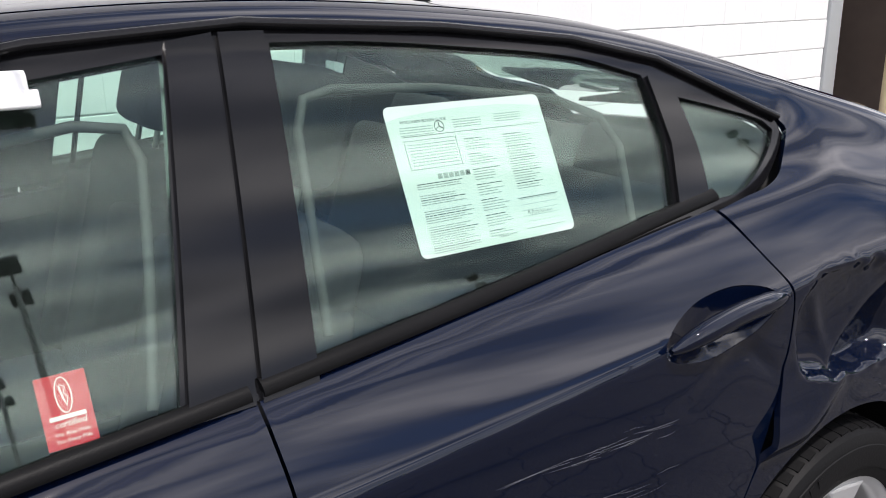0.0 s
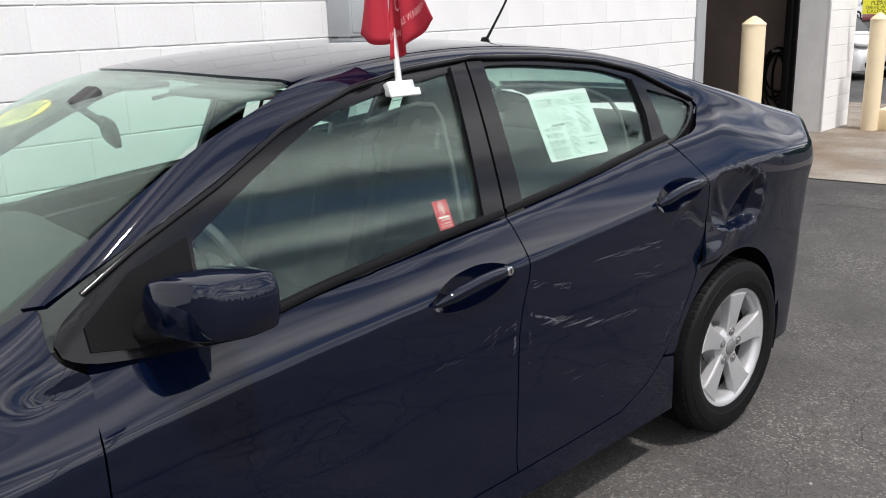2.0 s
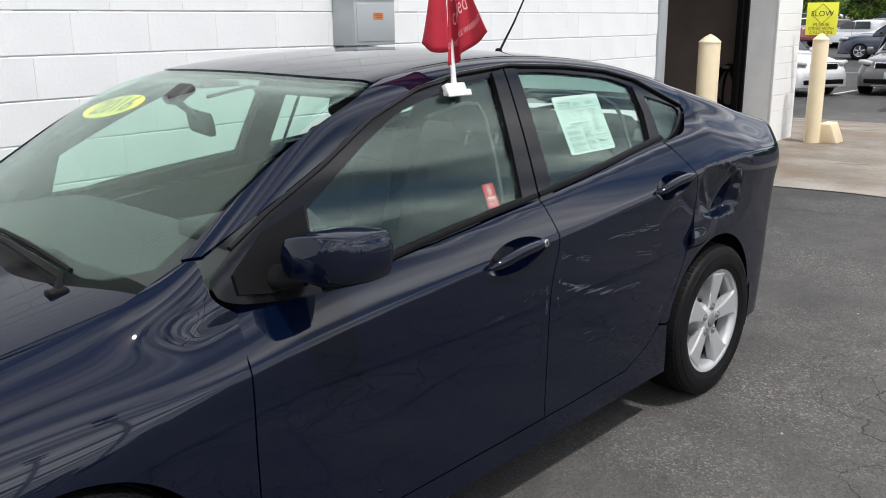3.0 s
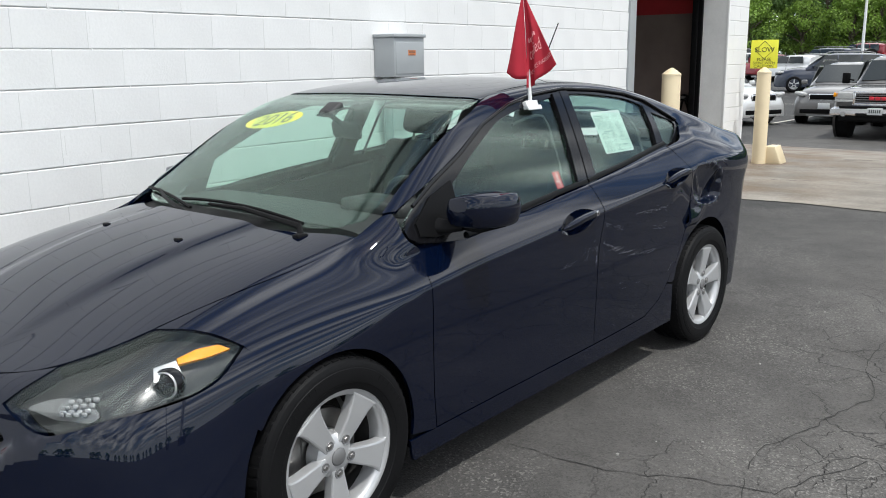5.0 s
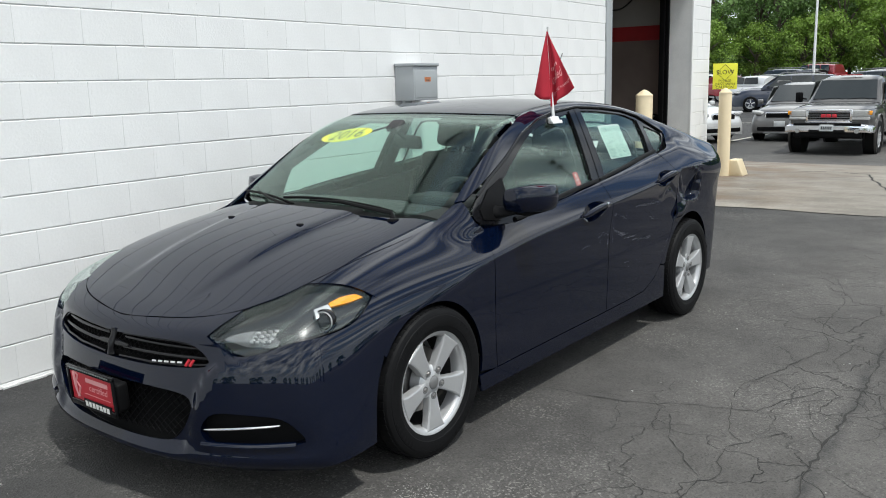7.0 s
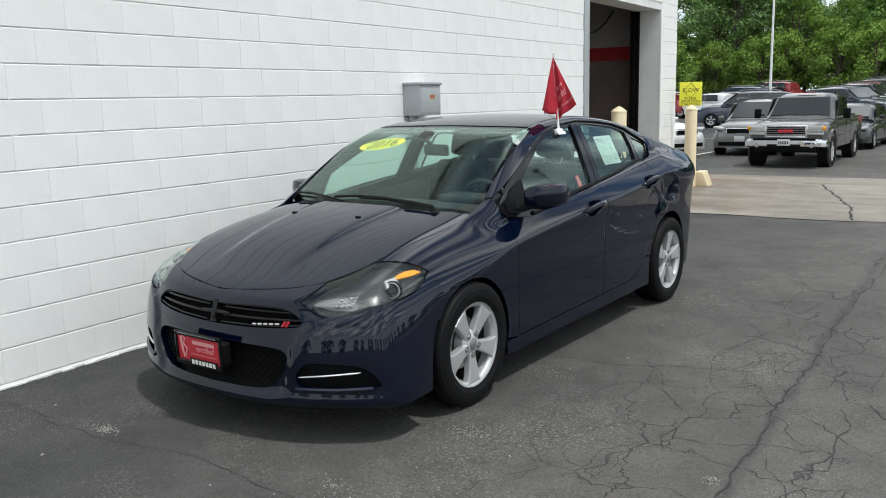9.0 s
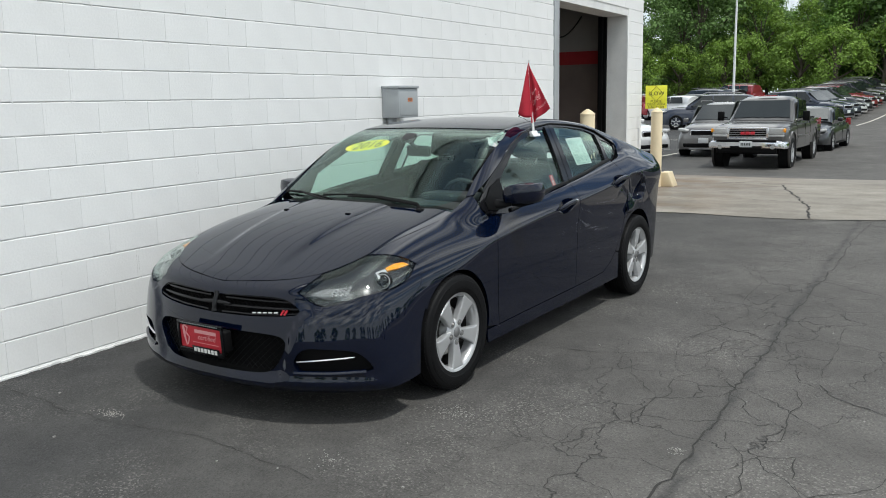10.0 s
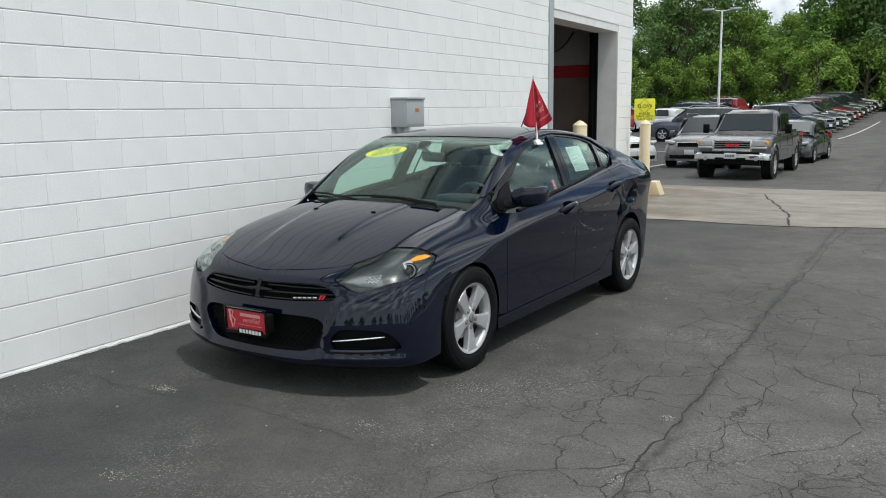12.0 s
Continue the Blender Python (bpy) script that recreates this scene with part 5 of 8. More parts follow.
# handle pockets and handles
for doors, pocket, ends in ((front_doors, front_pocket, ((1.262, 0.858), (1.542, 0.886))), (rear_doors, rear_pocket, ((2.192, 0.944), (2.462, 0.974)))):
    for door, s in zip(doors, (1, -1)):
        part("handle_pocket", sheet(lower_skin, spline(pocket, 0.012), from_side, (), 0.009, -0.0015, 0.003, s < 0, (), 0.024, 0.042), NAVY, door)
        (ya, za), (yb, zb) = ends
        pts, rad = [], []
        for k in range(13):
            q = k / 12
            pts.append(side_place(ya + (yb - ya) * q, za + (zb - za) * q + 0.006 * math.sin(math.pi * q), 0.010 + 0.016 * math.sin(math.pi * q), s=s))
            rad.append(0.006 + 0.016 * min(1, 4.5 * q, 4.5 * (1 - q)) ** 0.6)
        part("door_handle", tube(pts, 0.02, 12, rad, 0.75), NAVY, door, "navy pull handle")
    if doors is front_doors:
        at = side_place(1.505, 0.885, 0.030)
        key = part("keyhole", lathe([(0.0, 0.006), (0.010, 0.006), (0.0125, 0.003), (0.0125, -0.012)], 18, "x", Matrix.Translation(at)), CHROME, front_doors[0], "round chrome key lock")
        part("key_slot", block(0.001, 0.0022, 0.010, 0, at + Vector((0.0066, 0, 0))), BLACK_PLASTIC, key)

# pale seals round the door openings, seen through the glass
SEAL = surface("grey_door_seal", (0.045, 0.046, 0.045), rough=0.7, vary=0.1)
for run in (((1.30, 1.300), (1.40, 1.318), (1.49, 1.330), (1.545, 1.322), (1.557, 1.285), (1.535, 1.16), (1.505, 1.02)),
            ((1.735, 1.05), (1.765, 1.30), (1.785, 1.338), (1.83, 1.348), (2.0, 1.338), (2.22, 1.306), (2.31, 1.27), (2.335, 1.22), (2.315, 1.10))):
    for s in (1, -1):
        part("door_seal", tube([side_place(y, z, -0.055, upper_skin, s) for y, z in run], 0.007, 8), SEAL, CAR)

# black pillar covers, belt mouldings and the mirror's sail panel
cover_f = [(1.526, 0.998), (1.601, 1.392), (1.660, 1.400), (1.603, 1.000)]
cover_r = [(1.612, 1.000), (1.668, 1.400), (1.728, 1.400), (1.684, 1.006)]
for o in (cover_f, cover_r):
    side_panel("pillar_cover", plain(o), f=upper_skin, step=0.03, off=0.006, thick=0.01, material=BLACK_GLOSS)
sail = [(0.487, 0.946), (0.487, 0.990), (0.594, 1.068), (0.728, 1.112), (0.718, 1.03), (0.708, 0.938), (0.573, 0.933)]
side_panel("mirror_sail", plain(sail), f=upper_skin, step=0.03, off=0.005, thick=0.01, material=BLACK_PLASTIC)
divider = [(2.385, 1.306), (2.440, 1.282), (2.452, 1.18), (2.446, 1.098), (2.364, 1.090), (2.392, 1.20)]
side_panel("pillar_cover", plain(divider), f=upper_skin, step=0.03, off=0.005, thick=0.01, material=BLACK_GLOSS)


def moulding(y0, y1, name):
    pts = [(y, float(belt(y)) + 0.010) for y in np.linspace(y0, y1, 16)]
    for s in (1, -1):
        part(name, tube([side_place(y, z, 0.001, upper_skin, s) + Vector((0.003 * s, 0, 0)) for y, z in pts], 0.0066, 8, None, 1.9), BLACK_PLASTIC, CAR)


moulding(0.72, 1.598, "belt_moulding")
moulding(1.613, 2.46, "belt_moulding")

# drip moulding round the windows
for s in (1, -1):
    pts = [side_place(y, z, 0.004, upper_skin, s) for y, z in ((0.50, 1.045), (0.62, 1.108), (0.83, 1.197), (1.03, 1.294), (1.25, 1.362), (1.45, 1.395), (1.7, 1.411), (2.0, 1.396), (2.242, 1.370), (2.42, 1.331), (2.56, 1.272), (2.70, 1.214))]
    part("window_moulding", tube(pts, 0.0075, 8), BLACK_GLOSS, CAR)

# door mirrors; the far one sits folded a little in and down
for s in (1, -1):
    inward, lower = (0.0, 0.0) if s > 0 else (0.040, 0.042)
    bm = bmesh.new()
    bmesh.ops.create_icosphere(bm, subdivisions=4, radius=1.0)
    for v in bm.verts:
        x, y, z = v.co
        e = 0.40
        x, y, z = (math.copysign(abs(c) ** e, c) for c in (x, y, z))
        r = max(abs(x), abs(y), abs(z)) * 0.58 + math.sqrt(x * x + y * y + z * z) * 0.42
        x, y, z = x / r, y / r, z / r
        taper = 1.0 - 0.16 * max(0, -x)
        back = min(y, 0.62) if y > 0 else y * (0.85 + 0.15 * (1 - x * x))
        v.co = (s * (0.958 - inward + 0.108 * x), 0.655 + 0.02 * x + 0.088 * back + 0.030 * (x * 0.5 + 0.5), 1.032 - lower + 0.066 * z * taper + 0.006 * x)
    if s < 0:
        bmesh.ops.reverse_faces(bm, faces=bm.faces)
    for f in bm.faces:
        f.smooth = True
    house = part("door_mirror", bm, NAVY, CAR, "navy door mirror on a black arm")
    part("mirror_glass", block(0.160, 0.004, 0.095, 0.03, (0, 0, 0), 3, pose(s * (0.960 - inward), 0.719, 1.032 - lower, 0, 0, 4 * s)), CHROME, house)
    part("mirror_arm", tube([(s * 0.79, 0.585, 0.972), (s * 0.84, 0.60, 0.968), (s * 0.90, 0.625, 0.978)], 0.026, 12, [0.034, 0.03, 0.026], 0.55), BLACK_PLASTIC, house)
    part("mirror_base", tube([(s * (x - inward), y, z - lower) for x, y, z in ((0.87, 0.645, 0.972), (0.95, 0.665, 0.970), (1.035, 0.70, 0.985))], 0.03, 12, [0.02, 0.028, 0.012], 0.4), BLACK_PLASTIC, house)

# grille: bars in each half, the middle cross and a badge strip of plain shapes
for s in (1, -1):
    for z0, z1, x1 in ((0.618, 0.622, 0.455), (0.580, 0.590, 0.50)):
        pts = [front_place(s * x, z0 + (z1 - z0) * x / x1 - 0.006, -0.020) for x in np.linspace(0.055, x1, 14)]
        part("grille_bar", tube(pts, 0.008, 8, None, 0.7), BLACK_GLOSS, CAR)
    part("grille_frame", tube([front_place(s * x, z, -0.012) for x, z in ((0.05, 0.625), (0.2, 0.631), (0.36, 0.634), (0.44, 0.627), (0.495, 0.602), (0.52, 0.578), (0.508, 0.564), (0.4, 0.553), (0.25, 0.546), (0.05, 0.541))], 0.006, 8), BLACK_GLOSS, CAR)
cross = joined([tube([front_place(0, 0.636, -0.004), front_place(0, 0.612, 0.0), front_place(0, 0.588, 0.002), front_place(0, 0.564, 0.0), front_place(0, 0.540, -0.006)], 0.014, 10, [0.020, 0.012, 0.017, 0.012, 0.018], 0.6),
                tube([front_place(x, 0.588 - 0.02 * abs(x), -0.008) for x in np.linspace(-0.10, 0.10, 7)], 0.010, 8, [0.006, 0.009, 0.012, 0.014, 0.012, 0.009, 0.006], 0.6)])
part("grille_cross", cross, BLACK_GLOSS, CAR)
for k in range(5):
    a = front_place(0.268 + 0.031 * k, 0.560 + 0.002 * k, 0.004)
    q = front_place(0.268 + 0.031 * k + 0.022, 0.561 + 0.002 * k, 0.004)
    part("badge_block", tube([a, q], 0.0048, 6, None, 0.6), CHROME, CAR)
for k in range(2):
    a = front_place(0.430 + 0.018 * k, 0.558, 0.004)
    q = front_place(0.442 + 0.018 * k, 0.582, 0.004)
    part("badge_stripe", tube([a, q], 0.0055, 6, None, 0.6), RED_PRINT, CAR)

# honeycomb in the grille and in the lower intake: thin slanting bars in one net each


def net(outline, z0, z1, pitch, off, radius):
    flat = spline(outline, 0.02)
    bars = []
    for way_sign in (1, -1):
        for k in np.arange(-1.2, 1.2, pitch):
            run = []
            for z in np.linspace(z0, z1, 9):
                x = k + way_sign * (z - z0) * 1.1
                if abs(x) < 0.6:
                    p = front_place(x, z, off)
                    if inside(flat, np.array([[math.atan2(x, BUMPER_AXIS - p.y), z]]))[0]:
                        run.append(p)
                        continue
                if len(run) > 1:
                    bars.append(tube(run, radius, 4))
                run = []
            if len(run) > 1:
                bars.append(tube(run, radius, 4))
    return joined(bars)


part("intake_net", net(i_line, 0.24, 0.47, 0.036, -0.03, 0.0034), BLACK_PLASTIC, CAR)
part("grille_net", net(g_line, 0.53, 0.645, 0.03, -0.042, 0.003), BLACK_PLASTIC, CAR)

# fog pockets: a bright strip over a black scoop
for s in (1, -1):
    pts = [front_place(s * x, 0.337 + (x - 0.53) * 0.10, -0.006) for x in np.linspace(0.53, 0.785, 12)]
    part("bright_strip", tube(pts, 0.0065, 8, [0.003] + [0.0065] * 10 + [0.003], 0.6), CHROME, CAR, "thin bright strip")
    lip = [front_place(s * x, 0.283 + 0.05 * max(0, x - 0.70), 0.002) for x in np.linspace(0.52, 0.83, 12)]
    part("scoop_lip", tube(lip, 0.012, 8, None, 0.6), NAVY, CAR)

# headlamp insides
for s in (1, -1):
    def on_lamp(x, y, z):
        """The nearest place on the skin to a point, pushed a little inside."""
        p = np.array([[x, y, z]])
        for _ in range(6):
            p = p - gradient(lower_skin, p) * lower_skin(*p.T)[:, None]
        n = gradient(lower_skin, p)[0]
        return p[0], n
    p, n = on_lamp(0.80, -0.52, 0.705)
    q = Vector(p - n * 0.030)
    aim = Vector((0.35, -0.9, 0.1)).normalized()
    m = Matrix.Translation((s * q.x, q.y, q.z)) @ Vector((s * aim.x, aim.y, aim.z)).to_track_quat("Z", "Y").to_matrix().to_4x4()
    bowl = part("projector", lathe([(0.0, 0.022), (0.018, 0.018), (0.030, 0.006), (0.034, 0.0), (0.042, 0.004), (0.046, -0.004), (0.044, -0.03)], 28, "z", m), BLACK_GLOSS, lenses[0 if s > 0 else 1], "round projector lamp with a bright ring")
    part("projector_ring", lathe([(0.034, 0.004), (0.036, 0.007), (0.039, 0.002), (0.038, -0.006)], 28, "z", m), ALLOY, bowl)
    facets = []
    rf = random.Random(5)
    for i in range(4):
        for j in range(4):
            p, n = on_lamp(0.650 + 0.018 * i, -0.755 + 0.014 * i + 0.014 * j, 0.648 + 0.002 * i + 0.010 * j)
            q = Vector(p - n * 0.029)
            m = Matrix.Translation((s * q.x, q.y, q.z)) @ Vector((s * (0.45 + rf.gauss(0, 0.25)), -0.85, 0.25 + rf.gauss(0, 0.25))).to_track_quat("Z", "Y").to_matrix().to_4x4()
            facets.append(block(0.016, 0.0125, 0.006, 0.002, (0, 0, 0), 1, m))
    part("reflector", joined(facets), LAMP_BRIGHT, lenses[0 if s > 0 else 1], "bright faceted turn lamp bowl")
    amber = [(0.790, -0.470, 0.752), (0.822, -0.400, 0.762), (0.832, -0.330, 0.770), (0.800, -0.345, 0.778), (0.775, -0.40, 0.772), (0.765, -0.455, 0.757)]
    amber_line = spline(plain(fall_h(amber)), 0.015)
    part("amber_reflector", sheet(lower_skin, amber_line, way_h, (), 0.02, -0.014, 0.012, s < 0), AMBER, lenses[0 if s > 0 else 1], "amber side reflector")
    white = [(0.800, -0.555, 0.728), (0.818, -0.482, 0.742), (0.768, -0.460, 0.755), (0.745, -0.515, 0.742)]
    part("lamp_insert", sheet(lower_skin, spline(plain(fall_h(white)), 0.02), way_h, (), 0.02, -0.016, 0.012, s < 0), ALLOY, lenses[0 if s > 0 else 1])
    pale = [(0.545, -0.800, 0.672), (0.60, -0.79, 0.640), (0.665, -0.765, 0.636), (0.74, -0.70, 0.655), (0.70, -0.70, 0.690), (0.62, -0.735, 0.705)]
    part("lamp_tray", sheet(lower_skin, spline(fall_h(pale), 0.02), way_h, (), 0.02, -0.034, 0.006, s < 0), LAMP_GREY, lenses[0 if s > 0 else 1])

# washer nozzles, wipers, aerial
for x in (-0.258, 0.222):
    z = float(top_z(np.array(x), np.array(-0.09)))
    part("washer_nozzle", block(0.030, 0.022, 0.012, 0.005, (x, -0.09, z)), BLACK_PLASTIC, CAR)


def screen_place(x, y, off):
    lo, hi = 0.6, 1.7
    for _ in range(36):
        mid = (lo + hi) / 2
        lo, hi = (mid, hi) if upper_skin(np.array(x), np.array(y), np.array(mid)) < 0 else (lo, mid)
    n = gradient(upper_skin, np.array([[x, y, lo]]))[0]
    return Vector(np.array([x, y, lo]) + n * off)


for x0, y0, x1, y1 in ((0.53, 0.212, -0.17, 0.225), (-0.10, 0.150, -0.60, 0.302)):
    arm = part("wiper_arm", tube([Vector((x0, y0 - 0.02, 0.960)), screen_place(x0 - 0.05 * (x0 - x1), y0 + 0.02, 0.030), screen_place((x0 + x1) / 2, (y0 + y1) / 2 + 0.01, 0.030), screen_place(x1 * 0.8 + x0 * 0.2, y1, 0.022)], 0.008, 8, [0.016, 0.011, 0.009, 0.006], 0.6), BLACK_PLASTIC, CAR)
    part("wiper_blade", tube([screen_place(x0 + (x1 - x0) * q, y0 + (y1 - y0) * q + 0.045 - 0.02 * q, 0.010) for q in np.linspace(0.08, 1.12, 9)], 0.007, 6), BLACK_PLASTIC, arm)
    part("wiper_cap", block(0.035, 0.05, 0.022, 0.008, (x0, y0 - 0.02, 0.960)), BLACK_PLASTIC, arm)
part("aerial_base", lathe([(0.0, 0.030), (0.010, 0.028), (0.016, 0.012), (0.034, 0.002), (0.038, -0.012)], 20, "z", pose(0, 2.365, 1.415) @ Matrix.Diagonal((0.8, 1.5, 1, 1))), BLACK_PLASTIC, CAR)
part("aerial_rod", tube([(0, 2.37, 1.43), (0, 2.47, 1.555), (0, 2.60, 1.745)], 0.004, 8, [0.0055, 0.0045, 0.003]), BLACK_PLASTIC, CAR)

# wheels
SPOKES = 5


def wheel(parent_name, at, turn, mirrored=False):
    """A wheel on its axle line: tyre, rim, five flat spokes, bolts, cap, brake disc."""
    root = new("wheel")
    root.parent = CAR
    root.matrix_local = Matrix.Translation(at) @ (pose(0, 0, 0, 0, 0, 180) if mirrored else Matrix())
    tyre_line = [(0.222, -0.100), (0.235, -0.104), (0.262, -0.110), (0.292, -0.108), (0.312, -0.099), (0.321, -0.085), (0.3245, -0.062),
                 (0.3245, -0.052), (0.318, -0.051), (0.318, -0.044), (0.325, -0.043), (0.3255, -0.014), (0.318, -0.013), (0.318, -0.006), (0.3255, -0.005),
                 (0.3255, 0.030), (0.318, 0.031), (0.318, 0.038), (0.325, 0.039), (0.3245, 0.062), (0.321, 0.085), (0.312, 0.099), (0.300, 0.1055), (0.292, 0.1065), (0.2905, 0.1085), (0.262, 0.112), (0.246, 0.1095), (0.244, 0.1075), (0.235, 0.105), (0.222, 0.100)]
    tyre = part("tyre", lathe(tyre_line, 72, "x", None, 28), RUBBER, root)
    bits = []
    for k in range(60):
        for x, w, lean in ((0.072, 0.036, 0.10), (-0.072, 0.036, -0.10), (0.016, 0.026, 0.16)):
            bits.append(block(w, 0.0235, 0.010, 0, (0, 0, 0), 1, pose(0, 0, 0, math.degrees(2 * math.pi * (k + (0.5 if x == 0.016 else 0)) / 60)) @ pose(x, 0, 0.3225 - 0.0035 * (abs(x) > 0.05), 0, 7 * math.copysign(1, x) if abs(x) > 0.05 else 0, math.degrees(lean))))
    tagged(part("tread", joined(bits), RUBBER, tyre), kind="stuff")
    letters = [block(0.0022, 0.013, 0.020, 0, (0, 0, 0), 1, pose(0, 0, 0, a) @ pose(0.1105, 0, 0.2755)) for base in (20, 110, 205, 290) for a in np.arange(base, base + 34, 5.2)]
    tagged(part("sidewall_lettering", joined(letters), RUBBER, tyre), kind="stuff")
    rim = part("rim", lathe([(0.186, -0.095), (0.193, -0.06), (0.194, 0.03), (0.1955, 0.068), (0.199, 0.083), (0.206, 0.0915), (0.2185, 0.0965), (0.2275, 0.0985), (0.231, 0.094), (0.231, 0.088)], 72, "x", None, 40), ALLOY, root, "silver five-spoke alloy rim")
    half = [(0.026, 0.040), (0.0265, 0.066), (0.031, 0.095), (0.0365, 0.13), (0.0435, 0.165), (0.052, 0.190), (0.066, 0.2045)]
    for k in range(SPOKES):
        a = math.degrees(2 * math.pi * k / SPOKES) + turn
        bm = prism(np.array([(-x, y) for x, y in half] + [(x, y) for x, y in reversed(half)]), 0.040, None, 0.007)
        for v in bm.verts:
            x, y, z = v.co
            lip = min(1, max(0, (y - 0.05) / 0.15))
            crest = 0.004 * (1 - min(1, (abs(x) / 0.04)) ** 2) * (z > 0.02)
            v.co = (z + 0.044 + 0.011 * lip + crest * lip, x, y)
        bmesh.ops.transform(bm, matrix=pose(0, 0, 0, a), verts=bm.verts)
        bmesh.ops.recalc_face_normals(bm, faces=bm.faces)
        spoke = part("spoke", bm, ALLOY, rim)
        part("bolt_pocket", lathe([(0.0, 0.0872), (0.0135, 0.0872), (0.0155, 0.0885), (0.0165, 0.086), (0.0165, 0.07)], 16, "x", pose(0, 0, 0, a) @ pose(0, 0, 0.058)), LAMP_GREY, spoke)
        part("wheel_bolt", lathe([(0.0, 0.0915), (0.007, 0.0915), (0.0095, 0.089), (0.0095, 0.07)], 6, "x", pose(0, 0, 0, a) @ pose(0, 0, 0.058)), STEEL, rim)
    part("hub", lathe([(0.030, 0.088), (0.040, 0.086), (0.060, 0.078), (0.072, 0.066), (0.078, 0.02)], 40, "x"), ALLOY, rim)
    part("centre_cap", lathe([(0.0, 0.096), (0.022, 0.095), (0.028, 0.091), (0.031, 0.080)], 30, "x"), LAMP_GREY, rim, "dark grey centre cap")
    part("brake_disc", lathe([(0.05, 0.012), (0.140, 0.012), (0.142, 0.008), (0.142, -0.012), (0.05, -0.014)], 48, "x"), STEEL, root)
    part("barrel", lathe([(0.193, 0.03), (0.192, 0.0), (0.192, -0.09), (0.06, -0.092)], 40, "x"), WHEEL_DARK, root)
    part("brake_caliper", block(0.055, 0.075, 0.13, 0.015, (-0.005, -0.125, 0.03)), STEEL, root)
    return root


for y, turn in ((0.0, 180.0), (2.707, -8.0)):
    wheel("wheel", (0.808, y, 0.325), turn)
    wheel("wheel", (-0.808, y, 0.325), turn, True)

# wheel housings and the floor pan
for y in (0.0, 2.707):
    for s in (1, -1):
        ring = [(y + 0.40 * math.cos(radians(a)), 0.325 + 0.40 * math.sin(radians(a))) for a in np.linspace(-18, 198, 24)]
        verts = [(s * 0.875, p[0], p[1]) for p in ring] + [(s * 0.52, p[0], p[1]) for p in ring]
        k = len(ring)
        faces = [(i, i + 1, k + i + 1, k + i) for i in range(k - 1)] + [tuple(range(k, 2 * k))]
        part("wheel_housing", smooth_mesh("liner", verts, faces, 40), UNDER, CAR)
part("floor_pan", solid(-0.80, 0.80, 0.42, 2.30, 0.19, 0.27, 0.02), UNDER, CAR)
part("engine_tray", solid(-0.50, 0.50, -0.84, 0.42, 0.20, 0.55, 0.03), UNDER, CAR)
part("engine_cover", solid(-0.66, 0.66, -0.70, 0.20, 0.55, 0.66, 0.03), UNDER, CAR)
part("boot_floor", solid(-0.50, 0.50, 2.30, 3.52, 0.24, 0.60, 0.03), UNDER, CAR)
side_panel("inner_sill", plain([(0.36, 0.21), (2.32, 0.21), (2.32, 0.34), (0.36, 0.34)]), step=0.08, off=-0.02, thick=0.01, material=UNDER)
side_panel("door_jamb", plain([(0.40, 0.28), (0.40, 0.86), (1.0, 0.92), (1.6, 0.985), (2.44, 1.07), (2.54, 0.95), (2.40, 0.50), (2.2, 0.29)]), step=0.05, off=-0.05, thick=0.01, material=CABIN)
side_panel("quarter_liner", plain([(2.44, 1.07), (2.60, 1.10), (3.3, 1.02), (3.3, 0.74), (2.5, 0.74), (2.46, 0.80)]), step=0.06, off=-0.06, thick=0.006, material=UNDER)

# ---- the cabin ----
dash_line = [(0.30, 0.60), (0.30, 0.925), (0.45, 0.955), (0.70, 0.958), (0.83, 0.935), (0.90, 0.86), (0.86, 0.72), (0.93, 0.60)]
ring = spline(dash_line, 0.03)
verts = [(x, p[0] + 0.03 * (abs(x) / 0.7) ** 2, p[1] - 0.015 * (abs(x) / 0.7) ** 2) for x in np.linspace(-0.735, 0.735, 19) for p in ring]
k = len(ring)
faces = [(i * k + j, i * k + (j + 1) % k, (i + 1) * k + (j + 1) % k, (i + 1) * k + j) for i in range(18) for j in range(k)] + [tuple(range(k)), tuple(range(18 * k, 19 * k))]
part("dashboard", smooth_mesh("dash", verts, faces, 50), CABIN, CAR)
part("instrument_hood", block(0.36, 0.20, 0.07, 0.03, (0.37, 0.78, 0.968), 3), CABIN, CAR)
part("centre_console", block(0.24, 0.95, 0.24, 0.04, (0, 1.25, 0.47), 2), CABIN, CAR)
m = pose(0.37, 0.985, 0.905, -66, 0, 0)
steer = part("steering_wheel", lathe([(0.178 + 0.015 * math.cos(q), 0.015 * math.sin(q)) for q in np.linspace(0, 2 * math.pi, 11)], 44, "z", m), CABIN, CAR)
part("steering_hub", block(0.15, 0.12, 0.05, 0.02, (0, -0.005, -0.02), 2, m), CABIN, steer)
for q in (200, 340, 270):
    part("steering_spoke", tube([m @ Vector((0.05 * math.cos(radians(q)), 0.05 * math.sin(radians(q)), -0.015)), m @ Vector((0.175 * math.cos(radians(q)), 0.175 * math.sin(radians(q)), 0))], 0.014, 8, None, 0.6), ALLOY if q != 270 else CABIN, steer)


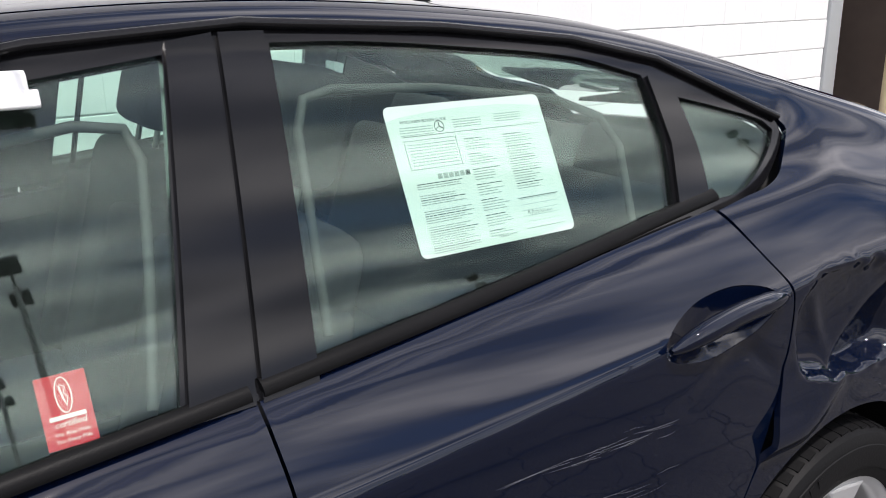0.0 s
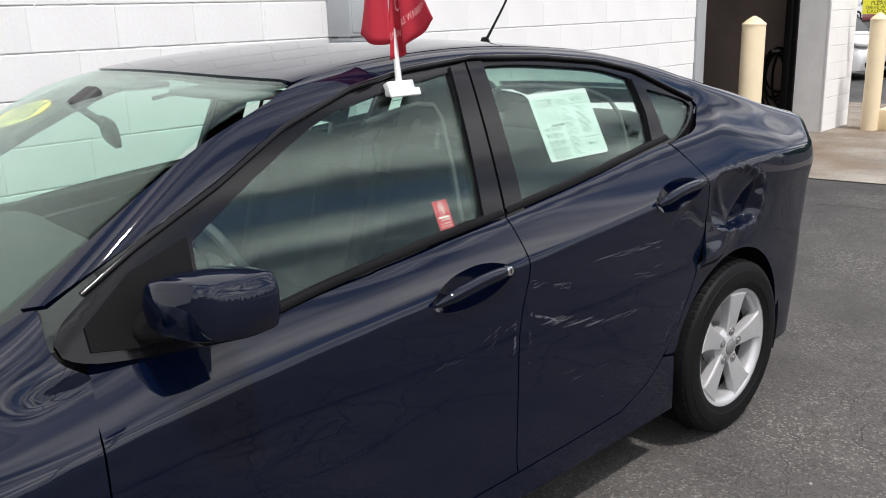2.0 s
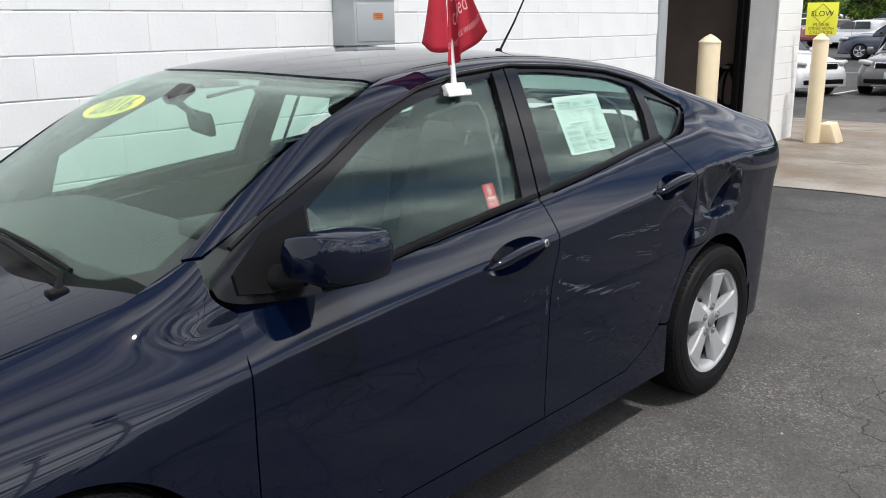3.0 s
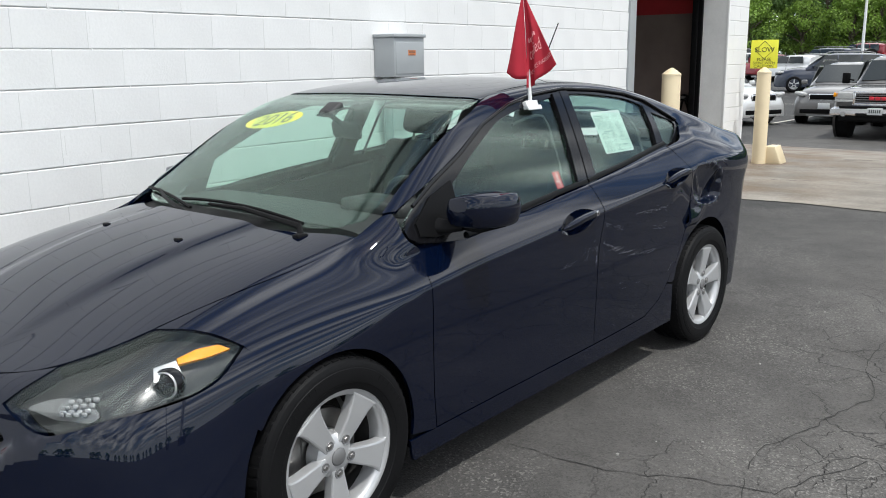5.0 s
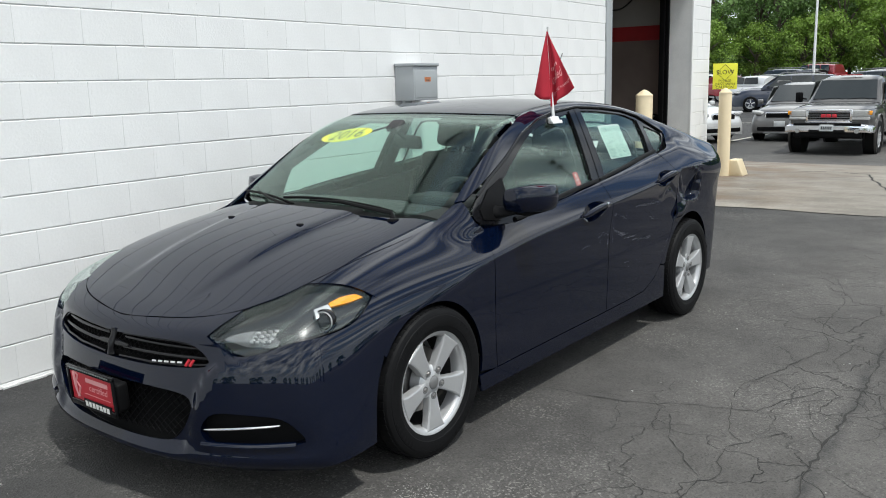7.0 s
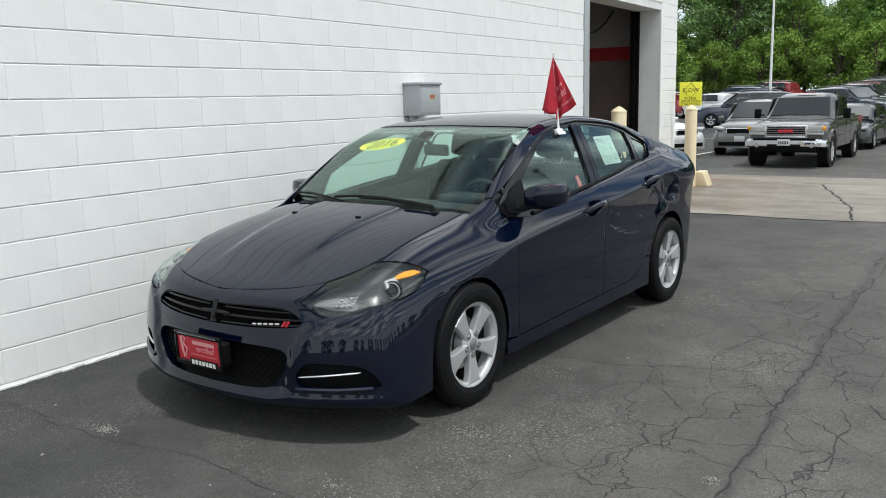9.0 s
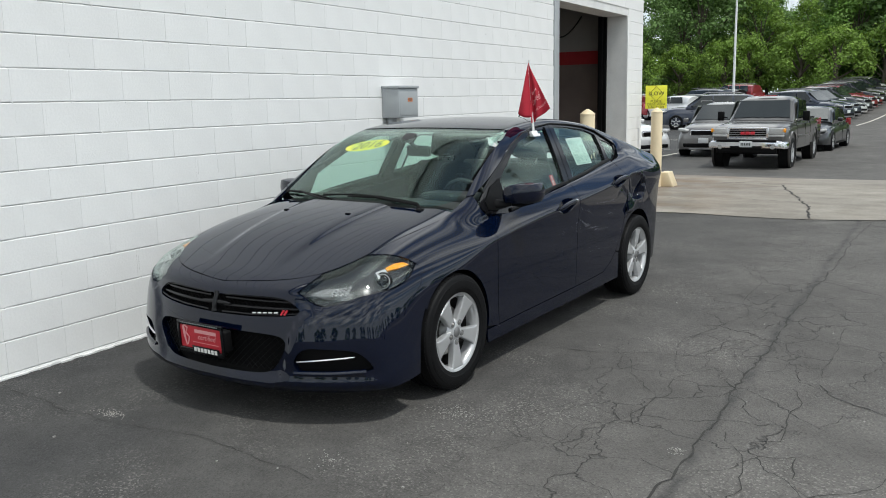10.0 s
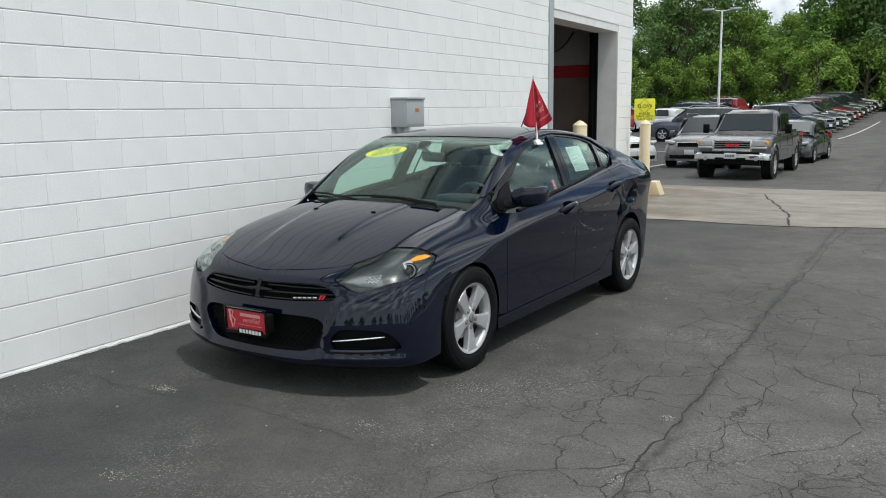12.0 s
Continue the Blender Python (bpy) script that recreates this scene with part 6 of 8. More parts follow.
def seat(x):
    base = part("front_seat", block(0.50, 0.52, 0.16, 0.055, (x, 1.38, 0.50), 4), CLOTH, CAR, "charcoal cloth front seat")
    lean = pose(x, 1.66, 0.52, -16)
    part("seat_back", block(0.48, 0.13, 0.62, 0.06, (0, 0, 0.31), 4, lean), CLOTH, base)
    for s in (1, -1):
        part("side_bolster", block(0.075, 0.17, 0.46, 0.035, (s * 0.215, -0.03, 0.28), 3, lean), CLOTH, base)
    part("headrest", block(0.265, 0.10, 0.19, 0.045, (0, -0.005, 0.755), 4, lean), CLOTH, base)
    for s in (1, -1):
        part("headrest_post", tube([lean @ Vector((s * 0.07, 0, 0.58)), lean @ Vector((s * 0.07, 0, 0.70))], 0.007, 8), STEEL, base)


seat(0.37)
seat(-0.37)
part("rear_bench", block(1.36, 0.50, 0.16, 0.05, (0, 2.16, 0.52), 3), CLOTH, CAR)
back = part("rear_backrest", block(1.30, 0.14, 0.56, 0.05, (0, 0, 0.28), 3, pose(0, 2.40, 0.54, -20)), CLOTH, CAR)
for x in (-0.40, 0.0, 0.40):
    part("rear_headrest", block(0.25, 0.09, 0.13, 0.04, (x, 0.0, 0.60), 3, pose(0, 2.41, 0.54, -20)), CLOTH, back)
part("parcel_shelf", solid(-0.64, 0.64, 2.55, 3.12, 1.03, 1.05, 0.008), CABIN, CAR)
part("headliner", sheet(upper_skin, spline([(0.5, 1.13), (0.52, 1.7), (0.5, 2.40), (0, 2.46), (-0.5, 2.40), (-0.52, 1.7), (-0.5, 1.13), (0, 1.08)], 0.06), from_top, (), 0.08, -0.03, 0.01), HEADLINER, CAR)
part("inside_mirror", block(0.23, 0.025, 0.07, 0.02, (0, 0, 0), 3, pose(0.055, 0.87, 1.258, 8, 0, -14)), CABIN, CAR)
part("mirror_stalk", tube([(0.0, 0.80, 1.340), (0.03, 0.84, 1.30), (0.055, 0.87, 1.265)], 0.011, 8), CABIN, CAR)
part("sensor_pod", block(0.085, 0.085, 0.03, 0.013, (0, 0, 0), 2, pose(0.0, 0.835, 1.345, 32)), CABIN, CAR)
for s in (1, -1):
    part("sun_visor", block(0.38, 0.15, 0.018, 0.008, (s * 0.34, 1.08, 1.355), 2), HEADLINER, CAR)

# ---- scrapes on the driver's doors ----
rnd = random.Random(7)


def strokes(spec):
    verts, faces = [], []
    for y0, z0, y1, z1, w in spec:
        n = max(3, int(math.hypot(y1 - y0, z1 - z0) / 0.02) + 1)
        start = len(verts)
        bow = rnd.uniform(-0.004, 0.004)
        for i in range(n):
            q = i / (n - 1)
            y, z = y0 + (y1 - y0) * q, z0 + (z1 - z0) * q + bow * math.sin(math.pi * q)
            t = w * (0.25 + 0.75 * math.sin(math.pi * min(1, max(0, q))) ** 0.7)
            verts += [side_place(y, z - t / 2, 0.0007), side_place(y, z + t / 2, 0.0007)]
        faces += [(start + 2 * i, start + 2 * i + 2, start + 2 * i + 3, start + 2 * i + 1) for i in range(n - 1)]
    return smooth_mesh("strokes", verts, faces)


def scatter(count, y0, z0, y1, z1, spread, length, slope, width):
    """Short scrapes strewn along a line."""
    out = []
    for _ in range(count):
        q = rnd.random()
        y = y0 + (y1 - y0) * q + rnd.gauss(0, spread * 0.6)
        z = z0 + (z1 - z0) * q + rnd.gauss(0, spread)
        ln = length * rnd.uniform(0.3, 1.3)
        sl = slope + rnd.gauss(0, 0.04)
        out.append((y - ln / 2, z - ln * sl / 2, y + ln / 2, z + ln * sl / 2, width * rnd.uniform(0.4, 1.2)))
    return out


rear_marks = (scatter(16, 1.90, 0.828, 2.22, 0.820, 0.007, 0.11, -0.03, 0.0006) + scatter(7, 1.72, 0.795, 1.83, 0.79, 0.007, 0.05, -0.02, 0.0007) + scatter(5, 1.61, 0.825, 1.69, 0.81, 0.005, 0.035, 0.0, 0.0007)
              + scatter(24, 1.68, 0.702, 1.90, 0.648, 0.005, 0.070, 0.0, 0.0008) + scatter(12, 1.63, 0.735, 1.72, 0.700, 0.004, 0.028, -0.4, 0.0018) + scatter(5, 1.95, 0.628, 2.07, 0.632, 0.004, 0.09, 0.03, 0.0008)
              + scatter(9, 1.600, 0.60, 1.612, 0.74, 0.006, 0.012, 0.7, 0.0011) + scatter(5, 2.10, 0.745, 2.25, 0.74, 0.010, 0.09, -0.02, 0.0005) + scatter(10, 2.27, 0.48, 2.37, 0.59, 0.006, 0.014, 1.4, 0.0012)
              + scatter(5, 1.75, 0.55, 2.0, 0.52, 0.03, 0.05, 0.0, 0.0005))
front_marks = (scatter(16, 1.545, 0.655, 1.549, 0.74, 0.003, 0.011, 0.9, 0.0013) + scatter(16, 1.45, 0.72, 1.54, 0.735, 0.018, 0.022, 0.4, 0.0005) + scatter(8, 1.28, 0.688, 1.39, 0.695, 0.010, 0.035, 0.1, 0.0004))
tagged(part("scraping", strokes(rear_marks), SCRATCH, rear_doors[0], "pale scrape marks through the paint"), kind="stuff")
tagged(part("scraping", strokes(front_marks), SCRATCH, front_doors[0], "pale scrape marks through the paint"), kind="stuff")

# ---- things fixed to the sedan ----


def on_car(m):
    return CAR.matrix_world @ m


car_m = pose(-0.0087, 0.0493, 0, 0, 0, -3.09)


def glass_frame(y, z, s=1, off=0.002):
    """A frame on the side glass: x to the rear, y up along it, z outwards."""
    p = side_place(y, z, -0.008 + off, upper_skin, s)
    n = Vector(gradient(upper_skin, np.array([[abs(p.x), p.y, p.z]]))[0])
    fwd = Vector((0, 1, 0))
    fwd = (fwd - n * fwd.dot(n)).normalized()
    up = n.cross(fwd)
    return car_m @ Matrix(((fwd.x, up.x, n.x, p.x), (fwd.y, up.y, n.y, p.y), (fwd.z, up.z, n.z, p.z), (0, 0, 0, 1)))


def bar(parent, x, y, w, h, material, z=0.0, t=0.0004, name="print_bar"):
    part(name, block(w, h, t, 0, (x, y, z + t / 2)), material, parent)


def rounded_card(w, h, r, t):
    pts = [(sx * (w / 2 - r) + r * math.cos(radians(a)), sy * (h / 2 - r) + r * math.sin(radians(a)))
           for sx, sy, a0 in ((1, 1, 0), (-1, 1, 90), (-1, -1, 180), (1, -1, 270)) for a in np.linspace(a0, a0 + 90, 5)]
    return prism(np.array(pts), t)


# the buyers' guide sheet on the rear door glass
guide = thing("buyers_guide", glass_frame(2.011, 1.207, 1, -0.0062), "white printed buyers guide sheet on the rear door glass", "paper sheet")
guide_w, guide_h = 0.276, 0.214
part("sheet", rounded_card(guide_w, guide_h, 0.010, 0.0006), PAPER, guide)
rp = random.Random(21)
lettering("title", "WISCONSIN BUYERS GUIDE", 0.0062, INK, guide, pose(-0.078, 0.083, 0.0007), thick=0.0001)
bars, pale = [], []


def line_of_print(x, y, w, h=0.0013, strong=False):
    at = x
    while at < x + w:
        ln = min(rp.uniform(0.004, 0.016), x + w - at)
        (bars if strong else pale).append(block(ln, h, 0.0002, 0, (at + ln / 2, y, 0.0008), 1))
        at += ln + 0.0016


for k in range(4):
    line_of_print(-0.120, 0.075 - 0.0036 * k, 0.055)
    line_of_print(-0.030, 0.080 - 0.0036 * k, 0.05)
    line_of_print(0.045, 0.082 - 0.0036 * k, 0.05)
for k in range(8):
    line_of_print(-0.112, 0.050 - 0.0042 * k, 0.04)
    line_of_print(-0.070, 0.050 - 0.0042 * k, 0.035)
for k in range(31):
    y = -0.002 - 0.0032 * k
    if k not in (3, 4, 10, 11, 18):
        line_of_print(-0.116, y - 0.004, rp.uniform(0.055, 0.082), strong=k % 7 == 0)
for k in range(39):
    if k % 6 != 5:
        line_of_print(-0.018, 0.050 - 0.0038 * k, rp.uniform(0.022, 0.050), strong=k % 6 == 0)
for k in range(23):
    line_of_print(0.052, 0.050 - 0.0038 * k, rp.uniform(0.03, 0.06), strong=k % 5 == 0)
for k in range(5):
    line_of_print(0.048, -0.050 - 0.0085 * k, 0.07, 0.0006)
tagged(part("print_bars", joined(bars), INK, guide), kind="stuff")
tagged(part("pale_print_bars", joined(pale), PALE_INK, guide), kind="stuff")
for x, y, w, h in ((0.005, 0.062, 0.245, 0.0007), (-0.075, 0.015, 0.09, 0.0006), (-0.075, 0.056, 0.09, 0.0006), (0.085, -0.048, 0.075, 0.0009), (-0.118, 0.036, 0.0006, 0.04), (-0.032, 0.036, 0.0006, 0.04), (0.085, -0.094, 0.075, 0.0006)):
    bar(guide, x, y, w, h, INK, 0.0007, name="ruled_line")
seal = part("round_seal", lathe([(0.0072, 0.0007), (0.0086, 0.0009), (0.0086, 0.0006)], 24, "z", pose(-0.054, 0.073, 0)), INK, guide)
for a in (90, 210, 330):
    part("seal_mark", tube([(-0.054, 0.073, 0.0009), (-0.054 + 0.006 * math.cos(radians(a)), 0.073 + 0.006 * math.sin(radians(a)), 0.0009)], 0.0008, 4), INK, seal)
for k in range(6):
    bar(guide, -0.075 + 0.0095 * k, 0.002, 0.0075, 0.0075, PALE_INK if k < 5 else INK, 0.0007, name="boxed_mark")
lettering("foot_note", "DEALER COPY", 0.0052, INK, guide, pose(0.012, -0.097, 0.0007), thick=0.0001)
sig = [(0.058 + 0.0022 * k, -0.072 + 0.006 * math.sin(k * 1.9) * (1 - k / 26), 0.0009) for k in range(22)]
part("pen_stroke", tube(sig, 0.0004, 4), INK, guide)

# red dealer sticker on the front door glass
sticker = thing("window_sticker", glass_frame(1.413, 1.044, 1, -0.0062) @ pose(0, 0, 0, 0, 0, 1), "small red dealer sticker with white print on the glass", "sticker")
part("sheet", rounded_card(0.050, 0.076, 0.001, 0.0005), RED_PRINT, sticker)
ring = [(0.0078 * math.cos(a), 0.0185 * math.sin(a) + 0.016, 0.0007) for a in np.linspace(0, 2 * math.pi, 28)]
part("oval_ring", tube(ring, 0.0007, 4), WHITE_PRINT, sticker)
part("emblem", joined([tube([(-0.003, 0.026, 0.0007), (-0.001, 0.014, 0.0007), (0.0015, 0.004, 0.0007)], 0.0010, 4, [0.0012, 0.0012, 0.0004]), tube([(-0.002, 0.027, 0.0007), (0.003, 0.024, 0.0007), (0.0005, 0.018, 0.0007), (0.004, 0.013, 0.0007), (0.0015, 0.005, 0.0007)], 0.0008, 4)]), WHITE_PRINT, sticker, "plain white emblem")
bar(sticker, 0.0, -0.0065, 0.036, 0.0045, WHITE_PRINT, 0.0006, name="name_bar")
lettering("letters", "certified", 0.0095, WHITE_PRINT, sticker, pose(0.001, -0.0135, 0.0006), shear=0.2, thick=0.0001)
lettering("letters", "We Ride With", 0.0058, WHITE_PRINT, sticker, pose(0.001, -0.0235, 0.0006), shear=0.15, thick=0.0001)
lettering("letters", "You Every Mile", 0.0058, WHITE_PRINT, sticker, pose(0.001, -0.0305, 0.0006), shear=0.15, thick=0.0001)

# yellow year oval on the windscreen
p = screen_place(-0.295, 0.750, -0.0125)
n = Vector(gradient(upper_skin, np.array([[p.x, p.y, p.z]]))[0])
side_v = Vector((1, 0, 0))
side_v = (side_v - n * side_v.dot(n)).normalized()
up_v = n.cross(side_v)
oval_m = car_m @ Matrix(((side_v.x, up_v.x, n.x, p.x), (side_v.y, up_v.y, n.y, p.y), (side_v.z, up_v.z, n.z, p.z), (0, 0, 0, 1)))
oval = thing("year_sticker", oval_m @ pose(0, 0, 0, 0, 0, 6) @ Matrix.Scale(1.05, 4), "yellow oval sticker with the year on the windscreen", "sticker")
part("sheet", prism(np.array([(0.175 * math.cos(a), 0.062 * math.sin(a)) for a in np.linspace(0, 2 * math.pi, 48)[:-1]]), 0.0008), YELLOW_PRINT, oval)
lettering("letters", "2016", 0.115, SIGN_BLACK, oval, pose(0, 0, 0.001), shear=0.25, thick=0.0003)

# dealer plate in a black frame
plate = thing("dealer_plate", car_m @ pose(-0.022, -1.005, 0.408, 93, 0, 0), "red dealer plate in a black frame on the bumper", "plate")
part("bracket", block(0.325, 0.115, 0.050, 0.012, (0.01, -0.005, -0.028)), BLACK_PLASTIC, plate)
part("frame", joined([block(0.335, 0.022, 0.012, 0.003, (0, 0.073, 0.004)), block(0.335, 0.024, 0.012, 0.003, (0, -0.072, 0.004)), block(0.014, 0.16, 0.012, 0.003, (-0.1605, 0, 0.004)), block(0.014, 0.16, 0.012, 0.003, (0.1605, 0, 0.004))]), BLACK_GLOSS, plate)
part("face", block(0.312, 0.155, 0.002, 0, (0, 0, 0.001)), RED_PRINT, plate)
part("emblem", joined([tube([(-0.128, 0.055, 0.003), (-0.122, 0.0, 0.003), (-0.112, -0.050, 0.003)], 0.006, 5, [0.007, 0.007, 0.003]), tube([(-0.124, 0.058, 0.003), (-0.098, 0.046, 0.003), (-0.112, 0.018, 0.003), (-0.088, -0.004, 0.003), (-0.104, -0.046, 0.003)], 0.004, 5)]), PINK_PRINT, plate, "plain pale emblem")
bar(plate, 0.035, 0.034, 0.160, 0.019, PINK_PRINT, 0.002, name="name_bar")
lettering("letters", "certified", 0.040, PINK_PRINT, plate, pose(0.040, 0.004, 0.0025), shear=0.25, thick=0.0003)
bar(plate, 0.030, -0.026, 0.190, 0.003, PINK_PRINT, 0.002, name="ruled_line")
part("foot_panel", block(0.20, 0.036, 0.004, 0.001, (0.035, -0.062, 0.0085)), BLACK_GLOSS, plate)
for k in range(7):
    bar(plate, -0.042 + 0.0255 * k, -0.062, 0.019, 0.022, WHITE_PRINT, 0.0106, name="name_bar")
for k in range(18):
    bar(plate, -0.135 + 0.0158 * k, 0.074, 0.010, 0.006, PALE_INK, 0.0101)

# clip-on flag at the front door's top edge
flag = thing("car_flag", car_m @ Matrix.Translation((0.645, 1.40, 1.345)), "red triangular dealer flag on a white clip-on pole", "flag")
part("clip", block(0.026, 0.085, 0.034, 0.005, (0.004, 0, 0.008), 2, pose(0, 0, 0, 0, -24, 0)), WHITE_PLASTIC, flag)
part("clip_wing", block(0.008, 0.10, 0.020, 0.003, (0.020, 0.0, -0.010), 2, pose(0, 0, 0, 0, -24, 0)), WHITE_PLASTIC, flag)
part("pole", tube([(0.0, 0, 0.01), (-0.012, 0, 0.16), (-0.035, 0, 0.488)], 0.0075, 10, [0.009, 0.0065, 0.005]), WHITE_PLASTIC, flag)
part("finial", lathe([(0.0, 0.012), (0.006, 0.010), (0.008, 0.0), (0.005, -0.008)], 12, "z", pose(-0.0355, 0, 0.492)), WHITE_PLASTIC, flag)
verts, faces = [], []
nu, nv = 26, 22


def cloth(u, v):
    """u along the pole from the top (0) to the hem (1), v from the pole to the fly."""
    px, pz = -0.035 + 0.028 * u, 0.484 - 0.405 * u
    fx, fz = -0.034 + 0.150 * u ** 1.1, 0.484 - 0.275 * u - 0.03 * u * u
    curl = math.sin(5.2 * v + 2.0 * u) * 0.030 * v * u + 0.055 * u * v * (1 - v) * 2 + 0.012 * math.sin(13 * v + 4 * u) * u
    bulge = -0.055 * u * math.sin(math.pi * v) * u
    return (px + (fx - px) * v + bulge * 0.6, -0.011 + curl + 0.02 * u * v, pz + (fz - pz) * v - 0.020 * math.sin(math.pi * v) * u)


for i in range(nu):
    for j in range(nv):
        verts.append(cloth(i / (nu - 1), j / (nv - 1)))
for i in range(nu - 1):
    for j in range(nv - 1):
        faces.append((i * nv + j, i * nv + j + 1, (i + 1) * nv + j + 1, (i + 1) * nv + j))
me = smooth_mesh("cloth", verts, faces)
bm = bmesh.new()
bm.from_mesh(me)
bmesh.ops.solidify(bm, geom=bm.faces[:], thickness=0.0012)
flag_cloth = part("cloth", bm, RED_CLOTH, flag)


def fold(u, v):
    """The part of the flag that is blown back over the pole, as a loose fold."""
    px, pz = -0.035 + 0.028 * u, 0.480 - 0.36 * u
    fx, fz = -0.036 - 0.062 * u ** 1.2, 0.480 - 0.335 * u
    return (px + (fx - px) * v, -0.013 - 0.045 * u * v + 0.018 * math.sin(5 * v + 3 * u) * u * v, pz + (fz - pz) * v - 0.012 * math.sin(math.pi * v) * u)


nu, nv = 20, 10
verts = [fold(i / (nu - 1), j / (nv - 1)) for i in range(nu) for j in range(nv)]
faces = [(i * nv + j, i * nv + j + 1, (i + 1) * nv + j + 1, (i + 1) * nv + j) for i in range(nu - 1) for j in range(nv - 1)]
bm = bmesh.new()
bm.from_mesh(smooth_mesh("fold", verts, faces))
bmesh.ops.solidify(bm, geom=bm.faces[:], thickness=0.0012)
part("cloth_fold", bm, RED_CLOTH, flag)


def on_cloth(v0, v1, u0, u1, n, w):
    """A printed bar that lies on the flag."""
    out, fs = [], []
    for i in range(n):
        q = i / (n - 1)
        u, v = u0 + (u1 - u0) * q, v0 + (v1 - v0) * q
        a, b, c = Vector(cloth(u, v)), Vector(cloth(u + 0.01, v)), Vector(cloth(u, v + 0.01))
        nn = (b - a).cross(c - a).normalized() * 0.0016
        for s in (1, -1):
            out += [a + s * nn, Vector(cloth(u + w, v)) + s * nn]
    for i in range(n - 1):
        for s in (0, 2):
            fs.append((4 * i + s, 4 * i + 1 + s, 4 * i + 5 + s, 4 * i + 4 + s))
    return smooth_mesh("printed", out, fs)


for k in range(7):
    v0 = 0.22 + 0.60 * k / 7
    part("name_bar", on_cloth(v0, v0 + 0.055, 0.50, 0.51, 4, 0.045), PINK_PRINT, flag_cloth)


def flag_words(words, size, u, v, shear=0.0):
    """Words that follow the cloth, on both of its faces."""
    cu = bpy.data.curves.new("words", "FONT")
    cu.body, cu.size, cu.align_x, cu.align_y, cu.shear, cu.resolution_u = words, size, "CENTER", "CENTER", shear, 2
    ob = bpy.data.objects.new("words", cu)
    me = bpy.data.meshes.new_from_object(ob)
    bpy.data.objects.remove(ob)
    bpy.data.curves.remove(cu)
    for face in (1, -1):
        laid = me.copy()
        for p in laid.vertices:
            vv, uu = v + face * p.co.x, u - p.co.y
            a, b, c = Vector(cloth(uu, vv)), Vector(cloth(uu + 0.01, vv)), Vector(cloth(uu, vv + 0.01))
            p.co = a + (b - a).cross(c - a).normalized() * 0.0018 * face
        laid.materials.clear()
        part("letters", laid, PINK_PRINT, flag_cloth)


flag_words("certified", 0.19, 0.67, 0.52, 0.2)
flag_words("12 MONTH/12,000 MILE WARRANTY", 0.062, 0.86, 0.52)

# ---- the lot beyond: parked vehicles ----
CAR_GLASS = surface("dark_car_glass", (0.012, 0.016, 0.016), rough=0.06, vary=0.1, coat=0.5)
LIGHT_LENS = surface("lamp_lens", (0.40, 0.40, 0.39), rough=0.15, vary=0.15, scale=30)
PLATE_WHITE = surface("number_plate", (0.6, 0.62, 0.62), rough=0.5, vary=0.1)
PAINTS = {}


def car_paint(name, color):
    if name not in PAINTS:
        PAINTS[name] = surface(name + "_car_paint", color, rough=0.35, metal=0.45, vary=0.06, scale=3, coat=1.0)
    return PAINTS[name]


def shell(stations, bottom, n=15, power=3.2):
    """A lofted body: stations of (y, half width, top height, floor height)."""
    verts, faces = [], []
    k = 2 * n + 1
    for y, w, top, low in stations:
        for i in range(k):
            a = math.pi * i / (k - 1)
            cx, cz = math.cos(a), math.sin(a)
            x = math.copysign(abs(cx) ** (2 / power), cx) * w
            z = low + (top - low) * abs(cz) ** (2 / power)
            verts.append((x, y, z))
    for j in range(len(stations) - 1):
        for i in range(k - 1):
            faces.append((j * k + i, j * k + i + 1, (j + 1) * k + i + 1, (j + 1) * k + i))
        faces.append((j * k + k - 1, j * k, (j + 1) * k, (j + 1) * k + k - 1))
    faces += [tuple(range(k - 1, -1, -1)), tuple(range((len(stations) - 1) * k, len(stations) * k))]
    return smooth_mesh("shell", verts, faces, 42)


def far_wheel(r, w):
    tyre = lathe([(r * 0.66, -w / 2), (r * 0.92, -w / 2), (r, -w * 0.36), (r, w * 0.36), (r * 0.92, w / 2), (r * 0.66, w / 2)], 28, "x", None, 40)
    rim = lathe([(r * 0.67, w * 0.46), (r * 0.60, w * 0.36), (r * 0.56, w * 0.10), (r * 0.2, w * 0.12), (r * 0.14, w * 0.34), (0, w * 0.36)], 28, "x", None, 40)
    return tyre, rim


def add_wheels(root, r, w, half, front, rear):
    for y in (front, rear):
        for s in (1, -1):
            tyre, rim = far_wheel(r, w)
            hub = new("wheel")
            hub.parent = root
            hub.matrix_local = Matrix.Translation((s * half, y, r)) @ (pose(0, 0, 0, 0, 0, 180) if s < 0 else Matrix())
            part("tyre", tyre, RUBBER, hub)
            ob = part("rim", rim, ALLOY, hub)
            for k in range(5):
                part("spoke", block(w * 0.12, r * 0.16, r * 0.48, 0, (w * 0.40, 0, r * 0.36), 1, pose(0, 0, 0, 72 * k)), ALLOY, ob)
            part("arch_shadow", lathe([(r * 1.10, w * 0.30), (r * 1.12, -w * 0.6), (0.0, -w * 0.6)], 24, "x", None, 40), UNDER, hub)


def glass_strip(root, name, pts, off=0.012):
    """A flat pane from its corners, given a thickness."""
    P = [Vector(p) for p in pts]
    n = (P[1] - P[0]).cross(P[-1] - P[0]).normalized() * off
    verts = [p + n for p in P] + [p - n for p in P]
    k = len(P)
    faces = [tuple(range(k)), tuple(range(2 * k - 1, k - 1, -1))] + [(i, k + i, k + (i + 1) % k, (i + 1) % k) for i in range(k)]
    me = smooth_mesh(name, verts, faces, 0)
    bm = bmesh.new()
    bm.from_mesh(me)
    bmesh.ops.recalc_face_normals(bm, faces=bm.faces)
    return part(name, bm, CAR_GLASS, root)


